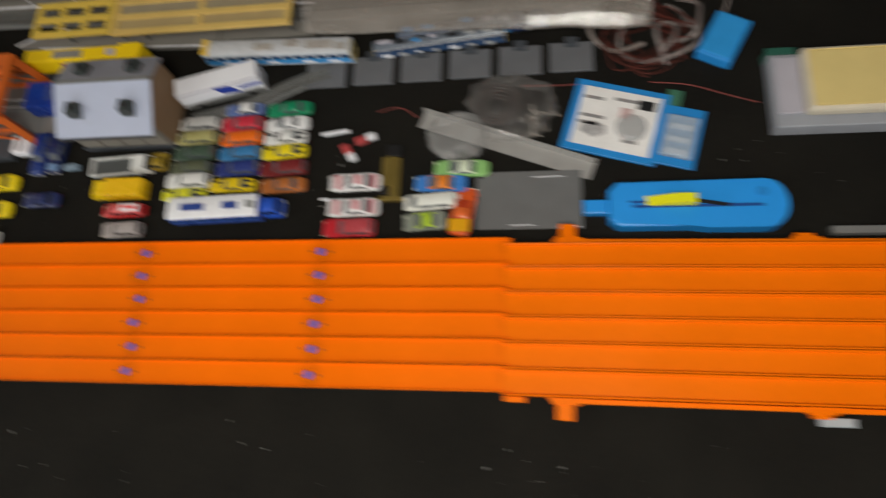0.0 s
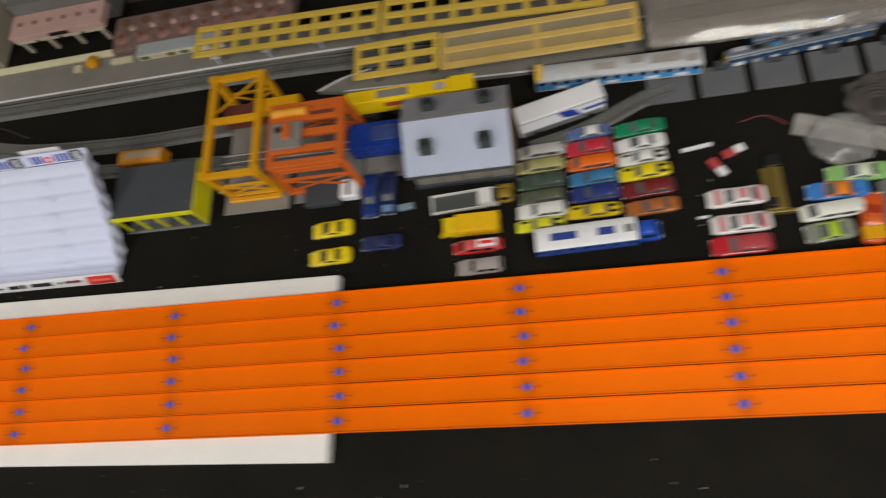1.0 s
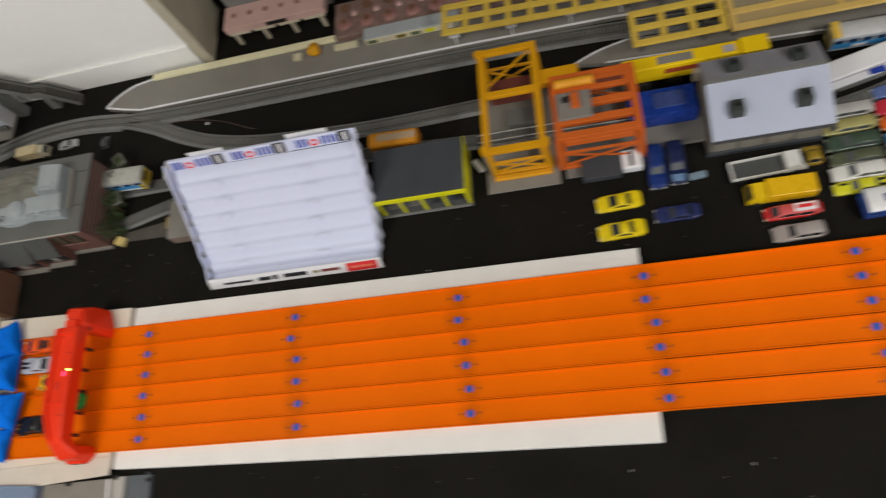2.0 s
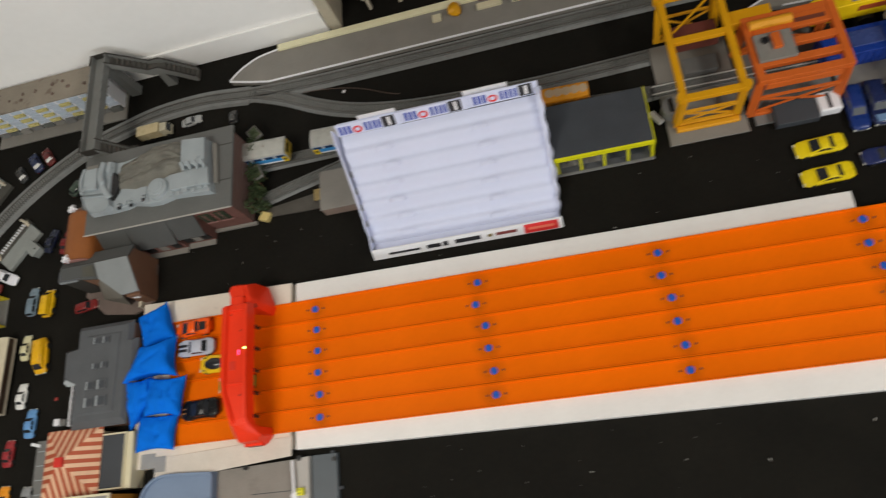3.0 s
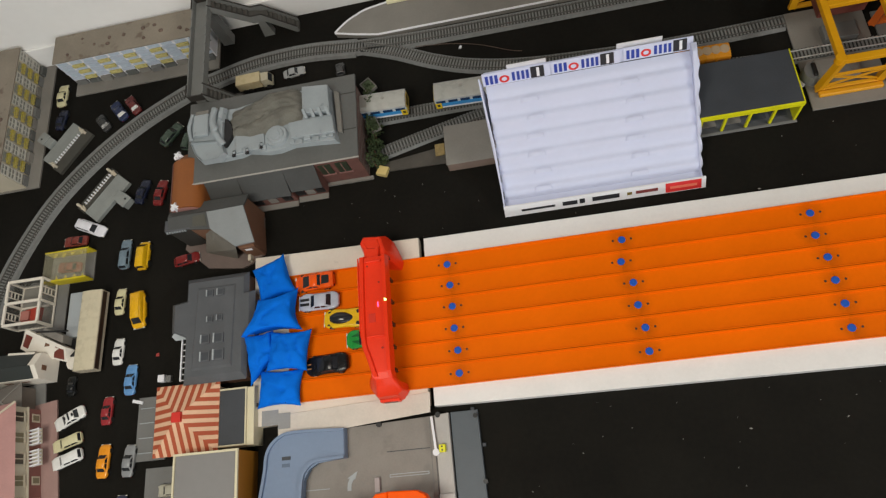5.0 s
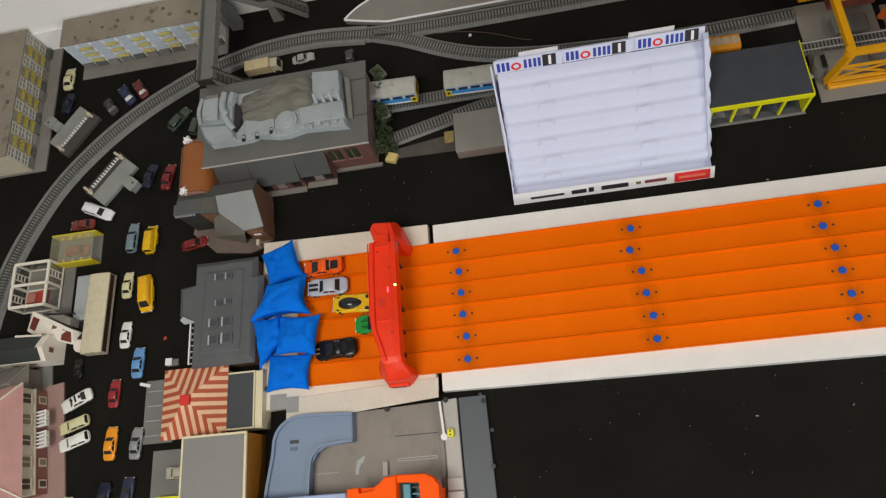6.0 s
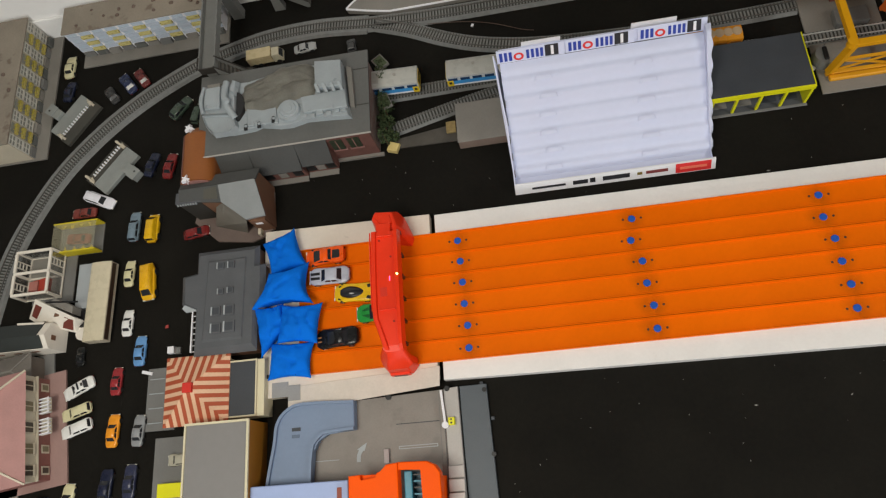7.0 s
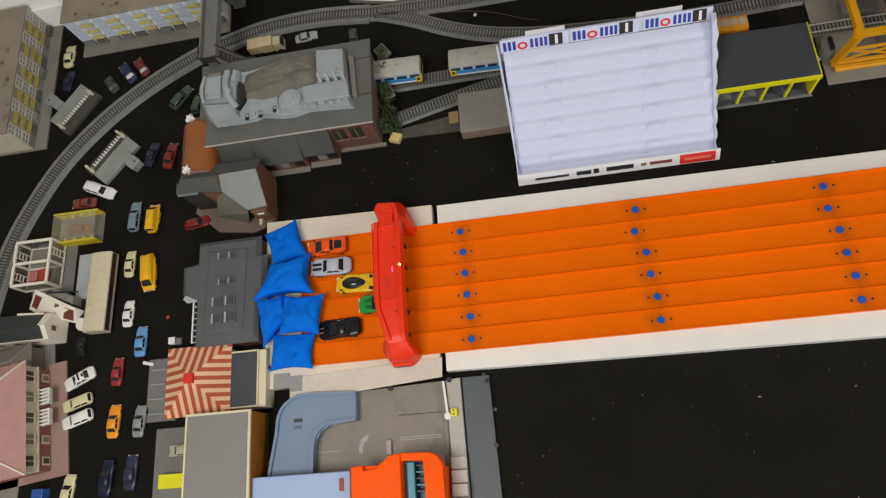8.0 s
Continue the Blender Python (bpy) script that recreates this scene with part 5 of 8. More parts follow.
for y in (0.078, -0.036):
    part("ornament", prism(BM(), [(-0.022 + (0.011 if k % 2 == 0 else 0.005) * math.cos(k * math.pi / 5), y + (0.011 if k % 2 == 0 else 0.005) * math.sin(k * math.pi / 5)) for k in range(10)], 0.104, 0.113, 0.8), WHITEP, br)

# ---- gabled house with a reflection painted on its roof ----
gh = thing("gabled_house", "brown gabled house with grey roofs, one painted with sheen", "house", -2.44, 0.22, 0)


def pitch(y, lift=0.0):
    return 0.100 - 0.46 * abs(0.035 - y) + lift


foot = [(-0.076, 0.016), (0.002, 0.005), (0.044, -0.030), (0.080, -0.028), (0.076, 0.035), (0.074, 0.062), (-0.076, 0.062), (-0.078, 0.035)]
part("wall", loft(BM(), [[(x, y, 0.0) for x, y in foot], [(x, y, pitch(y, -0.004)) for x, y in foot]]), BROWN, gh)


def roof_plane(outline, lift=0.0):
    return loft(BM(), [[(x, y, pitch(y, -0.003)) for x, y in outline], [(x, y, pitch(y, 0.001 + lift)) for x, y in outline]])


# one slope in two tones: the reflection is painted as the pale half
part("pale_roof", roof_plane([(0.000, 0.035), (0.076, 0.037), (0.087, -0.030), (0.046, -0.033), (0.001, 0.004)]), mat("dull_roof_sheen", (0.215, 0.230, 0.236), 0.45, var=0.1), gh, "roof slope with its reflection painted pale grey")
part("dark_roof", roof_plane([(-0.083, 0.035), (-0.0004, 0.035), (0.0006, 0.004), (-0.086, 0.014)]), ANROOF, gh)
part("back_roof", roof_plane([(-0.083, 0.066), (0.080, 0.066), (0.078, 0.038), (-0.083, 0.0356)]), ANROOF, gh)
part("lean_to", loft(BM(), [[(-0.020, 0.012, 0.066), (0.002, 0.003, 0.080), (0.046, -0.0335, 0.066), (0.044, -0.036, 0.060)], [(-0.052, -0.010, 0.004), (-0.040, -0.014, 0.004), (0.015, -0.032, 0.004), (0.020, -0.034, 0.004)]]), mat("grimy_taupe_panel", (0.165, 0.152, 0.13), 0.7, var=0.18, scale=30), gh, "grimy taupe lean-to wall")
part("corner_post", box(BM(), 0.0465, 0.079, -0.0335, -0.0285, 0.0, 0.056, 0.001), BROWN, gh)
part("chimney_block", box(BM(), -0.090, -0.044, 0.010, 0.052, 0.0, 0.0845, 0.001), mat("sooty_block", (0.030, 0.029, 0.025), 0.7), gh)
part("chimney_cap", box(BM(), -0.095, -0.040, 0.010, 0.034, 0.0847, 0.0905, 0.001), SLATE, gh)
for k in range(8):
    part("eave_tooth", box(BM(), -0.092 + 0.0055 * k, -0.0895 + 0.0055 * k, 0.0070, 0.0099, 0.0840, 0.088), LGREY, gh)
part("skylight", roof_plane([(-0.030, 0.030), (-0.004, 0.031), (-0.004, 0.010), (-0.034, 0.013)], 0.0012), mat("smoked_olive_panel", (0.075, 0.072, 0.058), 0.35), gh, "smoked olive roof panel")
part("base_plate", prism(BM(), [(-0.100, 0.004), (-0.045, -0.045), (0.030, -0.056), (0.050, -0.050), (0.078, -0.032), (0.076, 0.05), (-0.09, 0.05)], 0.0, 0.0045), mat("brown_pink_base", (0.16, 0.12, 0.105), 0.7, var=0.15, scale=25), gh)
part("sign", box(BM(), 0.056, 0.070, -0.0346, -0.0337, 0.040, 0.047), WHITEP, gh)
part("wall_rail", box(BM(), 0.048, 0.054, -0.046, -0.0315, 0.005, 0.018), IVORY, gh)

# ---- slate house with roof lights ----
sh = thing("slate_house", "slate grey house with stepped roof and roof lights", "house", -2.435, 0.03, 0)
part("wall", prism(BM(), [(-0.062, 0.102), (0.060, 0.102), (0.060, 0.066), (0.072, 0.066), (0.072, -0.022), (0.058, -0.022), (0.058, -0.096), (-0.062, -0.096), (-0.062, -0.01), (-0.092, 0.005), (-0.094, 0.056), (-0.062, 0.060)], 0.0, 0.048), BROWN, sh)
part("roof", prism(BM(), [(-0.067, 0.107), (0.063, 0.107), (0.063, 0.068), (0.076, 0.068), (0.076, -0.026), (0.061, -0.026), (0.061, -0.101), (-0.066, -0.101), (-0.066, -0.012), (-0.096, 0.003), (-0.098, 0.060), (-0.067, 0.064)], 0.0483, 0.0575, 0.89), SLATE, sh)
part("upper_roof", prism(BM(), [(-0.040, 0.085), (0.040, 0.085), (0.036, -0.078), (-0.046, -0.078)], 0.0570, 0.0600, 0.94), SLATE, sh)
for x, y, w in ((-0.012, 0.070, 0.007), (0.010, 0.070, 0.007), (-0.010, 0.018, 0.006), (0.010, 0.019, 0.006), (-0.018, -0.020, 0.009), (0.009, -0.020, 0.010), (-0.017, -0.053, 0.010), (0.010, -0.052, 0.011)):
    rl = part("roof_light", box(BM(), x - w, x + w, y - w, y + w, 0.0597, 0.0630, 0.0008), SLATE, sh)
    part("pane", box(BM(), x - w * 0.7, x + w * 0.7, y - w * 0.7, y + w * 0.7, 0.0629, 0.0634), DGREY, rl)
    # light grey strip paints a glint down one side of the pane
    part("glint_frame", box(BM(), x - w, x - w * 0.72, y - w * 0.9, y + w * 0.9, 0.0629, 0.0650), LGREY, rl)
part("railing", box(BM(), -0.074, -0.0715, -0.092, -0.008, 0.046, 0.050), WHITEP, sh)
for k in range(8):
    part("rail_post", box(BM(), -0.0712, -0.0610, -0.091 + 0.0115 * k, -0.0895 + 0.0115 * k, 0.046, 0.0475), WHITEP, sh)
part("bay_roof", loft(BM(), [[(-0.095, -0.004, 0.050), (-0.066, 0.004, 0.050), (-0.066, 0.004, 0.056), (-0.090, 0.001, 0.052)], [(-0.088, -0.012, 0.046), (-0.064, -0.012, 0.046), (-0.064, -0.012, 0.052), (-0.086, -0.012, 0.048)]]), LGREY, sh)

# ---- striped pavilion ----
pv = thing("striped_pavilion", "square pavilion with red and peach striped roof", "pavilion", -2.493, -0.132, 0)
half, ez, az = 0.0645, 0.044, 0.079
part("wall", box(BM(), -0.058, 0.058, -0.055, 0.055, 0.0, 0.0425), CREAM, pv)
bm = BM()
prism(bm, [(-half, -half + 0.003), (half, -half + 0.003), (half, half - 0.003), (-half, half - 0.003)], 0.0428, 0.0440)
part("eave", bm, STRIPEC, pv)
N = 17
for side in range(4):
    rot = Matrix.Rotation(side * math.pi / 2, 3, "Z")
    for k in range(N):
        a, b = -half + 2 * half * k / N, -half + 2 * half * (k + 1) / N
        pts = []
        for v, inner in ((a, abs(a)), (b, abs(b))):
            zi = az - (az - ez) * inner / half
            pts.append((rot @ Vector((max(inner, 0.0005), v, zi)), rot @ Vector((half, v, ez))))
        up = Vector((0, 0, 0.0006 if k % 2 else 0.0009))
        target = BM()
        lo4 = [pts[0][0], pts[0][1], pts[1][1], pts[1][0]]
        vs = [target.verts.new(p + up) for p in lo4] + [target.verts.new(p) for p in lo4]
        for q in ((0, 1, 2, 3), (7, 6, 5, 4), (0, 4, 5, 1), (1, 5, 6, 2), (2, 6, 7, 3), (3, 7, 4, 0)):
            target.faces.new([vs[i] for i in q])
        part("stripe", target, STRIPEC if k % 2 else STRIPER, pv)
part("finial", box(BM(), -0.009, 0.009, -0.009, 0.009, 0.0735, 0.0815, 0.001), mat("bright_red", (0.6, 0.03, 0.02), 0.5), pv)
part("terrace", box(BM(), -0.128, -0.0665, -0.064, 0.056, 0.0, 0.004), GREY, pv)
for k in range(4):
    part("bench", box(BM(), -0.122, -0.092, -0.050 + 0.028 * k, -0.0485 + 0.028 * k, 0.004, 0.006), LGREY, pv)

# ---- dark tray with cream rim ----
dt = thing("open_box", "cream box with dark recessed top", "box", -2.400, -0.137, 0)
part("body", box(BM(), -0.034, 0.038, -0.052, 0.052, 0.0, 0.040, 0.001), CREAM, dt)
part("panel", box(BM(), -0.0315, 0.022, -0.049, 0.049, 0.0402, 0.0425), DGREY, dt)
for x0, x1, y0, y1 in ((-0.034, 0.0245, 0.0492, 0.052), (-0.034, 0.0245, -0.052, -0.0492), (-0.034, -0.0317, -0.0491, 0.0491), (0.0222, 0.0245, -0.0491, 0.0491)):
    part("rim", box(BM(), x0, x1, y0, y1, 0.0402, 0.0445), CREAM, dt)
part("latch", box(BM(), 0.0382, 0.0400, 0.015, 0.022, 0.022, 0.030), BLACK, dt)

# ---- big yellow box building with grey roof ----
yb = thing("box_building", "amber box building with flat grey cream-rimmed roof", "building", -2.432, -0.285, 0)
part("wall", box(BM(), -0.058, 0.060, -0.110, 0.086, 0.0, 0.078), mat("brown_amber_wall", (0.36, 0.15, 0.015), 0.6), yb)
part("roof", box(BM(), -0.0565, 0.0575, -0.108, 0.0840, 0.0783, 0.0800), mat("lilac_grey_roof", (0.22, 0.213, 0.21), 0.6, var=0.05, scale=6, bump=0.05), yb)
for x0, x1, y0, y1 in ((-0.060, 0.062, 0.0842, 0.088), (-0.060, -0.0567, -0.11, 0.0841), (0.0577, 0.062, -0.11, 0.0841)):
    part("rim", box(BM(), x0, x1, y0, y1, 0.0783, 0.0825), CREAM, yb)
tagged(part("forecourt", box(BM(), -2.596, -2.4905, -0.395, -0.210, 0.0, 0.004), GREY), "grey forecourt plate beside the amber building", "forecourt")
tagged(part("yellow_canopy", box(BM(), -2.575, -2.512, -0.318, -0.293, 0.0042, 0.022, 0.001), NEON), "bright yellow canopy on the grey forecourt", "canopy")

# ---- pink town hall ----
pk = thing("pink_house", "pink brick house with hipped roof and balconies", "house", -2.79, -0.168, 0, 8.3)
part("pavement", box(BM(), -0.26, 0.0, -0.112, 0.110, 0.0, 0.004), mat("pink_paving", (0.33, 0.21, 0.19), 0.8), pk)
part("lower_wall", box(BM(), -0.25, -0.036, -0.098, 0.098, 0.004, 0.040), mat("rose_brick_wall", (0.25, 0.105, 0.09), 0.7, var=0.15, scale=70), pk)
part("upper_wall", box(BM(), -0.25, -0.038, -0.100, 0.100, 0.0403, 0.0745), IVORY, pk)
part("roof", loft(BM(), [[(-0.26, -0.106, 0.0748), (-0.030, -0.106, 0.0748), (-0.030, 0.106, 0.0748), (-0.26, 0.106, 0.0748)], [(-0.20, -0.04, 0.118), (-0.11, -0.04, 0.118), (-0.11, 0.04, 0.118), (-0.20, 0.04, 0.118)]]), PINKROOF, pk)
for s in (-1, 1):
    part("hip", beam(BM(), (-0.030, s * 0.106, 0.0765), (-0.11, s * 0.04, 0.1195), 0.003, 0.003), IVORY, pk)
BROWNPANE = mat("brown_pane", (0.075, 0.06, 0.045), 0.4)
CURTAIN = mat("olive_curtain", (0.22, 0.19, 0.12), 0.7)
for k in range(5):
    y = -0.08 + 0.04 * k
    wn = part("window", box(BM(), -0.0377, -0.0362, y - 0.009, y + 0.009, 0.048, 0.070), CURTAIN if k % 2 else BROWNPANE, pk)
    part("mullion", box(BM(), -0.0361, -0.0355, y - 0.0008, y + 0.0008, 0.048, 0.070), IVORY, wn)
    part("window_sill", box(BM(), -0.0377, -0.0335, y - 0.011, y + 0.011, 0.0455, 0.0475), IVORY, wn)
    if k in (2, 3):
        bal = part("balcony", box(BM(), -0.0358, -0.014, y - 0.015, y + 0.015, 0.026, 0.028), IVORY, pk)
        for q in range(5):
            part("baluster", box(BM(), -0.0345, -0.0145, y - 0.0148 + 0.0068 * q, y - 0.0124 + 0.0068 * q, 0.0282, 0.036), WHITEP, bal)
        part("handrail", box(BM(), -0.0145, -0.0125, y - 0.015, y + 0.0152, 0.0362, 0.0377), WHITEP, bal)
    else:
        dr = part("door", box(BM(), -0.0357, -0.0345, y - 0.008, y + 0.008, 0.008, 0.028), IVORY, pk)
        part("door_pane", box(BM(), -0.0344, -0.0338, y - 0.005, y + 0.005, 0.011, 0.026), CURTAIN if k else BROWNPANE, dr)
part("string_course", box(BM(), -0.0378, -0.0330, -0.100, 0.100, 0.0375, 0.0402), IVORY, pk)

# ---- grey house between the pink and the white one ----
gr = thing("grey_house", "weathered grey-brown house with low hipped roof", "house", -2.905, -0.062, 0, 8)
part("wall", box(BM(), -0.09, 0.050, -0.034, 0.024, 0.0, 0.046, 0.001), mat("grey_brown_wall", (0.16, 0.135, 0.115), 0.75, var=0.15, scale=40), gr)
part("roof", loft(BM(), [[(-0.095, -0.039, 0.0463), (0.056, -0.039, 0.0463), (0.056, 0.029, 0.0463), (-0.095, 0.029, 0.0463)], [(-0.095, -0.008, 0.064), (0.026, -0.008, 0.064), (0.026, -0.002, 0.064), (-0.095, -0.002, 0.064)]]), mat("grey_brown_roof", (0.15, 0.135, 0.12), 0.7, var=0.15, scale=30), gr)
part("ridge", beam(BM(), (-0.095, -0.005, 0.065), (0.026, -0.005, 0.065), 0.003, 0.002), TAUPE2, gr)
for y in (-0.039, 0.029):
    part("hip", beam(BM(), (0.056, y, 0.0475), (0.026, -0.005, 0.0652), 0.0025, 0.002), TAUPE2, gr)
part("base_plate", box(BM(), -0.10, 0.072, -0.045, 0.032, 0.0, 0.003), GREY, gr)
tagged(part("grey_plate", box(BM(), -2.985, -2.879, -0.360, -0.275, 0.0, 0.004, 0.001), TAUPE2), "flat grey plate beside the pink house", "plate")
tagged(part("white_scrap", beam(BM(), (-2.634, -0.080, 0.004), (-2.612, -0.086, 0.004), 0.006, 0.005), WHITEP), "white plastic scrap beside the striped pavilion", "scrap")

# ---- white house with red doors ----
DOORRED = mat("dark_red_door", (0.15, 0.03, 0.02), 0.6)
WHROOF = mat("green_black_roof", (0.030, 0.036, 0.035), 0.6, var=0.15, scale=30)
wh = thing("white_house", "white stucco house with dark roof and red doors", "house", -2.86, 0.0, 0)
WSTUC = mat("off_white_stucco", (0.76, 0.71, 0.63), 0.7, var=0.08, scale=30)
part("wall", loft(BM(), [[(x, -0.022, 0), (x, 0.030, 0), (x, 0.030, 0.048), (x, 0.003, 0.066), (x, -0.022, 0.050)] for x in (-0.110, 0.046)]), WSTUC, wh)
part("roof", loft(BM(), [[(x, 0.002, 0.0668), (x, -0.021, 0.0516), (x, -0.021, 0.0536), (x, 0.002, 0.0692)] for x in (-0.112, 0.036)]), WHROOF, wh)
part("roof", loft(BM(), [[(x, 0.0025, 0.0668), (x, 0.034, 0.046), (x, 0.034, 0.048), (x, 0.0025, 0.0692)] for x in (-0.112, 0.030)]), WHROOF, wh)
part("ridge_strip", beam(BM(), (-0.03, 0.034, 0.051), (0.03, 0.030, 0.051), 0.004, 0.003), WSTUC, wh)
for x in (-0.075, -0.035, 0.005):
    part("window_slit", box(BM(), x - 0.008, x + 0.008, -0.0228, -0.0218, 0.030, 0.037), BROWN, wh)
part("window", box(BM(), 0.0458, 0.0472, -0.004, 0.006, 0.034, 0.046, 0.0004), BROWN, wh)
# the slanting porch with its arched doors
face1 = ((-0.002, 0.036, 0.030), (0.078, 0.013, 0.018), (0.098, 0.034, 0.050), (0.042, 0.064, 0.064))
face2 = ((-0.002, 0.036, 0.030), (0.042, 0.064, 0.064), (0.016, 0.078, 0.066), (-0.024, 0.050, 0.030))
for q in (face1, face2):
    qs = [Vector(p) for p in q]
    part("porch_wall", loft(BM(), [[Vector((p.x, p.y, 0.0)) for p in qs], qs]), WSTUC, wh)
part("door", pane(BM(), face1, 0.66, 0.94, 0.12, 0.80, 0.0012, 0.002), DOORRED, wh)
part("window", pane(BM(), face1, 0.34, 0.48, 0.55, 0.80, 0.0010, 0.002), BROWN, wh)
part("door", pane(BM(), face2, 0.20, 0.80, 0.25, 0.80, 0.0012, 0.002), DOORRED, wh)
part("porch_gable", prism(BM(), [(0.042, 0.082), (0.034, 0.070), (0.088, 0.044), (0.088, 0.060)], 0.0, 0.048, bev=0.001), TAUPE2, wh)
part("railing", beam(BM(), (0.036, 0.070, 0.060), (0.098, 0.068, 0.048), 0.003, 0.003), BLACK, wh)
part("step", cyl(BM(), 0.090, 0.010, 0.0, 0.014, 0.016, seg=14), WSTUC, wh)

# ---- white open-frame pavilion ----
sk = thing("skeleton_building", "white open-frame building model with red inside", "building frame", -2.877, 0.144, 0)
part("base_plate", box(BM(), -0.030, 0.066, -0.058, 0.058, 0.0, 0.002), GREY, sk)
part("room_floor", box(BM(), -0.040, 0.038, -0.047, 0.047, 0.0023, 0.005), mat("dusky_floor", (0.24, 0.23, 0.205), 0.6), sk)
SMOKE = mat("smoky_pane", (0.18, 0.18, 0.17), 0.2, alpha=0.32, bump=0)
for y in (-0.047, 0.0, 0.047):
    part("beam", box(BM(), -0.042, 0.040, y - 0.0028, y + 0.0028, 0.046, 0.050, 0.0005), WSTUC, sk)
    part("sill", box(BM(), -0.042, 0.040, y - 0.002, y + 0.002, 0.0052, 0.008), WSTUC, sk)
    for x in (-0.041, 0.039):
        part("column", box(BM(), x - 0.0025, x + 0.0025, y - 0.0025, y + 0.0025, 0.0052, 0.0458), WSTUC, sk)
part("pane", box(BM(), -0.038, 0.036, -0.0472, -0.0464, 0.0082, 0.0458), SMOKE, sk)
part("pane", box(BM(), -0.038, 0.036, 0.0464, 0.0472, 0.0082, 0.0458), SMOKE, sk)
for x in (-0.041, 0.039):
    for y0 in (-0.0442, 0.0028):
        part("beam", box(BM(), x - 0.0028, x + 0.0028, y0, y0 + 0.0414, 0.046, 0.0498, 0.0005), WSTUC, sk)
        part("sill", box(BM(), x - 0.002, x + 0.002, y0, y0 + 0.0414, 0.0052, 0.008), WSTUC, sk)
        part("pane", box(BM(), x - 0.0004, x + 0.0004, y0, y0 + 0.0414, 0.0082, 0.0458), SMOKE, sk)
        if x > 0 and y0 < 0:
            continue
        for k in (1, 2):
            part("lattice_bar", box(BM(), x - 0.0012, x + 0.0012, y0 + 0.0138 * k - 0.001, y0 + 0.0138 * k + 0.001, 0.0082, 0.0458), WSTUC, sk)
        for z in (0.018, 0.027, 0.036):
            part("lattice_bar", box(BM(), x - 0.0013, x + 0.0013, y0 + 0.0150, y0 + 0.0262, z, z + 0.0018), WSTUC, sk)
part("inner_block", prism(BM(), [(-0.024, -0.034), (0.012, -0.036), (0.014, -0.004), (-0.020, -0.010)], 0.0052, 0.020), mat("red_inset", (0.42, 0.05, 0.03), 0.5), sk, "red interior block")
part("inner_block", box(BM(), -0.024, -0.004, -0.032, -0.012, 0.0203, 0.024), mat("rosy_inset", (0.45, 0.18, 0.15), 0.5), sk, "pale rose interior block")
tagged(part("grey_kiosk", box(BM(), -2.790, -2.760, 0.062, 0.158, 0.0, 0.020, 0.001), LGREY), "plain grey kiosk behind the cream coach", "kiosk")
tagged(part("dark_kiosk", box(BM(), -2.788, -2.758, 0.022, 0.0575, 0.0, 0.022, 0.001), BLACK), "small black kiosk beside the cream coach", "kiosk")

# ---- parking garage ----
ga = thing("toy_garage", "grey toy garage deck with blue ramp and orange lift", "toy garage", -2.15, -0.27, 0)
part("deck", prism(BM(), [(-0.140, 0.095), (-0.045, 0.095), (0.116, 0.101), (0.119, -0.30), (-0.140, -0.30)], 0.0, 0.012, bev=0.001), mat("warm_grey_deck", (0.245, 0.222, 0.20), 0.55, var=0.12, spots=((0.20, 0.182, 0.164), 16, 0.40)), ga)
part("edge_strip", prism(BM(), [(0.1165, 0.101), (0.142, 0.103), (0.146, -0.30), (0.1195, -0.30)], 0.0, 0.0165, bev=0.001), mat("pale_deck_strip", (0.42, 0.40, 0.38), 0.5), ga)
part("dark_plate", prism(BM(), [(0.1445, 0.104), (0.193, 0.104), (0.202, -0.30), (0.1485, -0.30)], 0.0, 0.009, bev=0.001), mat("blue_grey_plate", (0.085, 0.10, 0.115), 0.5), ga)
for x, y in ((0.189, 0.094), (0.196, -0.016)):
    part("clip", cyl(BM(), x, y, 0.0088, 0.0042, 0.003, seg=12), BLACK, ga)
for x, y in ((0.181, 0.106), (0.196, 0.044)):
    part("hook", box(BM(), x, x + 0.006, y - 0.003, y + 0.003, 0.0, 0.007, 0.0006), DGREY, ga)
out = [(-0.045, 0.094), (-0.14, 0.098), (-0.172, 0.088), (-0.189, 0.066), (-0.194, 0.03), (-0.207, -0.045), (-0.21, -0.12)]
inn = [(-0.128, -0.12), (-0.127, -0.042), (-0.123, 0.012), (-0.113, 0.030), (-0.096, 0.040), (-0.045, 0.043)]
part("ramp", prism(BM(), out + inn, 0.0123, 0.031, bev=0.0025), SKYBLUE, ga)
part("ramp_wall", ribbon(BM(), smooth_path([(x + 0.001, y - 0.003, 0) for x, y in out], 5), 0.0025, 0.030, 0.037), SKYBLUE, ga)
part("ramp_wall", ribbon(BM(), smooth_path([(x, y + 0.002, 0) for x, y in inn], 5), 0.0025, 0.030, 0.037), SKYBLUE, ga)
part("ramp_slot", box(BM(), -0.161, -0.145, 0.0485, 0.0545, 0.0308, 0.0322), DGREY, ga)
part("ramp_slot", box(BM(), -0.161, -0.147, 0.0365, 0.0425, 0.0308, 0.0322), mat("slot_blue_grey", (0.11, 0.15, 0.22), 0.5), ga)
part("upper_ramp", box(BM(), -0.222, -0.047, -0.20, -0.041, 0.058, 0.068, 0.002), PERI, ga)
part("ramp_post", box(BM(), -0.21, -0.19, -0.16, -0.08, 0.0122, 0.058), PERI, ga)
part("ramp_post", box(BM(), -0.085, -0.065, -0.16, -0.08, 0.0122, 0.058), PERI, ga)
part("ramp_mark", box(BM(), -0.066, -0.058, -0.072, -0.052, 0.0679, 0.0690), mat("rust_mark", (0.3, 0.08, 0.05), 0.6), ga)
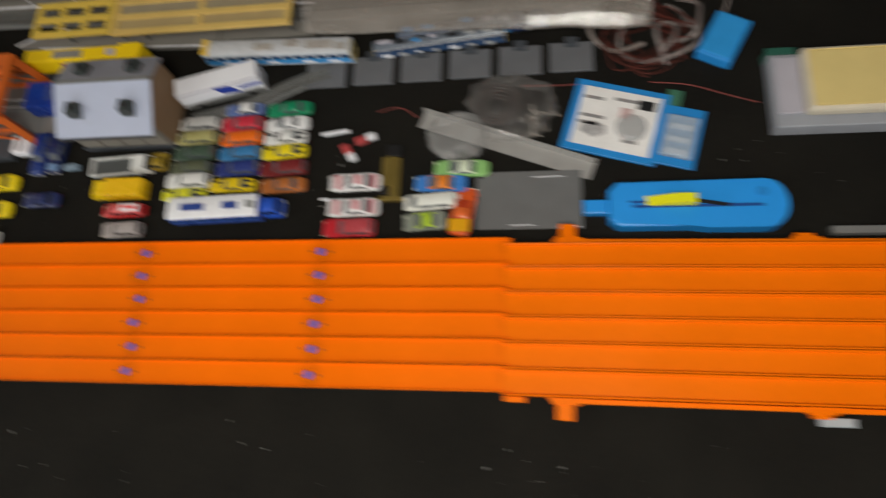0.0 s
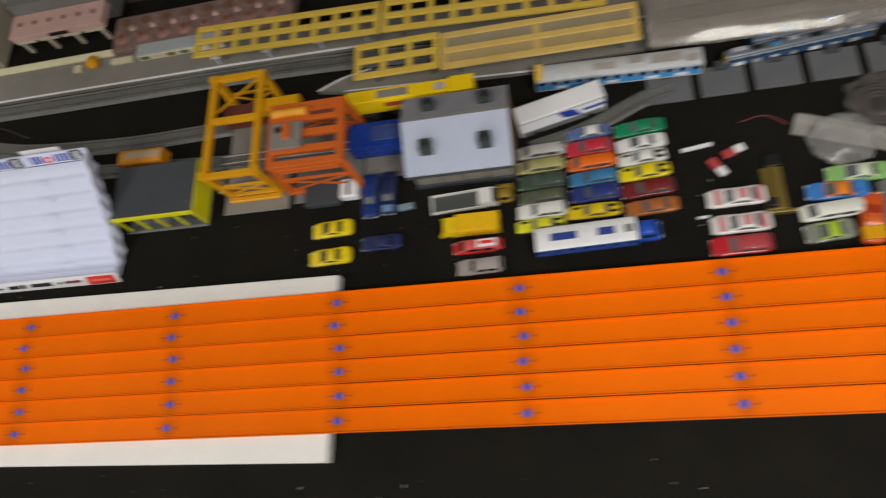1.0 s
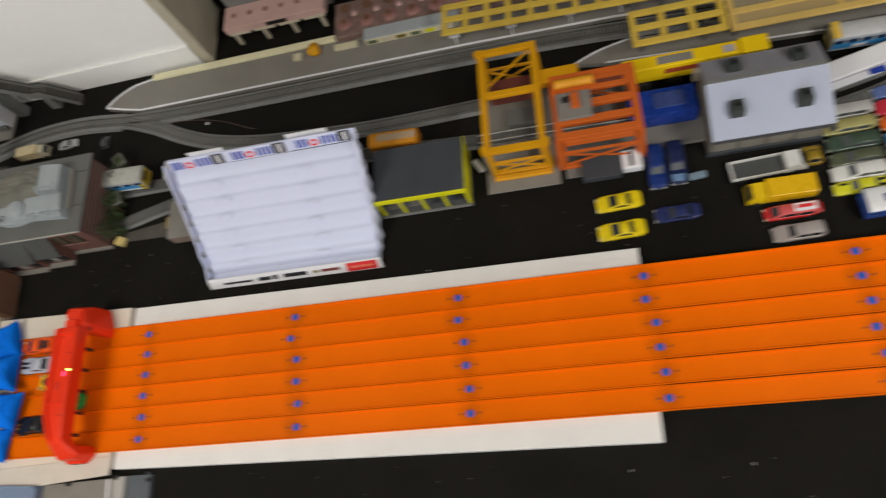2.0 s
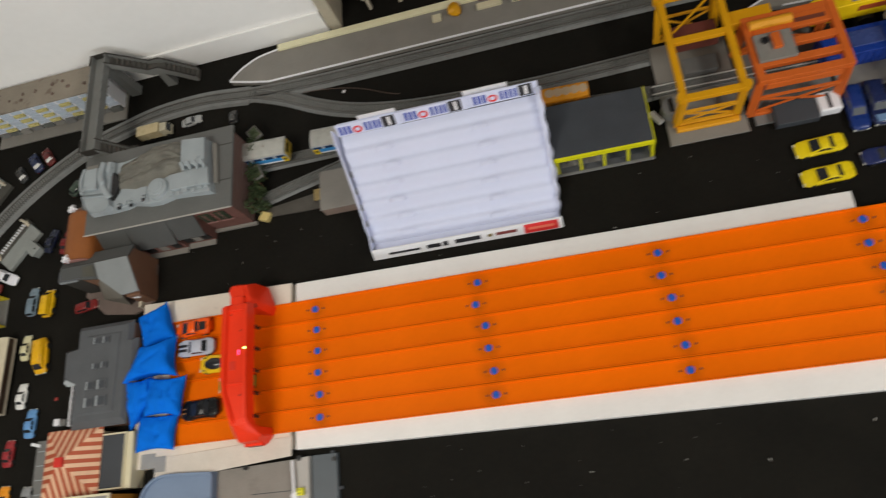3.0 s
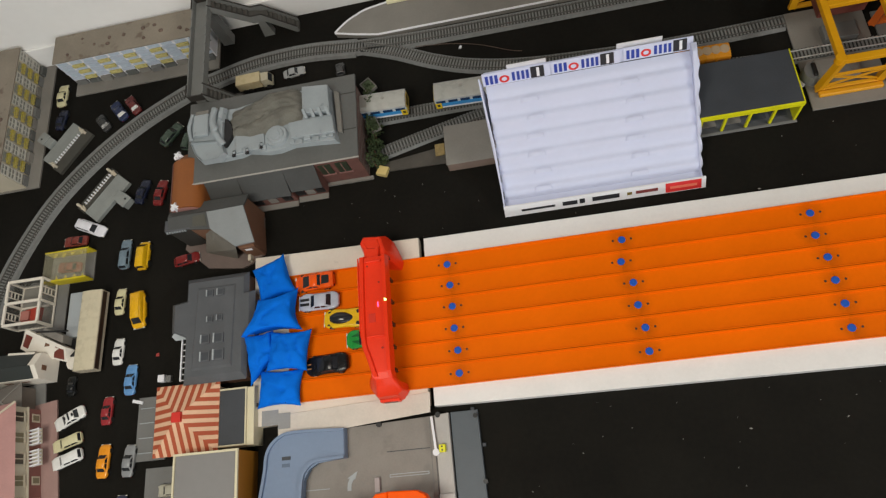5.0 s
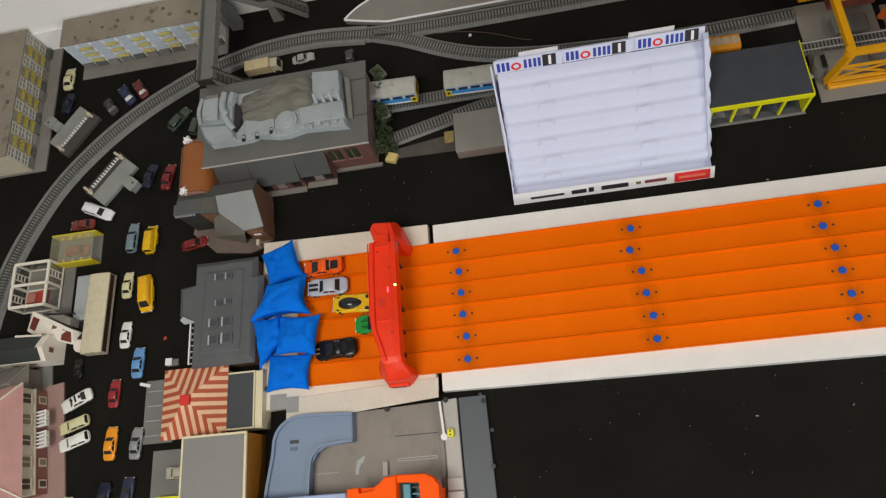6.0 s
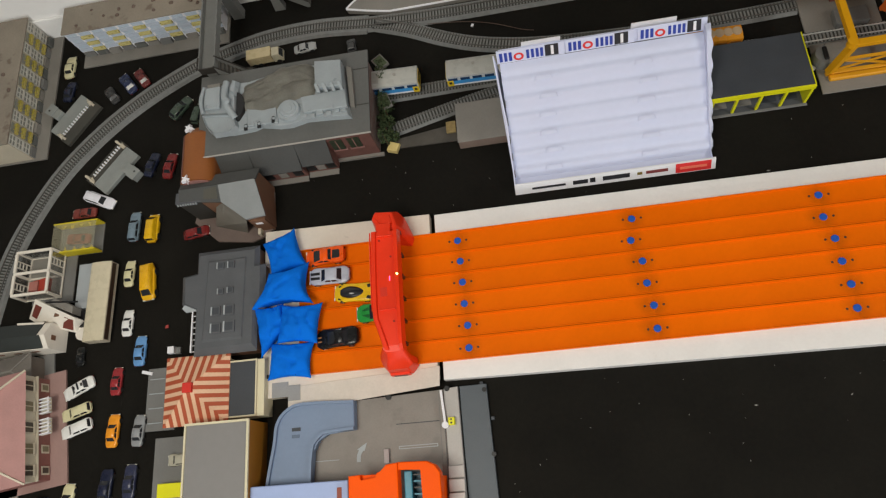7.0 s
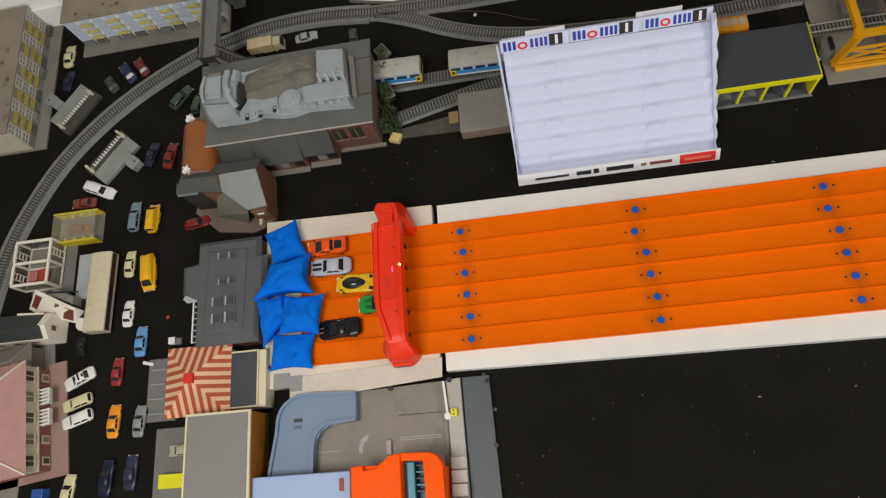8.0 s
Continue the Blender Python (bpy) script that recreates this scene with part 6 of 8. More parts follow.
tw = part("lift_tower", prism(BM(), [(-0.040, -0.150), (-0.040, -0.036), (-0.020, -0.035), (-0.020, -0.046), (0.008, -0.043), (0.008, -0.034), (0.018, -0.032), (0.024, -0.022), (0.044, -0.020), (0.044, -0.150)], 0.064, 0.088, bev=0.002), HOTORANGE, ga)
part("lift_tower", prism(BM(), [(0.0445, -0.032), (0.0445, -0.0195), (0.092, -0.021), (0.106, -0.028), (0.114, -0.040), (0.116, -0.150), (0.084, -0.150), (0.084, -0.032)], 0.064, 0.088, bev=0.002), HOTORANGE, ga)
part("notch_floor", box(BM(), -0.0205, 0.0085, -0.060, -0.036, 0.060, 0.078), HOTORANGE, tw)
part("lift_leg", box(BM(), -0.034, -0.012, -0.14, -0.062, 0.0122, 0.064), HOTORANGE, ga)
part("lift_leg", box(BM(), 0.094, 0.112, -0.14, -0.045, 0.0122, 0.064), HOTORANGE, ga)
TEAL = mat("teal_plastic", (0.04, 0.24, 0.34), 0.4)
part("lift_cage", box(BM(), 0.046, 0.083, -0.150, -0.036, 0.030, 0.046, 0.001), mat("deep_teal_plastic", (0.02, 0.10, 0.16), 0.4), tw)
part("cage_rail", box(BM(), 0.050, 0.064, -0.150, -0.034, 0.0462, 0.070, 0.002), TEAL, tw)
for k in range(5):
    part("cage_bar", box(BM(), 0.0655, 0.0828, -0.042 - 0.010 * k, -0.0395 - 0.010 * k, 0.0462, 0.066), BLACK if k % 2 == 0 else TEAL, tw)
for k in range(4):
    part("step", box(BM(), 0.117, 0.144, -0.050 - 0.022 * k, -0.030 - 0.022 * k, 0.0168, 0.022 + 0.004 * k, 0.001), mat("pale_step", (0.48, 0.46, 0.44), 0.55) if k == 0 else bpy.data.materials["pale_step"], ga)
part("turn_arrow", ribbon(BM(), smooth_path([(-0.044, -0.012, 0), (-0.043, 0.000, 0), (-0.038, 0.009, 0)], 5), 0.0035, 0.0120, 0.0128), LGREY, ga)
part("turn_arrow", prism(BM(), [(-0.047, 0.009), (-0.033, 0.006), (-0.028, 0.020)], 0.0120, 0.0129), LGREY, ga)
part("kerb_post", box(BM(), 0.004, 0.013, -0.018, 0.006, 0.012, 0.020, 0.001), mat("pinkish_grey", (0.42, 0.36, 0.36), 0.6), ga)
part("deck_seam", box(BM(), 0.1142, 0.1150, -0.20, 0.098, 0.0117, 0.0124), DGREY, ga)
for x, y in ((0.015, 0.0955), (0.123, 0.101)):
    part("notch", cyl(BM(), x, y, 0.0118, 0.005, 0.0052, seg=12), BLACK, ga)
for x0, x1, y0, y1 in ((0.031, 0.099, 0.0040, 0.0052), (0.031, 0.099, 0.0082, 0.0094), (0.0298, 0.031, 0.0040, 0.0094), (0.099, 0.1002, 0.0040, 0.0094), (-0.128, -0.080, -0.0062, -0.0050)):
    part("lane_line", box(BM(), x0, x1, y0, y1, 0.0119, 0.0127), LGREY, ga)
part("lane_line", box(BM(), 0.027, 0.105, 0.0465, 0.0478, 0.0119, 0.0127), DGREY, ga)
part("deck_seam", box(BM(), 0.1062, 0.1070, -0.20, 0.098, 0.0117, 0.0126), GREY, ga)
part("deck_seam", box(BM(), 0.1072, 0.1160, -0.0105, -0.0095, 0.0117, 0.0126), GREY, ga)
motor = part("barrier_post", box(BM(), 0.123, 0.134, 0.037, 0.050, 0.0163, 0.027, 0.001), NEON, ga, "yellow barrier motor")
for y in (0.0405, 0.0465):
    part("bolt", cyl(BM(), 0.1285, y, 0.0268, 0.0016, 0.0008, seg=10), BLACK, motor)
part("barrier_arm", beam(BM(), (0.117, 0.042, 0.0235), (0.113, 0.098, 0.0235), 0.004, 0.003), WHITEP, ga)
part("barrier_cap", cyl(BM(), 0.117, 0.038, 0.0165, 0.006, 0.008, seg=14), WHITEP, ga)
# ---- vehicles ----
PAINTS = {}


def paint(rgb, rough=0.28):
    key = tuple(rgb)
    if key not in PAINTS:
        PAINTS[key] = mat("toy_paint", rgb, rough, var=0.07, scale=60, bump=0.05, coat=0.15, spec=0.3)
    return PAINTS[key]


LAMP = mat("pale_headlight", (0.75, 0.73, 0.62), 0.2, bump=0)
PALEGLASS = mat("smoky_toy_glass", (0.10, 0.11, 0.12), 0.10, bump=0, spec=0.8)
TAIL = mat("red_taillight", (0.11, 0.012, 0.012), 0.25, bump=0)
# per style: top profile (place along the length, height share), cabin base, cabin roof, height share of the belt
STYLES = {
    "sedan": ([(-0.5, 0.46), (-0.47, 0.60), (-0.25, 0.63), (0.18, 0.62), (0.42, 0.54), (0.5, 0.40)], (-0.33, 0.20), (-0.20, 0.06), 0.60),
    "hatch": ([(-0.5, 0.50), (-0.47, 0.62), (-0.3, 0.63), (0.22, 0.62), (0.44, 0.54), (0.5, 0.40)], (-0.46, 0.24), (-0.36, 0.08), 0.60),
    "wagon": ([(-0.5, 0.52), (-0.48, 0.60), (-0.3, 0.61), (0.2, 0.60), (0.43, 0.54), (0.5, 0.42)], (-0.485, 0.22), (-0.43, 0.08), 0.58),
    "van": ([(-0.5, 0.50), (-0.49, 0.56), (0.3, 0.56), (0.38, 0.54), (0.47, 0.46), (0.5, 0.36)], (-0.492, 0.40), (-0.475, 0.24), 0.54),
    "sport": ([(-0.5, 0.52), (-0.46, 0.70), (-0.28, 0.72), (0.1, 0.66), (0.4, 0.46), (0.5, 0.28)], (-0.30, 0.24), (-0.14, 0.02), 0.66),
    "super": ([(-0.5, 0.58), (-0.46, 0.76), (-0.25, 0.78), (0.12, 0.66), (0.4, 0.42), (0.5, 0.24)], (-0.22, 0.30), (-0.08, 0.08), 0.68),
    "bubble": ([(-0.5, 0.58), (-0.46, 0.74), (-0.25, 0.74), (0.12, 0.66), (0.4, 0.46), (0.5, 0.26)], (-0.22, 0.30), (-0.08, 0.08), 0.68),
    "open": ([(-0.5, 0.60), (-0.46, 0.80), (-0.25, 0.84), (0.12, 0.74), (0.4, 0.52), (0.5, 0.30)], (-0.24, 0.14), (-0.20, 0.10), 0.80),
}


def car(label, x, y, heading, L, W, H, rgb, style="sedan", z=0.0, roof=None, group="parked toy cars", name="toy_car", extras=True, rims=False, glass=GLASS, sides=True):
    top, base, rf, belt = STYLES[style]
    body_mat = paint(rgb)
    t = thing(name, label, "toy car", x, y, z, heading, group=group)
    r = min(0.20 * H + 0.0012, 0.13 * L)
    zb = r * 0.75
    rings = []
    for u, zt, _ in smooth_path([(a, b, 0) for a, b in top], 4):
        e = max(0.0, abs(u) - 0.30) / 0.20
        w, zt = W / 2 * (1 - (0.42 if rims else 0.30) * min(1.0, e) ** 2.6) * (1 - 0.03 * math.cos(u * 9)), H * zt
        zb2 = zb + (0.10 * H * max(0.0, (abs(u) - 0.42) / 0.08))
        zt = max(zt, zb2 + 0.10 * H)
        zm = zb2 + (zt - zb2) * 0.55
        rings.append([(u * L, -w * 0.90, zb2), (u * L, w * 0.90, zb2), (u * L, w, zm), (u * L, w * 0.96, zm + (zt - zm) * 0.6), (u * L, w * 0.86, zt - 0.02 * H), (u * L, w * 0.62, zt), (u * L, 0, zt + 0.015 * H), (u * L, -w * 0.62, zt), (u * L, -w * 0.86, zt - 0.02 * H), (u * L, -w * 0.96, zm + (zt - zm) * 0.6), (u * L, -w, zm)])
    part("body", loft(BM(), rings), body_mat, t, smooth=38)
    zt = H * belt - 0.0006
    (b0, b1), (r0, r1) = base, rf
    wb, wt = W * 0.425, W * 0.36
    if style == "bubble":
        pass
    elif style != "open":
        rm = paint(roof) if roof else body_mat
        lo = [(b0 * L, -wb, zt), (b1 * L, -wb * 0.94, zt), (b1 * L, wb * 0.94, zt), (b0 * L, wb, zt)]
        hi = [(r0 * L, -wt, H * 0.93), (r1 * L, -wt * 0.96, H * 0.93), (r1 * L, wt * 0.96, H * 0.93), (r0 * L, wt, H * 0.93)]
        crown = [(r0 * L + 0.003, -wt * 0.8, H), (r1 * L - 0.003, -wt * 0.76, H), (r1 * L - 0.003, wt * 0.76, H), (r0 * L + 0.003, wt * 0.8, H)]
        bm = loft(BM(), [lo, hi, crown])
        bmesh.ops.bevel(bm, geom=list(bm.edges), offset=0.0008, segments=2, affect="EDGES")
        part("roof", bm, rm, t, smooth=50)
        part("windscreen", pane(BM(), (lo[1], lo[2], hi[2], hi[1]), 0.08, 0.92, 0.10, 0.90), glass, t)
        part("rear_window", pane(BM(), (lo[3], lo[0], hi[0], hi[3]), 0.10, 0.90, 0.16, 0.88), glass, t)
        for a, b, c, d in ((lo[0], lo[1], hi[1], hi[0]), (lo[2], lo[3], hi[3], hi[2])):
            front = (0.14, 0.47) if a == lo[0] else (0.53, 0.86)
            back = (0.53, 0.86) if a == lo[0] else (0.14, 0.47)
            for p, q in (front, back) if sides else ():
                part("side_window", pane(BM(), (a, b, c, d), p, q, 0.18, 0.86), glass, t)
    else:
        part("cockpit", box(BM(), b0 * L, b1 * L, -wb * 0.9, wb * 0.9, H * 0.70, H * 0.86, 0.0008), BLACK, t)
        for s in (-1, 1):
            part("seat", box(BM(), b0 * L + 0.003, b0 * L + 0.010, s * W * 0.17 - 0.004, s * W * 0.17 + 0.004, H * 0.84, H * 0.97, 0.001), BLACK, t)
        part("windscreen", loft(BM(), [[(b1 * L, -wb * 0.9, H * 0.78), (b1 * L + 0.0015, -wb * 0.9, H * 0.78), (b1 * L + 0.0015, wb * 0.9, H * 0.78), (b1 * L, wb * 0.9, H * 0.78)], [(b1 * L - 0.006, -wb * 0.8, H), (b1 * L - 0.0045, -wb * 0.8, H), (b1 * L - 0.0045, wb * 0.8, H), (b1 * L - 0.006, wb * 0.8, H)]]), GLASS, t)
    w0 = None
    for sx in (0.31, -0.30):
        for s in (-1, 1):
            loc = (sx * L, s * (W / 2 - r * 0.28), r)
            if w0 is None:
                w0 = part("wheel", cyl(BM(), 0, -r * 0.35, 0, r, r * 0.7, "y", 14), TYRE, t, loc=loc)
                if rims:
                    rim0 = part("rim", cyl(BM(), 0, -r * 0.37, 0, r * 0.6, r * 0.74, "y", 12), RIM, w0)
            else:
                w = same(w0, loc)
                if rims:
                    same(rim0, (0, 0, 0), 0, w)
    if extras and max(rgb) > 0.06:
        for s in (-1, 1):
            part("headlight", box(BM(), L * 0.485, L * 0.5 + 0.0006, s * W * 0.33 - W * 0.08, s * W * 0.33 + W * 0.08, H * 0.30, H * 0.39), LAMP, t)
            part("taillight", box(BM(), -L * 0.5 - 0.0006, -L * 0.49, s * W * 0.34 - W * 0.07, s * W * 0.34 + W * 0.07, H * 0.34, H * 0.44), TAIL, t)
        part("bumper", box(BM(), L * 0.494, L * 0.5 + 0.0012, -W * 0.38, W * 0.38, zb + 0.06 * H, zb + 0.14 * H, 0.0004), RIM if rims else SUPGREY, t)
    return t


def truck(label, x, y, heading, L, W, H, cab_rgb, load_rgb, kind="box", name="toy_truck", z=0.0, stripe=None, group="parked toy trucks"):
    t = thing(name, label, "toy truck", x, y, z, heading, group=group)
    r = 0.16 * H + 0.001
    part("chassis", box(BM(), -L / 2, L / 2, -W * 0.36, W * 0.36, r * 0.8, r * 1.5), BLACK, t)
    c0 = L * 0.22
    cab = part("cab", loft(BM(), [[(c0, -W * 0.48, r * 1.2), (L / 2, -W * 0.46, r * 1.2), (L / 2, W * 0.46, r * 1.2), (c0, W * 0.48, r * 1.2)], [(c0, -W * 0.48, H * 0.5), (L * 0.49, -W * 0.46, H * 0.5), (L * 0.49, W * 0.46, H * 0.5), (c0, W * 0.48, H * 0.5)], [(c0, -W * 0.42, H * 0.86), (L * 0.42, -W * 0.40, H * 0.86), (L * 0.42, W * 0.40, H * 0.86), (c0, W * 0.42, H * 0.86)]]), paint(cab_rgb), t)
    part("windscreen", loft(BM(), [[(L * 0.491, -W * 0.40, H * 0.52), (L * 0.4975, -W * 0.40, H * 0.52), (L * 0.4975, W * 0.40, H * 0.52), (L * 0.491, W * 0.40, H * 0.52)], [(L * 0.425, -W * 0.36, H * 0.82), (L * 0.435, -W * 0.36, H * 0.82), (L * 0.435, W * 0.36, H * 0.82), (L * 0.425, W * 0.36, H * 0.82)]]), GLASS, cab)
    if kind == "box":
        ld = part("load_box", box(BM(), -L / 2, c0 - 0.001, -W / 2, W / 2, r * 1.55, H, 0.001), paint(load_rgb), t)
        if stripe:
            part("side_stripe", box(BM(), -L * 0.48, c0 - 0.004, -W / 2 - 0.0006, -W / 2 - 0.0001, H * 0.45, H * 0.7), paint(stripe), ld)
            part("top_print", box(BM(), -L * 0.40, -L * 0.05, -W * 0.18, W * 0.18, H, H + 0.0005), paint(stripe), ld)
    elif kind == "open":
        part("bed_floor", box(BM(), -L / 2, c0 - 0.001, -W / 2, W / 2, r * 1.55, r * 2.0), mat("dark_bed", (0.07, 0.075, 0.075), 0.7) if "dark_bed" not in bpy.data.materials else bpy.data.materials["dark_bed"], t)
        for y0, y1 in ((-W / 2, -W / 2 + 0.002), (W / 2 - 0.002, W / 2)):
            part("bed_side", box(BM(), -L / 2, c0 - 0.001, y0, y1, r * 2.0, H * 0.62), paint(load_rgb), t)
        part("tailgate", box(BM(), -L / 2, -L / 2 + 0.003, -W / 2 + 0.002, W / 2 - 0.002, r * 2.0, H * 0.62), paint(load_rgb), t)
    w0 = None
    for sx in (0.36, -0.18, -0.36):
        for s in (-1, 1):
            loc = (sx * L, s * (W / 2 - r * 0.3), r)
            if w0 is None:
                w0 = part("wheel", cyl(BM(), 0, -r * 0.35, 0, r, r * 0.7, "y", 14), TYRE, t, loc=loc)
            else:
                same(w0, loc)
    return t


def band(t, L, W, z0, z1, material):
    for s in (-1, 1):
        part("side_band", box(BM(), -L / 2 + 0.002, L / 2 - 0.002, min(s * W / 2, s * (W / 2 + 0.0006)), max(s * W / 2, s * (W / 2 + 0.0006)), z0, z1), material, t)


def coach(label, x, y, heading, L, W, H, roof_rgb, side_rgb, z=0.0, name="toy_coach", strip=NAVYGLASS, end=None, cat="toy coach", lift=0.25):
    t = thing(name, label, cat, x, y, z, heading)
    zb = H * lift
    body = part("body", box(BM(), -L / 2, L / 2, -W / 2, W / 2, zb, H * 0.90, 0.0012), paint(side_rgb), t)
    arc = [(W / 2 * math.cos(math.pi * k / 8), H * 0.90 + 0.10 * H * math.sin(math.pi * k / 8)) for k in range(9)]
    part("roof", loft(BM(), [[(u, a, b) for a, b in arc] for u in (-L / 2 + 0.0005, L / 2 - 0.0005)]), paint(roof_rgb), t)
    n = max(3, int(L / 0.022))
    w0 = None
    for k in range(n):
        xx = -L / 2 + (k + 0.5) * L / n
        for s in (-1, 1):
            loc = (xx, s * (W / 2 + 0.0002), H * 0.62)
            if w0 is None:
                w0 = part("window", box(BM(), -L / n * 0.38, L / n * 0.38, -0.0005, 0.0005, 0, H * 0.17), strip, body, loc=loc)
            else:
                same(w0, loc)
    if end:
        for s in (-1, 1):
            part("end_panel", box(BM(), min(s * L / 2, s * (L / 2 + 0.001)), max(s * L / 2, s * (L / 2 + 0.001)), -W * 0.44, W * 0.44, zb + 0.001, H * 0.84), paint(end), body)
            part("end_window", box(BM(), min(s * (L / 2 + 0.001), s * (L / 2 + 0.0016)), max(s * (L / 2 + 0.001), s * (L / 2 + 0.0016)), -W * 0.30, W * 0.30, H * 0.58, H * 0.78), GLASS, body)
    w0 = None
    for sx in (-0.36, -0.28, 0.28, 0.36):
        for s in (-1, 1):
            loc = (sx * L, s * W * 0.30, zb * 0.6)
            if w0 is None:
                w0 = part("wheel", cyl(BM(), 0, -0.0012, 0, zb * 0.6, 0.0024, "y", 12), TYRE, t, loc=loc)
            else:
                same(w0, loc)
    return t


WHITE, BLK, YEL, REDC, BLU, NAVY = (0.74, 0.74, 0.72), (0.012, 0.012, 0.014), (0.78, 0.52, 0.01), (0.19, 0.018, 0.017), (0.10, 0.26, 0.52), (0.012, 0.016, 0.038)
SILV, CRM, ORG, GRN, DGRN = (0.45, 0.46, 0.48), (0.62, 0.58, 0.36), (0.80, 0.30, 0.02), (0.02, 0.26, 0.05), (0.05, 0.075, 0.055)
RACE = "race cars stopped at the finish"
TRACKZ = 0.0268



def canopy(t, x0, x1, w, z0, z1, material, name="canopy", rear=0.5):
    """A teardrop bubble; rear moves its widest place."""
    rings = []
    for k in range(1, 12):
        u = k / 12
        f = math.sin(math.pi * u ** (math.log(0.5) / math.log(rear))) ** 0.6
        rings.append([(x0 + (x1 - x0) * u, w * f * math.cos(a), z0 + (z1 - z0) * f * max(0.0, math.sin(a)) ** 0.8) for a in [math.pi * i / 10 for i in range(11)]])
    return part(name, loft(BM(), rings), material, t, smooth=60)


rc = car("orange die-cast sports car with black windows", -2.243, 0.1015, 181, 0.078, 0.034, 0.022, (0.85, 0.10, 0.004), "super", TRACKZ, (0.85, 0.10, 0.004), RACE, "race_car", rims=True)
part("engine_cover", prism(BM(), [(-0.031, -0.006), (-0.029, -0.0085), (-0.016, -0.0085), (-0.015, 0.0085), (-0.029, 0.0085), (-0.031, 0.006)], 0.0155, 0.0182, bev=0.0008), BLACK, rc)
part("rear_wing", box(BM(), -0.0385, -0.0355, -0.014, 0.014, 0.0150, 0.0170, 0.0005), rc.children[0].data.materials[0], rc)
rc = car("silver die-cast muscle car with black bonnet stripes", -2.235, 0.0610, 179, 0.080, 0.034, 0.023, (0.45, 0.47, 0.55), "sedan", TRACKZ, None, RACE, "race_car", rims=True)
for s in (-1, 1):
    part("stripe", box(BM(), 0.018, 0.036, s * 0.0045 - 0.0026, s * 0.0045 + 0.0026, 0.0132, 0.0146), BLACK, rc)
rc = car("yellow die-cast supercar with black canopy", -2.186, 0.0225, 176, 0.080, 0.036, 0.018, (0.80, 0.50, 0.01), "bubble", TRACKZ, None, RACE, "race_car", rims=True)
canopy(rc, -0.026, 0.032, 0.0120, 0.0085, 0.0198, GLASS, rear=0.58)
for s in (-1, 1):
    part("vent", prism(BM(), [(-0.035, s * 0.009), (-0.026, s * 0.0075), (-0.024, s * 0.0135), (-0.033, s * 0.0150)], 0.0120, 0.0150, bev=0.0006), BLACK, rc)
    part("nose_vent", prism(BM(), [(0.024, s * 0.0120), (0.032, s * 0.0100), (0.033, s * 0.0130), (0.026, s * 0.0150)], 0.0070, 0.0092, bev=0.0005), BLACK, rc)
rc = car("green die-cast convertible with black cockpit", -2.145, -0.0205, 180, 0.076, 0.034, 0.020, (0.02, 0.30, 0.05), "open", TRACKZ, None, RACE, "race_car", rims=True)
for s in (-1, 1):
    part("bonnet_vent", prism(BM(), [(0.012, s * 0.003), (0.028, s * 0.004), (0.014, s * 0.011)], 0.0125, 0.0145, bev=0.0004), paint((0.01, 0.13, 0.03)), rc)
rc = car("black die-cast sports car with copper stripes", -2.221, -0.0605, 182, 0.082, 0.036, 0.021, (0.006, 0.006, 0.0065), "sport", TRACKZ, (0.006, 0.006, 0.007), RACE, "race_car", rims=True)
for s in (-1, 1):
    part("stripe", box(BM(), 0.031, 0.0385, s * 0.004 - 0.0012, s * 0.004 + 0.0012, 0.0080, 0.0104), mat("copper_stripe", (0.35, 0.16, 0.06), 0.4) if s < 0 else bpy.data.materials["copper_stripe"], rc)

# town cars
car("white toy pickup parked beside the curved track", -2.767, 0.308, -25, 0.078, 0.026, 0.022, (0.74, 0.74, 0.80), "wagon")
car("slate blue toy estate car", -2.677, 0.233, 88, 0.066, 0.024, 0.020, (0.16, 0.22, 0.27), "wagon")
car("yellow toy van parked by the estate car", -2.632, 0.223, 88, 0.060, 0.026, 0.028, (0.72, 0.42, 0.01), "van", sides=False)
car("pale cream toy car beside the yellow van", -2.679, 0.128, 88, 0.056, 0.022, 0.018, CRM, "sedan")
car("amber yellow toy van with dark windscreen", -2.632, 0.102, -86, 0.074, 0.030, 0.030, (0.74, 0.40, 0.01), "van", sides=False)
car("white toy saloon on the black felt road", -2.673, 0.022, 88, 0.054, 0.022, 0.018, WHITE, "sedan")
car("sky blue toy saloon", -2.640, -0.038, 88, 0.060, 0.024, 0.019, (0.13, 0.30, 0.58), "sedan")
car("dull red toy saloon", -2.686, -0.094, 88, 0.054, 0.022, 0.018, (0.30, 0.03, 0.035), "sedan")
pc = car("white toy patrol car with dark windows", -2.767, -0.100, 204, 0.068, 0.026, 0.020, WHITE, "sedan")
part("light_bar", box(BM(), -0.006, -0.003, -0.007, 0.007, 0.020, 0.0215), GLASS, pc)
for sx in (-0.013, 0.004):
    part("roof_badge", box(BM(), sx - 0.002, sx + 0.002, -0.003, 0.003, 0.0200, 0.0207), BLACK, pc)
car("cream toy estate car parked at an angle", -2.767, -0.146, 196, 0.064, 0.024, 0.019, CRM, "wagon")
car("white toy estate car parked at an angle", -2.763, -0.178, 197, 0.066, 0.025, 0.020, WHITE, "wagon")
car("black toy saloon hardly seen on the felt", -2.774, -0.036, 92, 0.040, 0.018, 0.013, (0.009, 0.010, 0.010), "sedan", extras=False)
car("orange toy saloon on the felt road", -2.684, -0.189, 88, 0.062, 0.024, 0.019, ORG, "sedan")
car("silver grey toy saloon", -2.630, -0.193, 86, 0.058, 0.023, 0.019, (0.25, 0.26, 0.27), "sedan")
car("dark navy toy saloon", -2.689, -0.292, 86, 0.066, 0.025, 0.020, NAVY, "sedan")
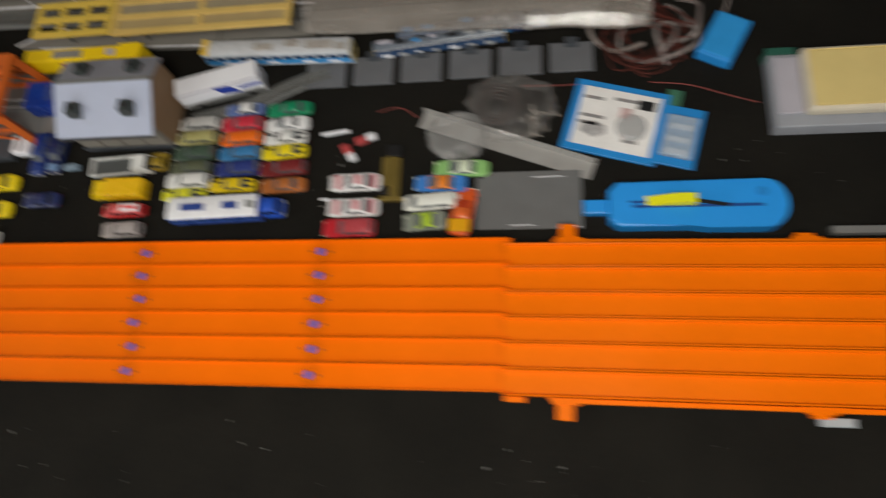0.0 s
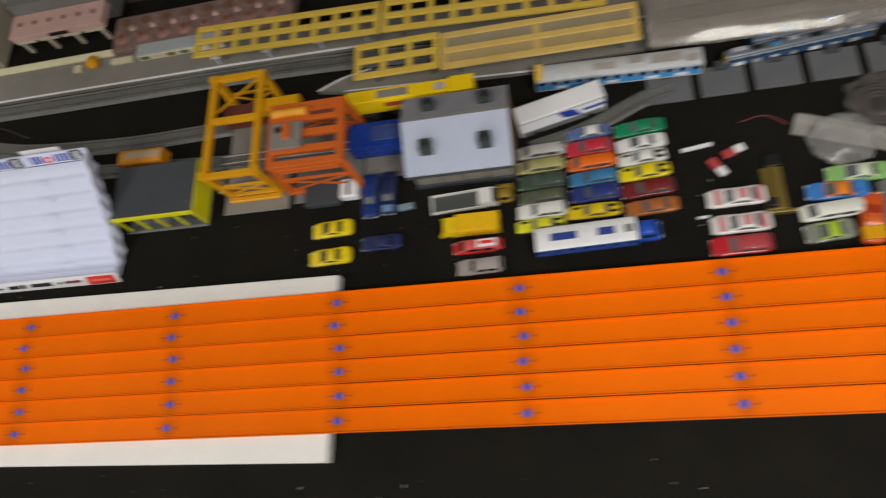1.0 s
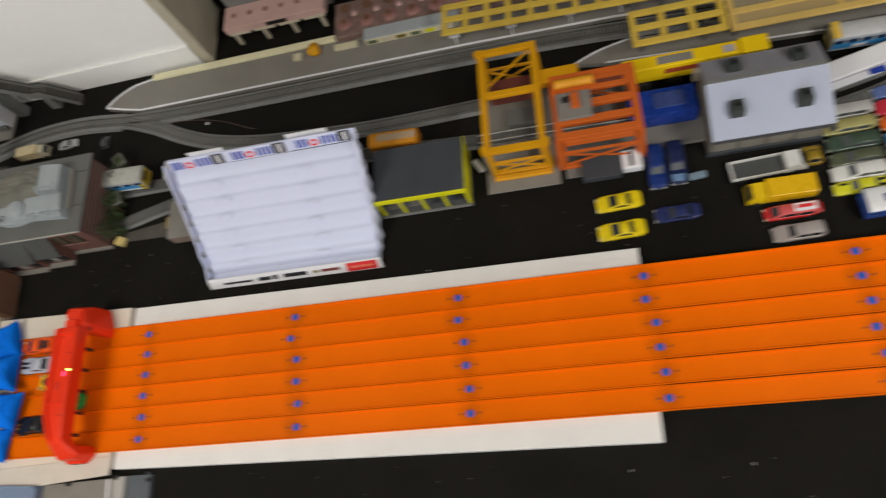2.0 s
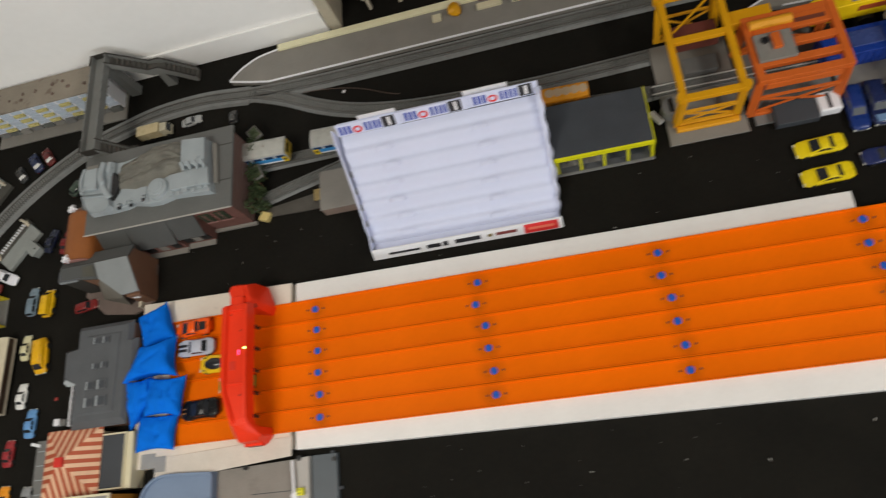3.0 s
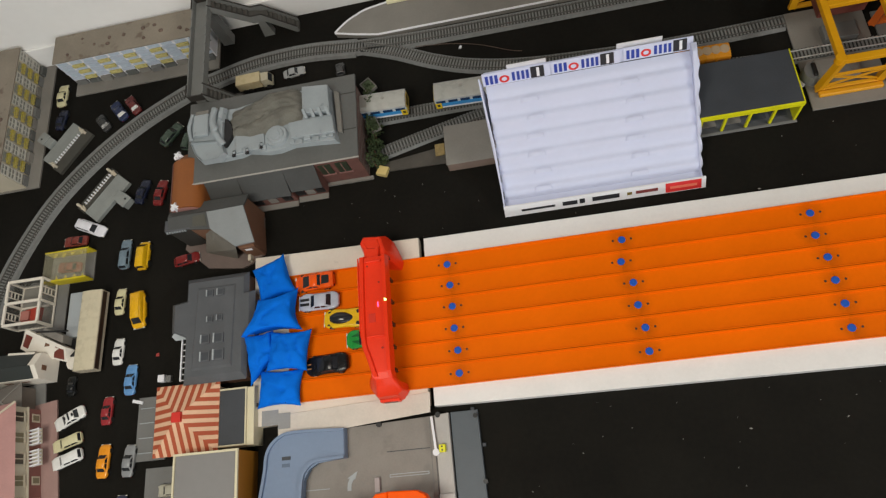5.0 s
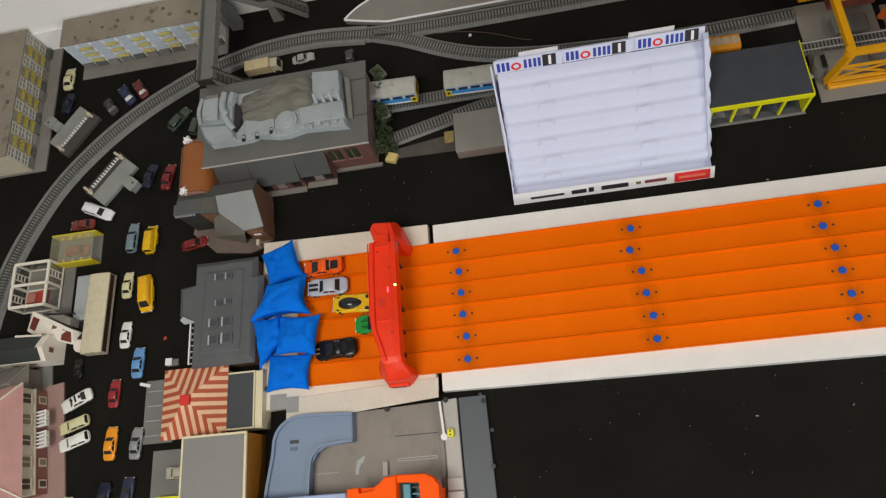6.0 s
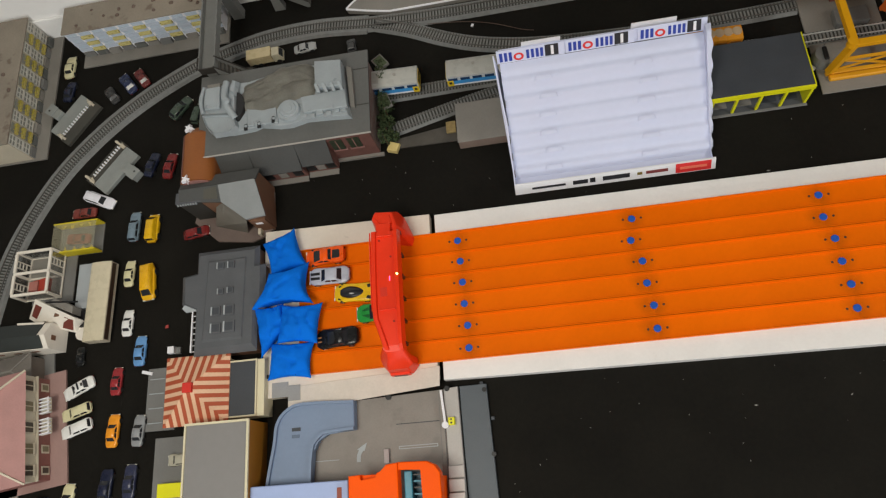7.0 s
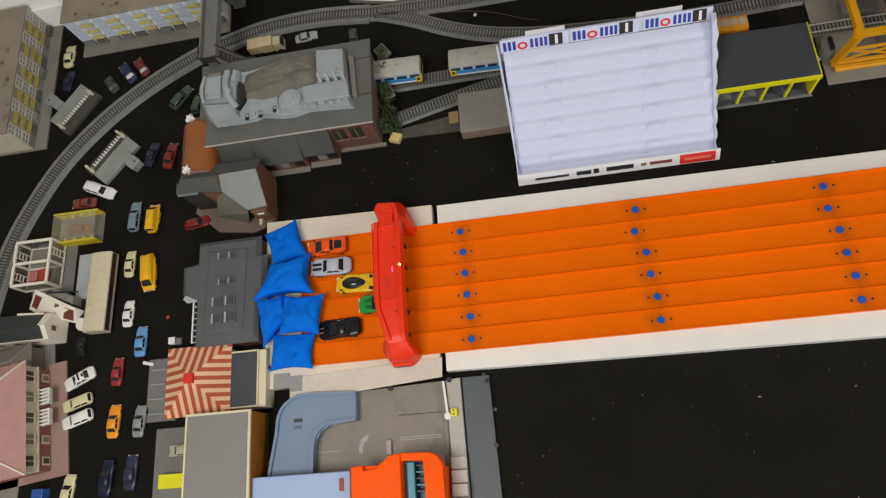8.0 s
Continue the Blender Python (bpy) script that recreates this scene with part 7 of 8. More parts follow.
car("dark blue toy saloon", -2.640, -0.285, 88, 0.062, 0.024, 0.019, (0.03, 0.035, 0.07), "sedan")
car("pale yellow toy saloon", -2.767, -0.311, 84, 0.062, 0.024, 0.019, CRM, "sedan")
car("beige toy car parked on the forecourt", -2.540, -0.252, 182, 0.044, 0.022, 0.018, (0.42, 0.40, 0.32), "hatch", 0.004)
car("red toy saloon near the terracotta building", -2.605, 0.366, 78, 0.060, 0.024, 0.020, REDC, "sedan")
car("dark navy toy saloon next to the red car", -2.649, 0.376, 72, 0.058, 0.023, 0.019, NAVY, "sedan")
car("dark green toy car behind the station", -2.589, 0.508, 49, 0.062, 0.025, 0.020, DGRN, "hatch")
car("dark green toy jeep behind the station", -2.546, 0.487, 75, 0.048, 0.023, 0.020, DGRN, "van")
car("red toy car half under the gabled house", -2.533, 0.200, 8, 0.056, 0.023, 0.019, REDC, "hatch")
car("brown toy car behind the yellow frame", -2.802, 0.282, 178, 0.058, 0.023, 0.018, (0.20, 0.04, 0.03), "sedan")
car("brown toy car inside the clear yellow-edged case", -2.808, 0.222, 175, 0.058, 0.023, 0.018, (0.26, 0.06, 0.04), "sedan", 0.0022)
car("cream toy saloon between the apartment blocks", -2.886, 0.672, 88, 0.060, 0.025, 0.019, CRM, "sedan")
car("dark blue toy saloon beside the apartment block", -2.880, 0.604, 80, 0.054, 0.023, 0.018, NAVY, "sedan")
car("dark grey toy car by the railway curve", -2.767, 0.574, 127, 0.052, 0.023, 0.018, (0.035, 0.035, 0.035), "sedan")
car("royal blue toy saloon by the railway curve", -2.728, 0.598, 126, 0.062, 0.025, 0.019, (0.019, 0.028, 0.075), "sedan")
car("dark red toy saloon by the railway curve", -2.694, 0.608, 124, 0.056, 0.023, 0.018, (0.13, 0.024, 0.022), "sedan")
truck("cream toy box lorry behind the station", -2.384, 0.600, 2, 0.080, 0.026, 0.034, (0.50, 0.46, 0.34), (0.55, 0.46, 0.28))
car("silver toy saloon behind the station", -2.296, 0.612, 6, 0.050, 0.022, 0.017, (0.35, 0.36, 0.36), "sedan")
car("dark grey toy hatchback behind the station", -2.188, 0.597, 95, 0.034, 0.020, 0.016, (0.06, 0.06, 0.06), "hatch")
coach("long cream toy coach with brown side stripe", -2.730, 0.070, 89, 0.166, 0.046, 0.036, (0.58, 0.52, 0.38), (0.50, 0.44, 0.34), strip=mat("dark_brown_strip", (0.04, 0.022, 0.015), 0.4))
cc = [o for o in bpy.data.objects if o.name.startswith("toy_coach")][-1]
part("side_stripe", box(BM(), -0.080, 0.080, -0.0242, -0.0233, 0.0185, 0.0300), bpy.data.materials["dark_brown_strip"], cc, "dark brown stripe along the side")
cs = thing("clear_case", "clear flat case with yellow edges round a car", "case", -2.806, 0.222, 0)
part("tray", box(BM(), -0.052, 0.052, -0.034, 0.034, 0.0, 0.002), GREY, cs)
for y in (-0.034, 0.031):
    part("yellow_edge", box(BM(), -0.052, 0.052, y, y + 0.003, 0.002, 0.028), mat("mustard_edge", (0.62, 0.50, 0.02), 0.45) if y < 0 else bpy.data.materials["mustard_edge"], cs)
part("lid", box(BM(), -0.050, 0.050, -0.0305, 0.0305, 0.0284, 0.0292), mat("clear_lid", (0.62, 0.58, 0.40), 0.12, alpha=0.16, bump=0.1), cs)
rnd = random.Random(31)
for k in range(9):
    x0, sy = -0.048 + 0.0105 * k, (1 if k % 2 else -1)
    l, tip = rnd.uniform(0.008, 0.014), rnd.uniform(0.006, 0.013)
    part("yellow_flake", prism(BM(), [(x0, sy * 0.0300), (x0 + l, sy * 0.0300), (x0 + l * rnd.uniform(0.3, 0.8), sy * (0.0300 - tip))][::sy], 0.0190 + 0.0004 * k, 0.0200 + 0.0004 * k), bpy.data.materials["mustard_edge"], cs)
bl = thing("litter_bin", "small white and grey bollard box on the felt", "box", -2.566, -0.043, 0)
part("box_body", box(BM(), -0.014, 0.000, -0.007, 0.007, 0.0, 0.012, 0.001), WHITEP, bl)
part("box_side", box(BM(), 0.0005, 0.012, -0.008, 0.005, 0.0, 0.008, 0.001), GREY, bl)
tagged(part("red_scrap", prism(BM(), [(-2.593, 0.004), (-2.586, 0.005), (-2.587, 0.011), (-2.592, 0.010)], 0.0, 0.003), mat("red_scrap", (0.4, 0.06, 0.05), 0.5)), "tiny red plastic scrap on the felt", "scrap")

# trains
def tram_trim(tr, L, W, end):
    """Gutter, white skirt, wrapped yellow cab corner and roof vents of a silver tram."""
    for s in (-1, 1):
        y0, y1 = sorted((s * W / 2, s * (W / 2 + 0.0009)))
        part("skirt", box(BM(), -L / 2 + 0.001, L / 2 - 0.001, y0, y1, 0.0118, 0.0164), WHITEP, tr)
        part("gutter", box(BM(), -L / 2, L / 2, y0, y1, 0.0398, 0.0422, 0.0003), SILVER, tr)
    x0, x1 = sorted((end * (L / 2 - 0.013), end * (L / 2 - 0.0005)))
    cab = part("cab_corner", box(BM(), x0, x1, -W / 2 - 0.0018, -W / 2 - 0.0008, 0.0118, 0.0300), paint((0.72, 0.50, 0.03)), tr)
    part("cab_window", box(BM(), x0 + 0.0035, x1 - 0.0035, -W / 2 - 0.0024, -W / 2 - 0.0019, 0.0195, 0.0265), BLACK, cab)
    vents = mat("tram_vent", (0.33, 0.32, 0.29), 0.4) if end > 0 else bpy.data.materials["tram_vent"]
    part("roof_panel", box(BM(), -end * L * 0.42 - 0.016, -end * L * 0.42 + 0.016, -0.012, 0.014, 0.0448, 0.0464, 0.0004), vents, tr)
    part("roof_vent", cyl(BM(), end * L * 0.05, 0.004, 0.0455, 0.0035, 0.0016, seg=12), vents, tr)


tr = coach("silver toy tram with blue side and yellow end", -2.090, 0.467, 358, 0.106, 0.040, 0.046, (0.42, 0.42, 0.39), (0.50, 0.55, 0.58), 0.0098, "toy_tram", NAVYGLASS, (0.65, 0.45, 0.05), "toy tram")
band(tr, 0.106, 0.04, 0.0166, 0.0276, TRAMBLUE)
tram_trim(tr, 0.106, 0.040, 1)
tr = coach("silver toy tram with blue side half behind the stand", -1.915, 0.463, 358, 0.125, 0.040, 0.046, (0.42, 0.42, 0.39), (0.50, 0.55, 0.58), 0.0098, "toy_tram", NAVYGLASS, (0.65, 0.45, 0.05), "toy tram")
band(tr, 0.125, 0.04, 0.0166, 0.0276, TRAMBLUE)
tram_trim(tr, 0.125, 0.040, -1)
arc_car = coach("amber toy railcar behind the dark shed", -1.455, 0.444, 358, 0.100, 0.032, 0.044, (0.66, 0.27, 0.02), (0.66, 0.25, 0.015), 0.0098, "toy_railcar", mat("amber_strip", (0.35, 0.14, 0.02), 0.5), None, "toy railcar")
for k in range(5):
    part("roof_plate", cyl(BM(), -0.024 + 0.016 * k, 0.001, 0.0432, 0.0095, 0.0016, seg=18, r2=0.0085), mat("cloudy_roof_plate", (0.46, 0.34, 0.22), 0.35) if k == 0 else bpy.data.materials["cloudy_roof_plate"], arc_car)
tr = coach("silver and blue toy tram beside the platform", -0.495, 0.497, 358, 0.290, 0.034, 0.052, (0.50, 0.51, 0.53), (0.46, 0.50, 0.55), 0.0, "toy_tram", NAVYGLASS, (0.75, 0.60, 0.25), "toy tram")
part("end_cap", box(BM(), -0.1455, -0.132, -0.0165, 0.0165, 0.0480, 0.0535, 0.001), paint((0.75, 0.50, 0.08)), tr)
band(tr, 0.290, 0.034, 0.0187, 0.0312, TRAMBLUE)
WORN = mat("worn_tram_roof", (0.36, 0.33, 0.30), 0.5, var=0.3, scale=60, spots=((0.16, 0.14, 0.12), 90, 0.4))
for x0, x1, y0, y1 in ((-0.040, -0.004, -0.010, 0.004), (0.020, 0.046, -0.004, 0.011), (0.060, 0.112, -0.009, 0.008), (0.118, 0.138, -0.012, 0.002)):
    part("roof_hatch", box(BM(), x0, x1, y0, y1, 0.0508, 0.0530, 0.0006), WORN, tr)
for xx in (-0.11, -0.02, 0.05, 0.10):
    part("side_flash", box(BM(), xx, xx + 0.022, -0.0182, -0.0174, 0.020, 0.027), WHITEP, tr)


def tram_bits(tr, L, W, H, seed):
    """Roof boxes, current collectors and pale side flashes of a tram."""
    rnd = random.Random(seed)
    for k in range(7):
        x0, l = -L * 0.46 + L * 0.132 * k, rnd.uniform(0.010, 0.026)
        y0 = rnd.uniform(-W * 0.35, 0.0)
        part("roof_box", box(BM(), x0, x0 + l, y0, y0 + W * 0.35, H * 0.96, H * 0.96 + rnd.uniform(0.003, 0.006), 0.0006), (LILAC, BLACK, SILVER, TRAMBLUE)[rnd.randrange(4)], tr)
        part("side_flash", box(BM(), x0 + 0.004, x0 + 0.004 + l * 0.7, -W / 2 - 0.0018, -W / 2 - 0.0008, H * 0.30, H * 0.52), (WHITEP, TRAMBLUE, SILVER)[rnd.randrange(3)], tr)
    for xx in (-0.22 * L, 0.18 * L):
        part("collector", tube(BM(), [(xx, -W * 0.3, H), (xx + 0.014, 0, H + 0.011), (xx + 0.030, W * 0.3, H)], 0.0009, 6, 4), BLACK, tr)


tr = coach("navy toy tram with pale windows under the sheet", -0.13, 0.528, 5, 0.27, 0.022, 0.044, (0.10, 0.12, 0.16), (0.02, 0.05, 0.16), 0.0, "toy_tram", mat("pale_strip", (0.35, 0.42, 0.5), 0.3), None, "toy tram")
band(tr, 0.27, 0.022, 0.034, 0.038, SILVER)
tram_bits(tr, 0.27, 0.022, 0.044, 11)
tr = coach("navy toy tram with silver stripe beside the sheet", -0.19, 0.502, 5, 0.24, 0.018, 0.040, (0.13, 0.15, 0.18), (0.03, 0.07, 0.16), 0.0, "toy_tram", NAVYGLASS, (0.65, 0.45, 0.05), "toy tram")
band(tr, 0.24, 0.018, 0.030, 0.035, SILVER)
tram_bits(tr, 0.24, 0.018, 0.040, 23)

# yard vehicles
yrc = thing("yellow_crane_wagon", "long yellow crane wagon with pale underframe", "crane wagon", -0.877, 0.490, 0)
part("underframe", box(BM(), 0.0, 0.118, -0.022, -0.012, 0.020, 0.050, 0.001), IVORY, yrc)
WAGY = mat("lemon_yellow_plastic", (0.88, 0.60, 0.008), 0.4, var=0.06, spec=0.25)
bdy = part("body", box(BM(), -0.124, 0.124, -0.0115, 0.016, 0.030, 0.071, 0.002), WAGY, yrc)
part("side_recess", box(BM(), -0.050, 0.070, -0.0128, -0.0118, 0.050, 0.062), mat("rust_red_panel", (0.35, 0.06, 0.02), 0.5), yrc)
part("roof_patch", box(BM(), 0.052, 0.070, -0.006, 0.008, 0.0712, 0.0732), LILAC, bdy)
part("cab", box(BM(), 0.080, 0.126, -0.017, 0.016, 0.0713, 0.077, 0.002), WAGY, yrc)
part("recess", box(BM(), -0.062, 0.000, -0.006, 0.010, 0.0708, 0.0722), TAUPE2, bdy)
for xx in (-0.09, -0.03, 0.03, 0.09):
    part("wheel", cyl(BM(), xx, -0.018, 0.016, 0.016, 0.034, "y", 14), TYRE, yrc)
bc = thing("container", "blue plastic freight container", "container", -0.911, 0.425, 0.008)
part("body", box(BM(), -0.088, 0.030, -0.030, 0.024, 0.0, 0.040, 0.001), paint((0.010, 0.045, 0.30)), bc)
part("lid", box(BM(), -0.044, 0.010, -0.018, 0.014, 0.0403, 0.0425, 0.001), paint((0.05, 0.08, 0.25)), bc)
for k in range(9):
    part("rib", box(BM(), -0.084 + 0.0125 * k, -0.081 + 0.0125 * k, -0.0312, -0.0302, 0.002, 0.038), paint((0.010, 0.045, 0.30)), bc)
gl = thing("grey_lorry", "dark grey flat trailer with white cab", "toy truck", -1.045, 0.328, 0)
part("trailer", box(BM(), -0.052, 0.018, -0.026, 0.024, 0.004, 0.020, 0.001), DGREY, gl)
part("cab", box(BM(), 0.020, 0.056, -0.018, 0.020, 0.003, 0.024, 0.003), WHITEP, gl)
part("windscreen", box(BM(), 0.034, 0.040, -0.014, 0.016, 0.0238, 0.0248), GLASS, gl)
bv = car("deep blue toy car with pale windscreen among others", -0.966, 0.312, 268, 0.088, 0.031, 0.026, (0.010, 0.032, 0.17), "wagon", name="toy_van", glass=PALEGLASS)
bv = car("dark navy toy car with silver bumper among others", -0.931, 0.314, 268, 0.086, 0.032, 0.026, (0.012, 0.020, 0.075), "wagon", name="toy_van", glass=PALEGLASS)
part("bonnet_panel", prism(BM(), [(0.026, -0.011), (0.039, -0.009), (0.039, 0.009), (0.026, 0.011)], 0.0138, 0.0162, bev=0.0006), paint((0.16, 0.27, 0.45)), bv)
ps = thing("plastic_scrap", "pale blue clear plastic scrap beside the cars", "plastic scrap", -0.899, 0.284, 0, 6)
part("slab", box(BM(), -0.015, 0.015, -0.006, 0.006, 0.0, 0.010, 0.002), mat("pale_blue_clear", (0.28, 0.38, 0.48), 0.2, alpha=0.7), ps)
car("bright yellow toy sports car with dark windows", -1.040, 0.252, 182, 0.080, 0.033, 0.024, (0.78, 0.60, 0.01), "sport")
car("bright yellow toy sports car with dark windows", -1.042, 0.197, 182, 0.082, 0.033, 0.024, (0.78, 0.60, 0.01), "sport")
car("dark navy toy convertible beside the yellow cars", -0.944, 0.216, 181, 0.076, 0.030, 0.020, (0.02, 0.03, 0.11), "sedan")
truck("white toy flatbed lorry with grey load floor", -0.786, 0.279, 3, 0.122, 0.036, 0.030, WHITE, WHITE, "open")
car("ochre toy car behind the flatbed lorry", -0.712, 0.288, 90, 0.036, 0.030, 0.024, (0.30, 0.20, 0.02), "hatch")
truck("yellow toy dump lorry", -0.777, 0.228, 180, 0.108, 0.034, 0.036, YEL, (0.78, 0.46, 0.01), "box")
rv = car("red toy van with white printed roof", -0.766, 0.190, 181, 0.084, 0.026, 0.026, (0.55, 0.02, 0.02), "van", roof=(0.60, 0.10, 0.10))
part("roof_print", box(BM(), -0.036, -0.002, -0.007, 0.007, 0.0258, 0.0266), WHITEP, rv)
part("roof_bar", box(BM(), -0.032, -0.006, -0.004, 0.002, 0.0265, 0.0271), LOGORED, rv)
car("silver toy estate with reddish bonnet", -0.762, 0.153, 182, 0.080, 0.030, 0.024, (0.36, 0.32, 0.31), "wagon")
wb = thing("bus_shell", "white toy bus body with blue emblem", "toy bus", -0.603, 0.433, 0, 13.5)
part("body", box(BM(), -0.080, 0.080, -0.019, 0.019, 0.004, 0.054, 0.003), WHITEP, wb)
part("emblem", loft(BM(), [[(-0.008, y, 0.050), (0.022, y, 0.046), (0.036, y, 0.022), (0.004, y, 0.028)] for y in (-0.0202, -0.0192)]), LOGOBLUE, wb)
part("window_band", box(BM(), -0.076, 0.076, -0.0198, -0.0192, 0.006, 0.020), GREY, wb)
part("sill_band", box(BM(), 0.038, 0.078, -0.0200, -0.0192, 0.030, 0.037), LOGOBLUE, wb)
part("roof_edge", box(BM(), -0.078, 0.078, -0.0205, -0.0192, 0.0505, 0.0535, 0.0005), LILAC, wb)
for xx in (-0.05, 0.05):
    part("wheel", cyl(BM(), xx, -0.021, 0.007, 0.007, 0.042, "y", 12), TYRE, wb)
railway("grey spare track piece lying behind the bus body", [(-0.66, 0.375), (-0.56, 0.40), (-0.46, 0.445), (-0.40, 0.462)], 0.016)

# block of small cars parked side by side
BLOCK = "cars parked door to door"
left_rows = [
    (-0.643, 0.362, 0.080, 0.026, (0.45, 0.44, 0.42), "van", "silver toy van with clear roof in a packed row"),
    (-0.645, 0.333, 0.080, 0.027, (0.36, 0.33, 0.13), "van", "olive yellow toy van in a packed row"),
    (-0.644, 0.302, 0.082, 0.030, (0.05, 0.08, 0.055), "wagon", "dark green toy estate in a packed row"),
    (-0.646, 0.272, 0.080, 0.026, (0.09, 0.10, 0.06), "wagon", "dark olive toy estate in a packed row"),
    (-0.648, 0.246, 0.086, 0.029, (0.68, 0.68, 0.66), "wagon", "white toy estate with dark windows in a packed row"),
    (-0.652, 0.219, 0.084, 0.024, (0.68, 0.66, 0.03), "sedan", "lemon yellow toy taxi in a packed row"),
]
middle_rows = [
    (-0.555, 0.388, 0.076, 0.024, (0.10, 0.15, 0.34), "sedan", "blue toy saloon with white roof in a packed row"),
    (-0.556, 0.358, 0.082, 0.030, (0.50, 0.03, 0.05), "hatch", "red toy hatchback in a packed row"),
    (-0.556, 0.328, 0.080, 0.028, (0.75, 0.14, 0.01), "van", "orange toy van in a packed row"),
    (-0.554, 0.298, 0.082, 0.027, (0.04, 0.17, 0.36), "wagon", "teal blue toy estate in a packed row"),
    (-0.554, 0.268, 0.084, 0.030, (0.025, 0.04, 0.18), "wagon", "navy toy estate in a packed row"),
    (-0.560, 0.235, 0.090, 0.026, (0.72, 0.52, 0.01), "sedan", "golden yellow toy taxi in a packed row"),
]
right_rows = [
    (-0.467, 0.385, 0.086, 0.028, (0.01, 0.22, 0.10), "sedan", "emerald green toy saloon in a packed row"),
    (-0.468, 0.354, 0.084, 0.027, (0.72, 0.72, 0.72), "sport", "white toy sports car in a packed row"),
    (-0.469, 0.326, 0.082, 0.025, (0.70, 0.70, 0.68), "sedan", "white toy saloon with black stripes in a packed row"),
    (-0.468, 0.298, 0.086, 0.028, (0.75, 0.60, 0.01), "sedan", "bright yellow toy car with black bars in a packed row"),
    (-0.466, 0.266, 0.088, 0.030, (0.17, 0.02, 0.02), "wagon", "maroon toy estate in a packed row"),
    (-0.463, 0.232, 0.086, 0.028, (0.38, 0.12, 0.03), "sedan", "rust orange toy saloon in a packed row"),
]
for x, y, L, W, rgb, style, label in left_rows + middle_rows + right_rows:
    c = car(label, x, y, 182 + 1.6 * math.sin(x * 90 + y * 210), L, W, 0.024, rgb, style, group=BLOCK, glass=PALEGLASS, roof=(0.65, 0.65, 0.64) if "white roof" in label else None)
    if "black" in label or "taxi" in label:
        for s in (-1, 1):
            part("stripe", box(BM(), -L * 0.45, -L * 0.22, s * W * 0.2 - 0.002, s * W * 0.2 + 0.002, 0.0152, 0.0166), BLACK, c)
        part("stripe", box(BM(), L * 0.24, L * 0.40, -W * 0.3, -W * 0.15, 0.0142, 0.0156), BLACK, c)
coach("white toy coach with blue underside and roof hatches", -0.578, 0.184, 2, 0.168, 0.042, 0.040, (0.74, 0.74, 0.76), (0.05, 0.11, 0.45), strip=NAVYGLASS, lift=0.18)
wc = [o for o in bpy.data.objects if o.name.startswith("toy_coach")][-1]
for x0, x1, mm in ((-0.058, -0.014, paint((0.03, 0.06, 0.25))), (0.020, 0.048, paint((0.03, 0.06, 0.25))), (0.064, 0.078, GREY)):
    part("roof_hatch", box(BM(), x0, x1, -0.0065, 0.0065, 0.0394, 0.0416, 0.0004), mm, wc)
car("royal blue toy tractor cab ahead of the coach", -0.474, 0.188, 2, 0.038, 0.036, 0.034, (0.02, 0.08, 0.45), "van")

# cars nearer the launching end
for y, lab in ((0.234, "white toy racing saloon with red stripes"), (0.187, "white toy racing saloon with red stripes")):
    c = car(lab, -0.329, y, 181, 0.092, 0.034, 0.024, (0.70, 0.68, 0.68), "sedan", glass=PALEGLASS)
    rose = bpy.data.materials.get("rose_band") or mat("rose_band", (0.56, 0.20, 0.22), 0.4, var=0.2)
    for s in (-0.034, 0.030):
        part("band", box(BM(), s - 0.005, s + 0.005, -0.0130, 0.0130, 0.0138, 0.0158, 0.0004), rose, c)
    part("band", box(BM(), -0.014, -0.001, -0.0085, 0.0085, 0.0234, 0.0248, 0.0004), rose, c)
car("red toy saloon beside the striped racers", -0.334, 0.150, 181, 0.092, 0.034, 0.023, (0.50, 0.02, 0.03), "wagon", roof=(0.42, 0.06, 0.07), glass=PALEGLASS)
car("pale green and white toy racing car", -0.142, 0.255, 178, 0.094, 0.030, 0.024, (0.25, 0.48, 0.16), "sport", roof=(0.60, 0.66, 0.50), glass=PALEGLASS)
car("blue toy racing car with orange roof", -0.178, 0.228, 178, 0.090, 0.031, 0.022, (0.05, 0.20, 0.55), "sport", roof=(0.75, 0.22, 0.02), glass=PALEGLASS)
car("white toy estate in the small group", -0.194, 0.195, 184, 0.090, 0.030, 0.024, (0.68, 0.68, 0.62), "van", glass=PALEGLASS)
car("grey toy racer with lime green bonnet", -0.202, 0.160, 184, 0.072, 0.034, 0.020, (0.22, 0.24, 0.20), "sport", roof=(0.42, 0.58, 0.03), glass=PALEGLASS)
car("orange red toy racing car with yellow tail", -0.138, 0.176, 80, 0.088, 0.036, 0.022, (0.68, 0.10, 0.02), "sport", roof=(0.66, 0.13, 0.03), glass=paint((0.45, 0.05, 0.015)))
tagged(part("yellow_decal_block", box(BM(), -0.160, -0.126, 0.138, 0.160, 0.016, 0.0205, 0.001), YELLOW), "yellow plastic tail piece on the red racer", "plastic piece")
gp = thing("gold_bracket", "old gold plastic bracket standing on the felt", "bracket", -0.266, 0.245, 0)
part("plate", box(BM(), -0.018, 0.014, -0.038, 0.038, 0.0, 0.006, 0.001), GOLD, gp)
part("web", box(BM(), -0.006, 0.001, -0.020, 0.036, 0.0062, 0.016, 0.0006), GOLD, gp)
part("hook", box(BM(), -0.017, -0.003, -0.036, -0.022, 0.0062, 0.020, 0.001), BLACK, gp)
part("pad", box(BM(), -0.010, 0.014, 0.0385, 0.060, 0.0, 0.010, 0.001), BLACK, gp)
part("foot", box(BM(), -0.024, 0.024, -0.046, -0.0405, 0.0, 0.012, 0.001), GOLD, gp)
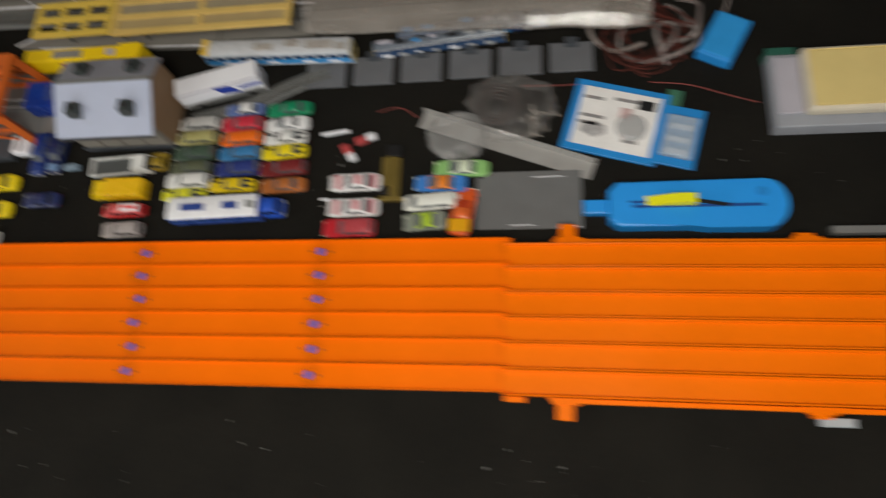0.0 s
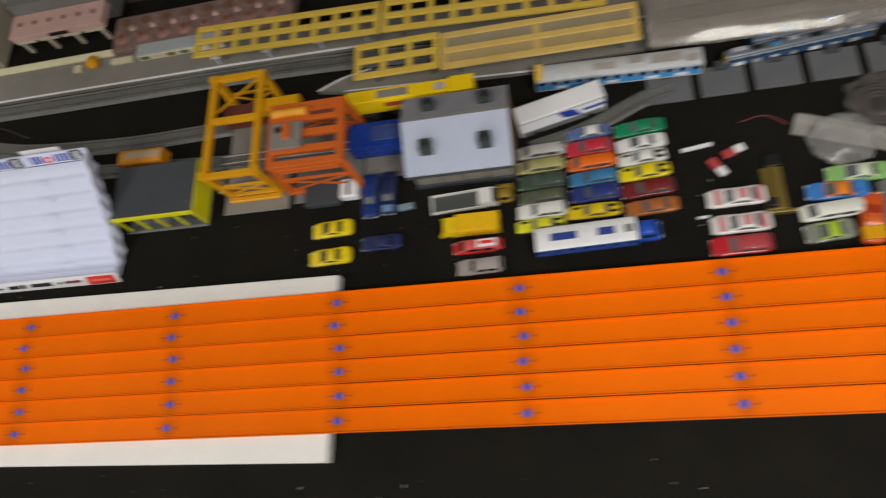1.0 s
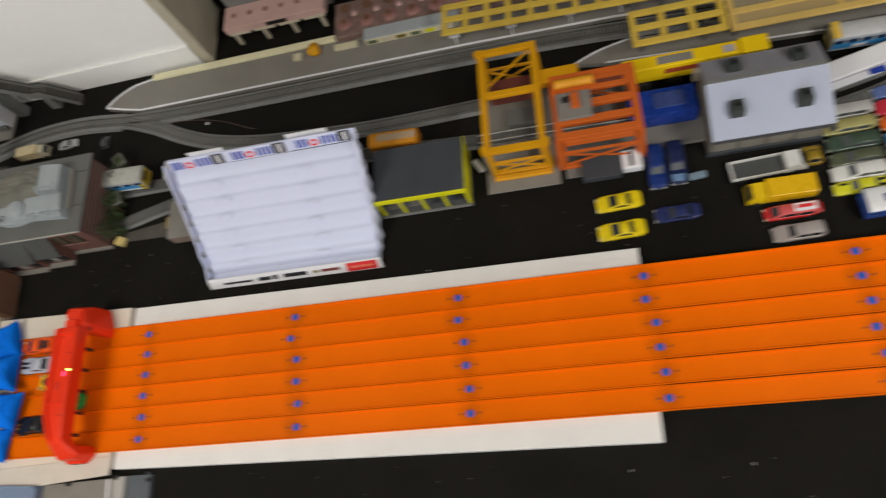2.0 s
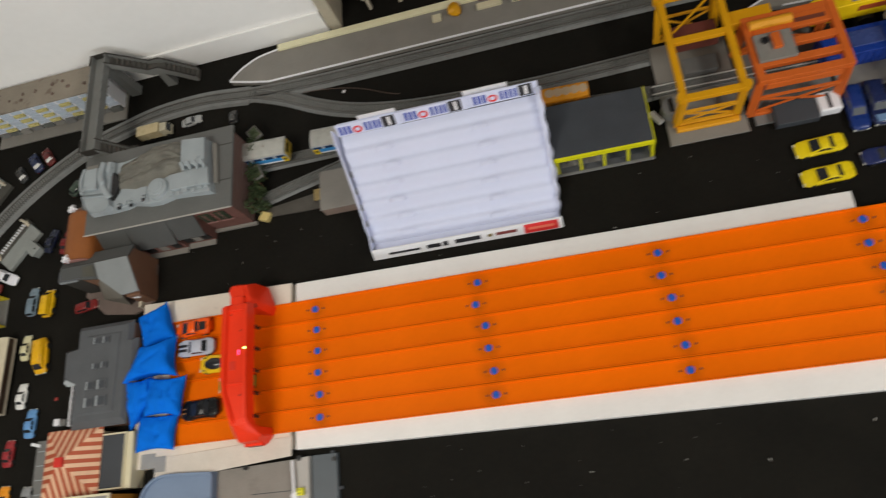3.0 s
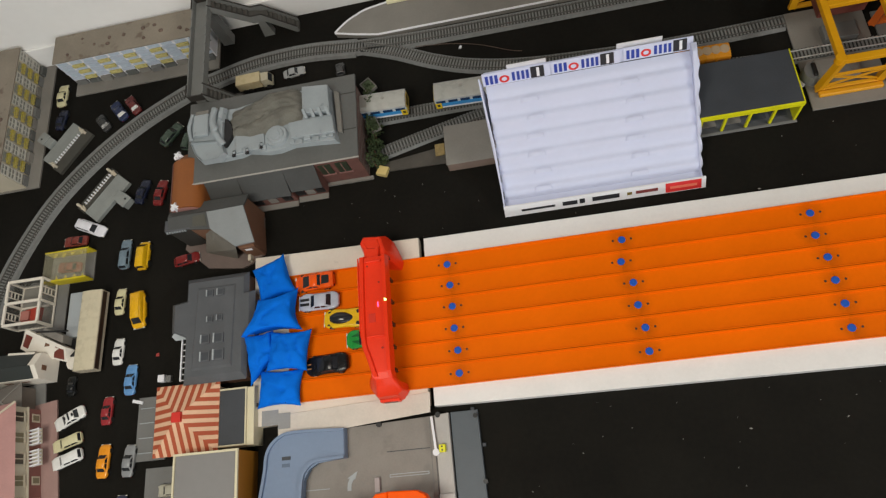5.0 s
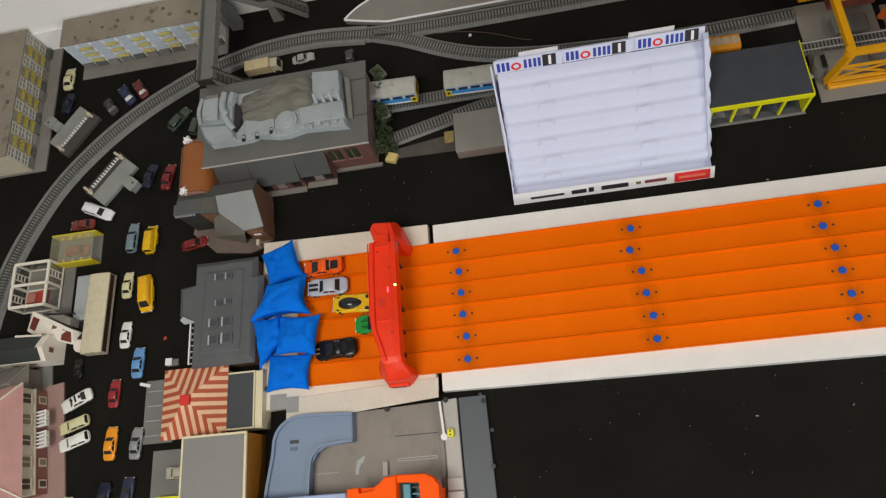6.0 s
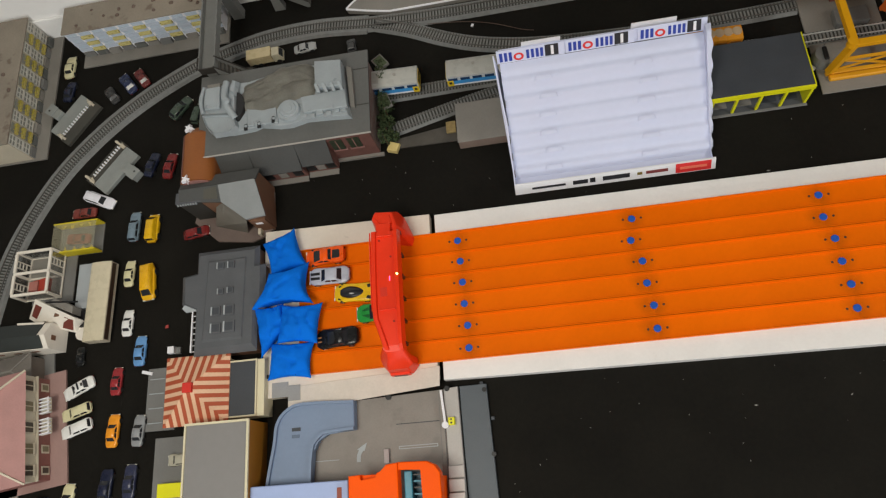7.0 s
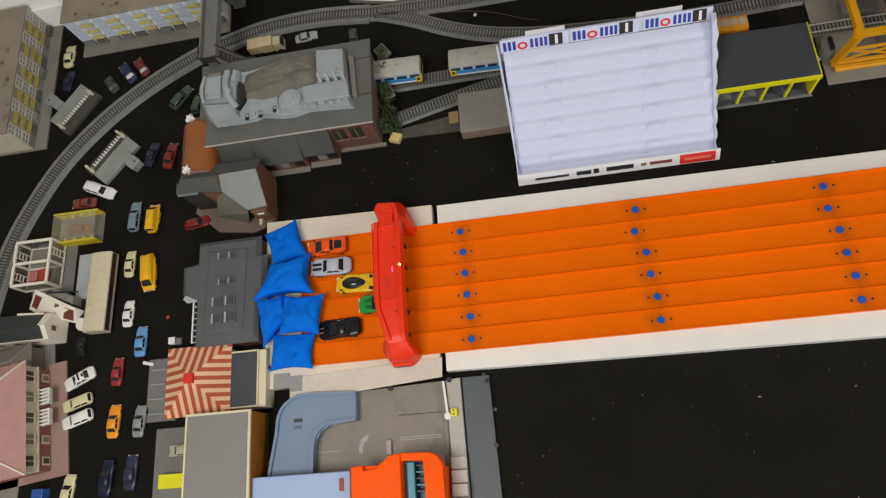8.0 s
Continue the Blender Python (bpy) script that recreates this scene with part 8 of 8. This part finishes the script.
tagged(part("white_rod", beam(BM(), (-0.402, 0.333, 0.003), (-0.352, 0.340, 0.003), 0.006, 0.005), WHITEP), "short white plastic rod on the felt", "rod")
tagged(part("white_rod", beam(BM(), (-0.392, 0.206, 0.002), (-0.375, 0.207, 0.002), 0.004, 0.004), WHITEP), "tiny white plastic rod on the felt", "rod")
for x, y, rz, lab in ((-0.318, 0.322, 20, "red and white toy figure base on the felt"), (-0.348, 0.294, -60, "red and white plastic scrap on the felt")):
    tt = thing("plastic_scrap", lab, "plastic scrap", x, y, 0, rz)
    part("red_half", box(BM(), -0.020, 0.0, -0.008, 0.007, 0.0, 0.008, 0.002), mat("scrap_red", (0.45, 0.06, 0.06), 0.5) if rz > 0 else bpy.data.materials["scrap_red"], tt)
    part("white_half", box(BM(), 0.0005, 0.018, -0.006, 0.008, 0.0, 0.007, 0.002), WHITEP, tt)

# ---- things at the launching end ----
tagged(part("grey_sheet", box(BM(), -0.117, 0.059, 0.146, 0.250, 0.0, 0.003, 0.001), mat("flat_grey_card", (0.13, 0.13, 0.13), 0.7)), "flat grey card sheet lying on the felt", "card sheet")
for x, y, l in ((-0.02, 0.238, 0.05), (-0.06, 0.152, 0.04), (0.02, 0.148, 0.035)):
    tagged(part("white_thread", beam(BM(), (x, y, 0.0038), (x + l, y + 0.001, 0.0038), 0.0012, 0.0008), WHITEP), "short white thread on the grey card", "thread")
ms = thing("metal_strip", "long pale aluminium angle strip on the felt", "metal strip", -0.070, 0.303, 0, -20.5)
part("flange", box(BM(), -0.158, 0.158, -0.017, 0.017, 0.0, 0.002), mat("aluminium", (0.37, 0.36, 0.345), 0.45, metal=0.3), ms)
part("web", box(BM(), -0.158, 0.158, 0.013, 0.017, 0.0022, 0.014), bpy.data.materials["aluminium"], ms)
sup = None
for k in range(6):
    x, y = -0.405 + 0.0905 * k, 0.461 + 0.0015 * k
    if sup is None:
        sup = thing("track_support", "grey plastic track support plate on the felt", "track support", x, y, 0, group="row of grey track supports")
        part("plate", box(BM(), -0.039, 0.037, -0.029, 0.029, 0.0, 0.006, 0.001), SUPGREY, sup)
        part("clip", box(BM(), -0.012, 0.010, 0.018, 0.034, 0.0062, 0.016, 0.001), DGREY, sup)
    else:
        copy_thing(sup, pose(x, y, 0))
# clear bag with wheels of wire beside it
bm = BM()
rnd = random.Random(4)
bmesh.ops.create_icosphere(bm, subdivisions=4, radius=1.0)
for v in bm.verts:
    d = 1 + 0.24 * noise.noise(v.co * 1.7) + 0.16 * abs(noise.noise(v.co * 4.2)) + 0.07 * noise.noise(v.co * 9)
    v.co = Vector((v.co.x * 0.050 * d, v.co.y * 0.042 * d, max(-0.0, v.co.z * 0.016 * d + 0.010)))
ob = part("clear_bag", bm, mat("bag_film", (0.55, 0.54, 0.53), 0.16, alpha=0.30, bump=0.25, scale=30, spec=0.9), smooth=True, loc=(-0.150, 0.318, 0.0))
tagged(ob, "crumpled clear plastic bag lying on the felt", "plastic bag")
bm = BM()
bmesh.ops.create_icosphere(bm, subdivisions=4, radius=1.0)
for v in bm.verts:
    d = 1 + 0.30 * noise.noise(v.co * 1.9 + Vector((3, 1, 0))) + 0.20 * abs(noise.noise(v.co * 4.6)) + 0.08 * noise.noise(v.co * 10)
    v.co = Vector((v.co.x * 0.074 * d, v.co.y * 0.058 * d, max(0.0, v.co.z * 0.020 * d + 0.012)))
tagged(part("clear_bag", bm, mat("thin_bag_film", (0.45, 0.42, 0.40), 0.12, alpha=0.12, bump=0.25, scale=26, spec=1.0), smooth=True, loc=(-0.060, 0.370, 0.0)), "crumpled clear bag over a coil of wire", "plastic bag")
coil = thing("wire_coil", "dark coiled wire ring on the felt", "wire coil", -0.083, 0.376, 0)
for k, r in enumerate((0.018, 0.024, 0.031, 0.037, 0.041)):
    pts = [(r * math.cos(a) * (1 + 0.05 * math.sin(3 * a + k)), r * math.sin(a) * 0.95, 0.004 + 0.002 * k) for a in [2 * math.pi * j / 18 for j in range(19)]]
    part("turn", tube(BM(), pts, 0.0020, 6, 3), mat("grey_cable", (0.045, 0.035, 0.032), 0.5) if k == 0 else bpy.data.materials["grey_cable"], coil)
bm = BM()
for k in range(16):
    x, y = rnd.uniform(-0.04, 0.03), rnd.uniform(0.31, 0.36)
    a, l = rnd.uniform(0, 3.1), rnd.uniform(0.006, 0.02)
    beam(bm, (x, y, 0.003), (x + l * math.cos(a), y + l * math.sin(a), rnd.uniform(0.004, 0.012)), 0.003, 0.0006)
tagged(part("film_shreds", bm, CLEARP), "shreds of clear film glinting on the felt", "plastic film", kind="stuff")
tg = thing("loose_wires", "tangle of dark red and white wires", "wires", 0.16, 0.47, 0)
rnd = random.Random(9)
for k in range(9):
    pts = []
    a0 = rnd.uniform(0, 6.28)
    for j in range(8):
        a = a0 + j * rnd.uniform(0.6, 1.0)
        r = rnd.uniform(0.03, 0.085)
        pts.append((r * math.cos(a) + 0.01, 0.03 + r * math.sin(a), 0.003 + rnd.uniform(0, 0.02)))
    part("wire", tube(BM(), pts, 0.0013, 6, 6), WIRERED, tg)
for cx, cy, r0, a0, turns in ((-0.02, 0.055, 0.055, 0.6, 4.6), (0.035, 0.035, 0.062, 2.4, 5.2), (0.06, 0.060, 0.05, 4.0, 3.6), (0.01, 0.025, 0.048, 5.4, 3.0), (0.075, 0.01, 0.045, 0.9, 3.2)):
    pts = [(cx + r0 * (1 + 0.14 * math.sin(3 * a + cx * 90)) * math.cos(a), cy + r0 * (1.05 + 0.12 * math.cos(2 * a)) * math.sin(a), 0.014 + 0.012 * math.sin(2 * a + r0 * 50)) for a in [a0 + turns * q / 11 for q in range(12)]]
    part("tubing", tube(BM(), pts, 0.0040, 8, 5), mat("milky_tubing", (0.24, 0.20, 0.18), 0.3, alpha=0.75) if a0 == 0.6 else bpy.data.materials["milky_tubing"], tg, "milky plastic tubing")
part("wire", tube(BM(), [(0.02, -0.06, 0.003), (0.08, -0.07, 0.006), (0.14, -0.09, 0.003), (0.19, -0.108, 0.003)], 0.0009, 6, 8), mat("red_wire", (0.26, 0.06, 0.05), 0.5), tg)
part("wire", tube(BM(), [(-0.46, -0.095, 0.003), (-0.42, -0.088, 0.004), (-0.385, -0.110, 0.003)], 0.0008, 6, 8), bpy.data.materials["red_wire"], tg)
part("wire", tube(BM(), [(-0.20, -0.055, 0.003), (-0.12, -0.058, 0.004), (-0.07, -0.052, 0.003)], 0.0008, 6, 8), bpy.data.materials["red_wire"], tg)
bp = thing("blister_pack", "blue card blister pack with white printed insert", "blister pack", 0.118, 0.337, 0, -15.5)
part("card", box(BM(), -0.080, 0.078, -0.068, 0.068, 0.0, 0.006, 0.001), PACKBLUE, bp)
ins = part("insert", box(BM(), -0.066, 0.066, -0.056, 0.056, 0.0062, 0.0075), mat("white_insert", (0.80, 0.78, 0.76), 0.25), bp)
for x, y, w in ((-0.045, 0.035, 0.016), (-0.04, 0.0, 0.02), (-0.045, -0.014, 0.016), (0.01, 0.04, 0.02), (0.03, -0.035, 0.012)):
    part("print_bar", box(BM(), x - w, x + w, y - 0.003, y + 0.003, 0.0076, 0.0081), mat("grey_print", (0.25, 0.24, 0.24), 0.5) if w == 0.016 and y > 0 else bpy.data.materials["grey_print"], ins)
part("dark_print", box(BM(), 0.030, 0.058, 0.028, 0.046, 0.0076, 0.0082), BLACK, ins)
part("pink_print", box(BM(), 0.004, 0.022, 0.006, 0.026, 0.0076, 0.0081), mat("faint_pink_print", (0.55, 0.38, 0.37), 0.5, var=0.3, scale=90), ins)
part("sketch_print", prism(BM(), [(-0.056, -0.030), (-0.030, -0.040), (-0.012, -0.028), (-0.014, -0.014), (-0.036, -0.008), (-0.054, -0.016)], 0.0076, 0.0081), mat("sketch_print", (0.38, 0.37, 0.37), 0.5, var=0.5, scale=120), ins)
part("blister", cyl(BM(), 0.028, -0.008, 0.0076, 0.026, 0.008, seg=24, r2=0.020), mat("blister_film", (0.5, 0.5, 0.5), 0.15, alpha=0.45, bump=0), ins)
bp2 = thing("blister_pack", "smaller blue blister pack with clear bubble", "blister pack", 0.219, 0.304, 0, -15)
part("card", box(BM(), -0.033, 0.033, -0.055, 0.055, 0.0, 0.005, 0.001), PACKBLUE, bp2)
bub = part("bubble", box(BM(), -0.026, 0.026, -0.042, 0.034, 0.0052, 0.016, 0.003), mat("bubble_film", (0.45, 0.55, 0.65), 0.12, alpha=0.5, bump=0.3), bp2)
for y in (-0.03, -0.008, 0.016):
    part("part_bar", box(BM(), -0.018, 0.018, y - 0.004, y + 0.004, 0.0055, 0.010), WHITEP, bub)
part("flap", box(BM(), -0.033, -0.010, 0.0553, 0.085, 0.0, 0.004), mat("green_flap", (0.05, 0.16, 0.10), 0.5), bp2)
bx = thing("blue_box", "small blue plastic battery box with wires", "box", 0.301, 0.480, 0, -28)
part("body", box(BM(), -0.030, 0.030, -0.045, 0.045, 0.0, 0.024, 0.003), PACKBLUE, bx)
part("lid", box(BM(), -0.026, 0.026, -0.041, 0.041, 0.0242, 0.0262, 0.001), mat("lid_blue", (0.03, 0.30, 0.70), 0.4), bx)
part("lead", tube(BM(), [(-0.02, 0.05, 0.012), (-0.03, 0.09, 0.02), (-0.06, 0.12, 0.01), (-0.12, 0.11, 0.005)], 0.003, 6, 8), WIREWHITE, bx)
cb = thing("storage_box", "lilac grey box with straw yellow tray inside", "box", 0.455, 0.365, 0)
part("outer_box", box(BM(), -0.092, 0.16, -0.064, 0.068, 0.0, 0.030, 0.002), mat("blue_grey_box", (0.30, 0.31, 0.34), 0.5), cb)
part("white_card", box(BM(), -0.086, -0.030, -0.042, 0.060, 0.0303, 0.0340, 0.001), LILAC, cb)
tr = part("tray_rim", box(BM(), -0.050, 0.155, -0.050, 0.064, 0.0343, 0.056, 0.006), IVORY, cb)
part("tray_floor", box(BM(), -0.042, 0.150, -0.043, 0.057, 0.0555, 0.0575, 0.003), SAND, tr)
part("green_edge", box(BM(), -0.094, -0.050, 0.0682, 0.082, 0.0, 0.030, 0.001), mat("dark_teal_card", (0.02, 0.10, 0.07), 0.6), cb)
ln = thing("launcher", "blue plastic car launcher with yellow slider", "launcher", 0.232, 0.176, 0)
o = []
for k in range(25):
    a = math.pi / 2 - math.pi * k / 24
    o.append((0.105 + 0.032 * math.cos(a), 0.040 * math.sin(a)))
o += [(0.02, -0.040), (-0.01, -0.036), (-0.118, -0.036), (-0.132, -0.024), (-0.132, 0.026), (-0.118, 0.040)]
part("shell", prism(BM(), o, 0.0, 0.026, bev=0.004), LAUNCHBLUE, ln)
part("tongue", box(BM(), -0.172, -0.1325, -0.010, 0.014, 0.0, 0.016, 0.002), LAUNCHBLUE, ln)
part("groove", box(BM(), -0.095, 0.100, -0.006, -0.001, 0.0255, 0.0268), mat("groove_blue", (0.008, 0.06, 0.25), 0.5), ln)
part("groove", box(BM(), -0.10, -0.07, 0.002, 0.006, 0.0255, 0.0268), bpy.data.materials["groove_blue"], ln)
sl = part("slider", loft(BM(), [[(-0.075, y0, 0.0262), (0.0, y0, 0.0262), (0.0, y0, 0.040), (-0.03, y0, 0.040)] for y0 in (-0.003, 0.013)]), NEON, ln, "bright yellow slider")
part("bracket", beam(BM(), (0.0, 0.004, 0.030), (0.05, -0.004, 0.0275), 0.005, 0.003), BLACK, ln)
part("ring_mark", cyl(BM(), 0.100, 0.018, 0.0258, 0.008, 0.0014, seg=18), mat("deep_launcher_blue", (0.015, 0.2, 0.55), 0.4), ln)
tagged(part("grey_clip", box(BM(), 0.375, 0.42, -0.158, -0.146, 0.012, 0.022, 0.001), LGREY), "pale grey clip at the ramp's side", "clip")
tagged(part("grey_clip", box(BM(), 0.43, 0.56, 0.128, 0.140, 0.0, 0.014, 0.001), GREY), "grey clip bar at the ramp's side", "clip")
tagged(part("lilac_block", box(BM(), 0.475, 0.53, -0.190, -0.160, 0.0, 0.03, 0.003), LILAC), "small lilac block below the ramp", "block")

# ---- things behind the platform ----
pa = thing("arcade", "pink arcade model with pillars behind the platform", "arcade", -1.735, 0.838, 0)
PALEPINK = mat("pale_pink_plastic", (0.58, 0.38, 0.35), 0.6, var=0.1)
part("gallery", box(BM(), -0.125, 0.125, -0.034, 0.030, 0.040, 0.060, 0.001), PALEPINK, pa)
for k in range(4):
    part("arch_edge", box(BM(), -0.118 + 0.062 * k, -0.066 + 0.062 * k, -0.0362, -0.0343, 0.036, 0.043, 0.0006), IVORY, pa)
part("upper_wall", box(BM(), -0.120, 0.122, 0.0305, 0.13, 0.0, 0.090), GREY, pa)
for k in range(4):
    part("pillar", box(BM(), -0.112 + 0.072 * k, -0.105 + 0.072 * k, -0.034, -0.026, 0.0, 0.0397), IVORY, pa)
for k in range(6):
    part("rosette", cyl(BM(), -0.10 + 0.04 * k, 0.0, 0.0597, 0.006, 0.003, seg=10), PINK, pa)
part("plaque", box(BM(), -0.02, 0.03, -0.0362, -0.0343, 0.046, 0.055), BLACK, pa)
orn = thing("ornate_frieze", "brown and pink ornate plastic frieze", "frieze", -1.50, 0.785, 0)
part("slab", box(BM(), -0.095, 0.35, -0.045, 0.050, 0.0, 0.028, 0.002), mat("brown_pink_plastic", (0.22, 0.145, 0.125), 0.35, var=0.45, scale=60, bump=0.7), orn)
for k in range(8):
    b = part("boss", cyl(BM(), -0.07 + 0.053 * k, -0.012, 0.0278, 0.017, 0.006, seg=18, r2=0.013), PINK, orn)
    part("boss_rim", cyl(BM(), -0.07 + 0.053 * k + 0.022, 0.012, 0.0278, 0.007, 0.006, seg=10, r2=0.004), PALEPINK, orn)
    part("boss_core", cyl(BM(), -0.07 + 0.053 * k, -0.012, 0.0336, 0.006, 0.005, seg=12), BROWN, b)
    part("boss", cyl(BM(), -0.07 + 0.053 * k, 0.030, 0.0278, 0.010, 0.005, seg=14), BROWN, orn)
bgb = thing("sign_bench", "blue-grey bench with yellow-green printed front", "bench", -1.43, 0.722, 0.0113)
part("seat", box(BM(), -0.095, 0.12, -0.006, 0.024, 0.0, 0.020, 0.001), LGREY, bgb)
fr = part("front", box(BM(), -0.093, 0.118, -0.0082, -0.0062, 0.002, 0.017), CREAM, bgb)
for k, mm in enumerate((PALEGREEN, IVORY, GOLD, PALEGREEN, NEON, IVORY)):
    part("print_bar", box(BM(), -0.088 + 0.033 * k, -0.066 + 0.033 * k, -0.0088, -0.0083, 0.005, 0.015), mm, fr)
lump = BM()
bmesh.ops.create_icosphere(lump, subdivisions=2, radius=0.016)
for v in lump.verts:
    v.co *= 1 + 0.25 * noise.noise(v.co * 90)
    v.co.z = max(v.co.z * 0.8, -0.008)
tagged(part("yellow_lump", lump, YELLOW, loc=(-1.648, 0.728, 0.0194)), "amber yellow putty lump on the platform", "putty")
tagged(part("cream_card", box(BM(), -1.70, -1.68, 0.712, 0.730, 0.0113, 0.018, 0.001), CREAM), "small cream card on the platform edge", "card")
tagged(part("cream_card", box(BM(), -1.60, -1.545, 0.716, 0.730, 0.0113, 0.019, 0.001), CREAM), "cream card strip on the platform edge", "card")
lampset = None
for x in (-1.32, -1.20, -1.08, -0.98):
    if lampset is None:
        lampset = thing("platform_lamp", "small white twin platform lamp", "platform lamp", x, 0.672, 0.0113, group="white platform lamps")
        part("pole", cyl(BM(), 0, 0, 0, 0.0015, 0.022, seg=8), WHITEP, lampset)
        for s in (-1, 1):
            part("shade", cyl(BM(), s * 0.006, 0, 0.0218, 0.004, 0.003, seg=10), WHITEP, lampset)
    else:
        copy_thing(lampset, pose(x, 0.668, 0.0113))
tagged(part("navy_crate", box(BM(), -1.86, -1.70, 0.93, 1.05, 0.0, 0.10, 0.003), mat("navy_cloth", (0.03, 0.035, 0.05), 0.8)), "dark navy crate at the back of the table", "crate")
tagged(part("brown_crate", box(BM(), -1.60, -1.10, 0.90, 1.05, 0.0, 0.06, 0.003), mat("plum_plastic", (0.06, 0.04, 0.045), 0.7)), "dark plum crate at the back of the table", "crate")

# ---- shrubs and blocks beside the station ----
def shrub(x, y, r, h, label):
    t = thing("shrub", label, "shrub", x, y, 0, group="dark green model shrubs")
    rnd = random.Random(int((x + 10) * 1000) + int(y * 1000))
    part("stem", cyl(BM(), 0, 0, 0, 0.002, h * 0.6, seg=6, r2=0.001), BROWN, t)
    bm = BM()
    for k in range(170):
        d = Vector((rnd.gauss(0, 1), rnd.gauss(0, 1), rnd.gauss(0, 1))).normalized() * (rnd.random() ** 0.4)
        p = Vector((d.x * r, d.y * r, h * 0.55 + d.z * h * 0.45))
        s = rnd.uniform(0.0015, 0.0034)
        a = Vector((rnd.uniform(-1, 1), rnd.uniform(-1, 1), rnd.uniform(-0.6, 0.6))).normalized() * s
        b = a.cross(Vector((rnd.uniform(-1, 1), rnd.uniform(-1, 1), 1))).normalized() * s * 0.7
        vs = [bm.verts.new(p + q) for q in (a, b, -a, -b)]
        bm.faces.new(vs)
    tagged(part("crown", bm, GREEN, t), kind="")
    return t


for x, y, r, h in ((-2.108, 0.425, 0.016, 0.040), (-2.110, 0.385, 0.015, 0.035), (-2.118, 0.455, 0.014, 0.036), (-2.100, 0.352, 0.012, 0.030), (-2.122, 0.520, 0.012, 0.030)):
    shrub(x, y, r, h, "dark green scatter shrub beside the station")
for k in range(9):
    shrub(-2.116 + 0.004 * math.sin(k * 2.3), 0.342 + 0.022 * k, 0.013, 0.070 - 0.012 * (k % 3), "dark green climbing shrub against the station wall")
for x, y, rz in ((-2.112, 0.424, 20), (-2.118, 0.521, 35)):
    pb = thing("planter_frame", "green planter with thin pale rim", "planter", x, y, 0.030, rz)
    part("soil", box(BM(), -0.010, 0.010, -0.014, 0.014, 0.0, 0.006, 0.001), PALEGREEN, pb)
    for x0, x1, y0, y1 in ((-0.012, 0.012, 0.0142, 0.0155), (-0.012, 0.012, -0.0155, -0.0142), (-0.012, -0.0104, -0.014, 0.014), (0.0104, 0.012, -0.014, 0.014)):
        part("rim", box(BM(), x0, x1, y0, y1, 0.0, 0.008), TAUPE2, pb)
    part("stand", box(BM(), -0.003, 0.003, -0.003, 0.003, -0.030, 0.0), GREEN, pb)
tagged(part("yellow_block", prism(BM(), [(-2.118, 0.325), (-2.098, 0.318), (-2.090, 0.335), (-2.110, 0.343)], 0.0, 0.012, bev=0.001), SAND), "small straw yellow block on the felt", "block")
tagged(part("yellow_block", box(BM(), -1.992, -1.972, 0.345, 0.370, 0.0032, 0.0092, 0.001), mat("dull_mustard_block", (0.30, 0.22, 0.09), 0.6, var=0.3, scale=90)), "small dull mustard block on the taupe plate", "block")
tagged(part("grey_plate", prism(BM(), [(-2.118, 0.330), (-1.965, 0.327), (-1.975, 0.366), (-2.10, 0.350)], 0.0, 0.003), mat("dark_taupe_plate", (0.075, 0.068, 0.058), 0.7, var=0.25, scale=40)), "dark taupe plate beside the siding", "plate")
gbx = thing("grey_crate", "taupe grey box with brown front beside the stand", "box", -1.915, 0.348, 0)
part("body", box(BM(), -0.052, 0.055, -0.040, 0.046, 0.0, 0.028, 0.001), mat("brown_pink_side", (0.22, 0.16, 0.13), 0.7), gbx)
part("lid", box(BM(), -0.053, 0.056, -0.041, 0.047, 0.0283, 0.031, 0.0008), TAUPE2, gbx)
wd = thing("tank_wagon", "rounded grey wagon with black front beneath the crane", "wagon", -1.232, 0.381, 0.0037)
part("body", box(BM(), -0.030, 0.046, -0.024, 0.024, 0.004, 0.026, 0.007), TAUPE2, wd)
part("nose", cyl(BM(), -0.030, 0.0, 0.0, 0.021, 0.022, seg=20, r2=0.019), GREY, wd)
part("front_grille", box(BM(), -0.036, -0.028, -0.014, 0.014, 0.0222, 0.0272, 0.002), BLACK, wd)
tagged(part("white_scrap", beam(BM(), (-1.300, 0.385, 0.008), (-1.284, 0.360, 0.008), 0.010, 0.006), WHITEP), "white plastic scrap beside the shed", "scrap")
tagged(part("flat_wagon", box(BM(), -1.225, -1.165, 0.445, 0.478, 0.0037, 0.020, 0.001), GREY), "grey flat wagon under the yellow crane", "wagon")
tagged(part("rust_boat", box(BM(), -1.262, -1.150, 0.3320, 0.3440, 0.0037, 0.012, 0.003), YORANGE), "amber bar lying at the crane's feet", "bar")
tagged(part("thin_wire", tube(BM(), [(-2.016, 0.622, 0.002), (-1.992, 0.620, 0.002), (-1.934, 0.611, 0.003), (-1.877, 0.596, 0.002), (-1.815, 0.568, 0.002), (-1.790, 0.556, 0.008)], 0.0008, 6, 8), mat("thin_brown_wire", (0.10, 0.065, 0.05), 0.5)), "thin brown wire on the felt", "wire")
tagged(part("white_pin", prism(BM(), [(-1.922, 0.597), (-1.917, 0.596), (-1.915, 0.601), (-1.919, 0.603)], 0.0, 0.003), WHITEP), "tiny white pin on the felt", "pin")
tagged(part("blue_kiosk", box(BM(), -2.835, -2.812, -0.345, -0.302, 0.0, 0.020, 0.001), paint((0.03, 0.10, 0.35))), "small blue kiosk beside the pink house", "kiosk")
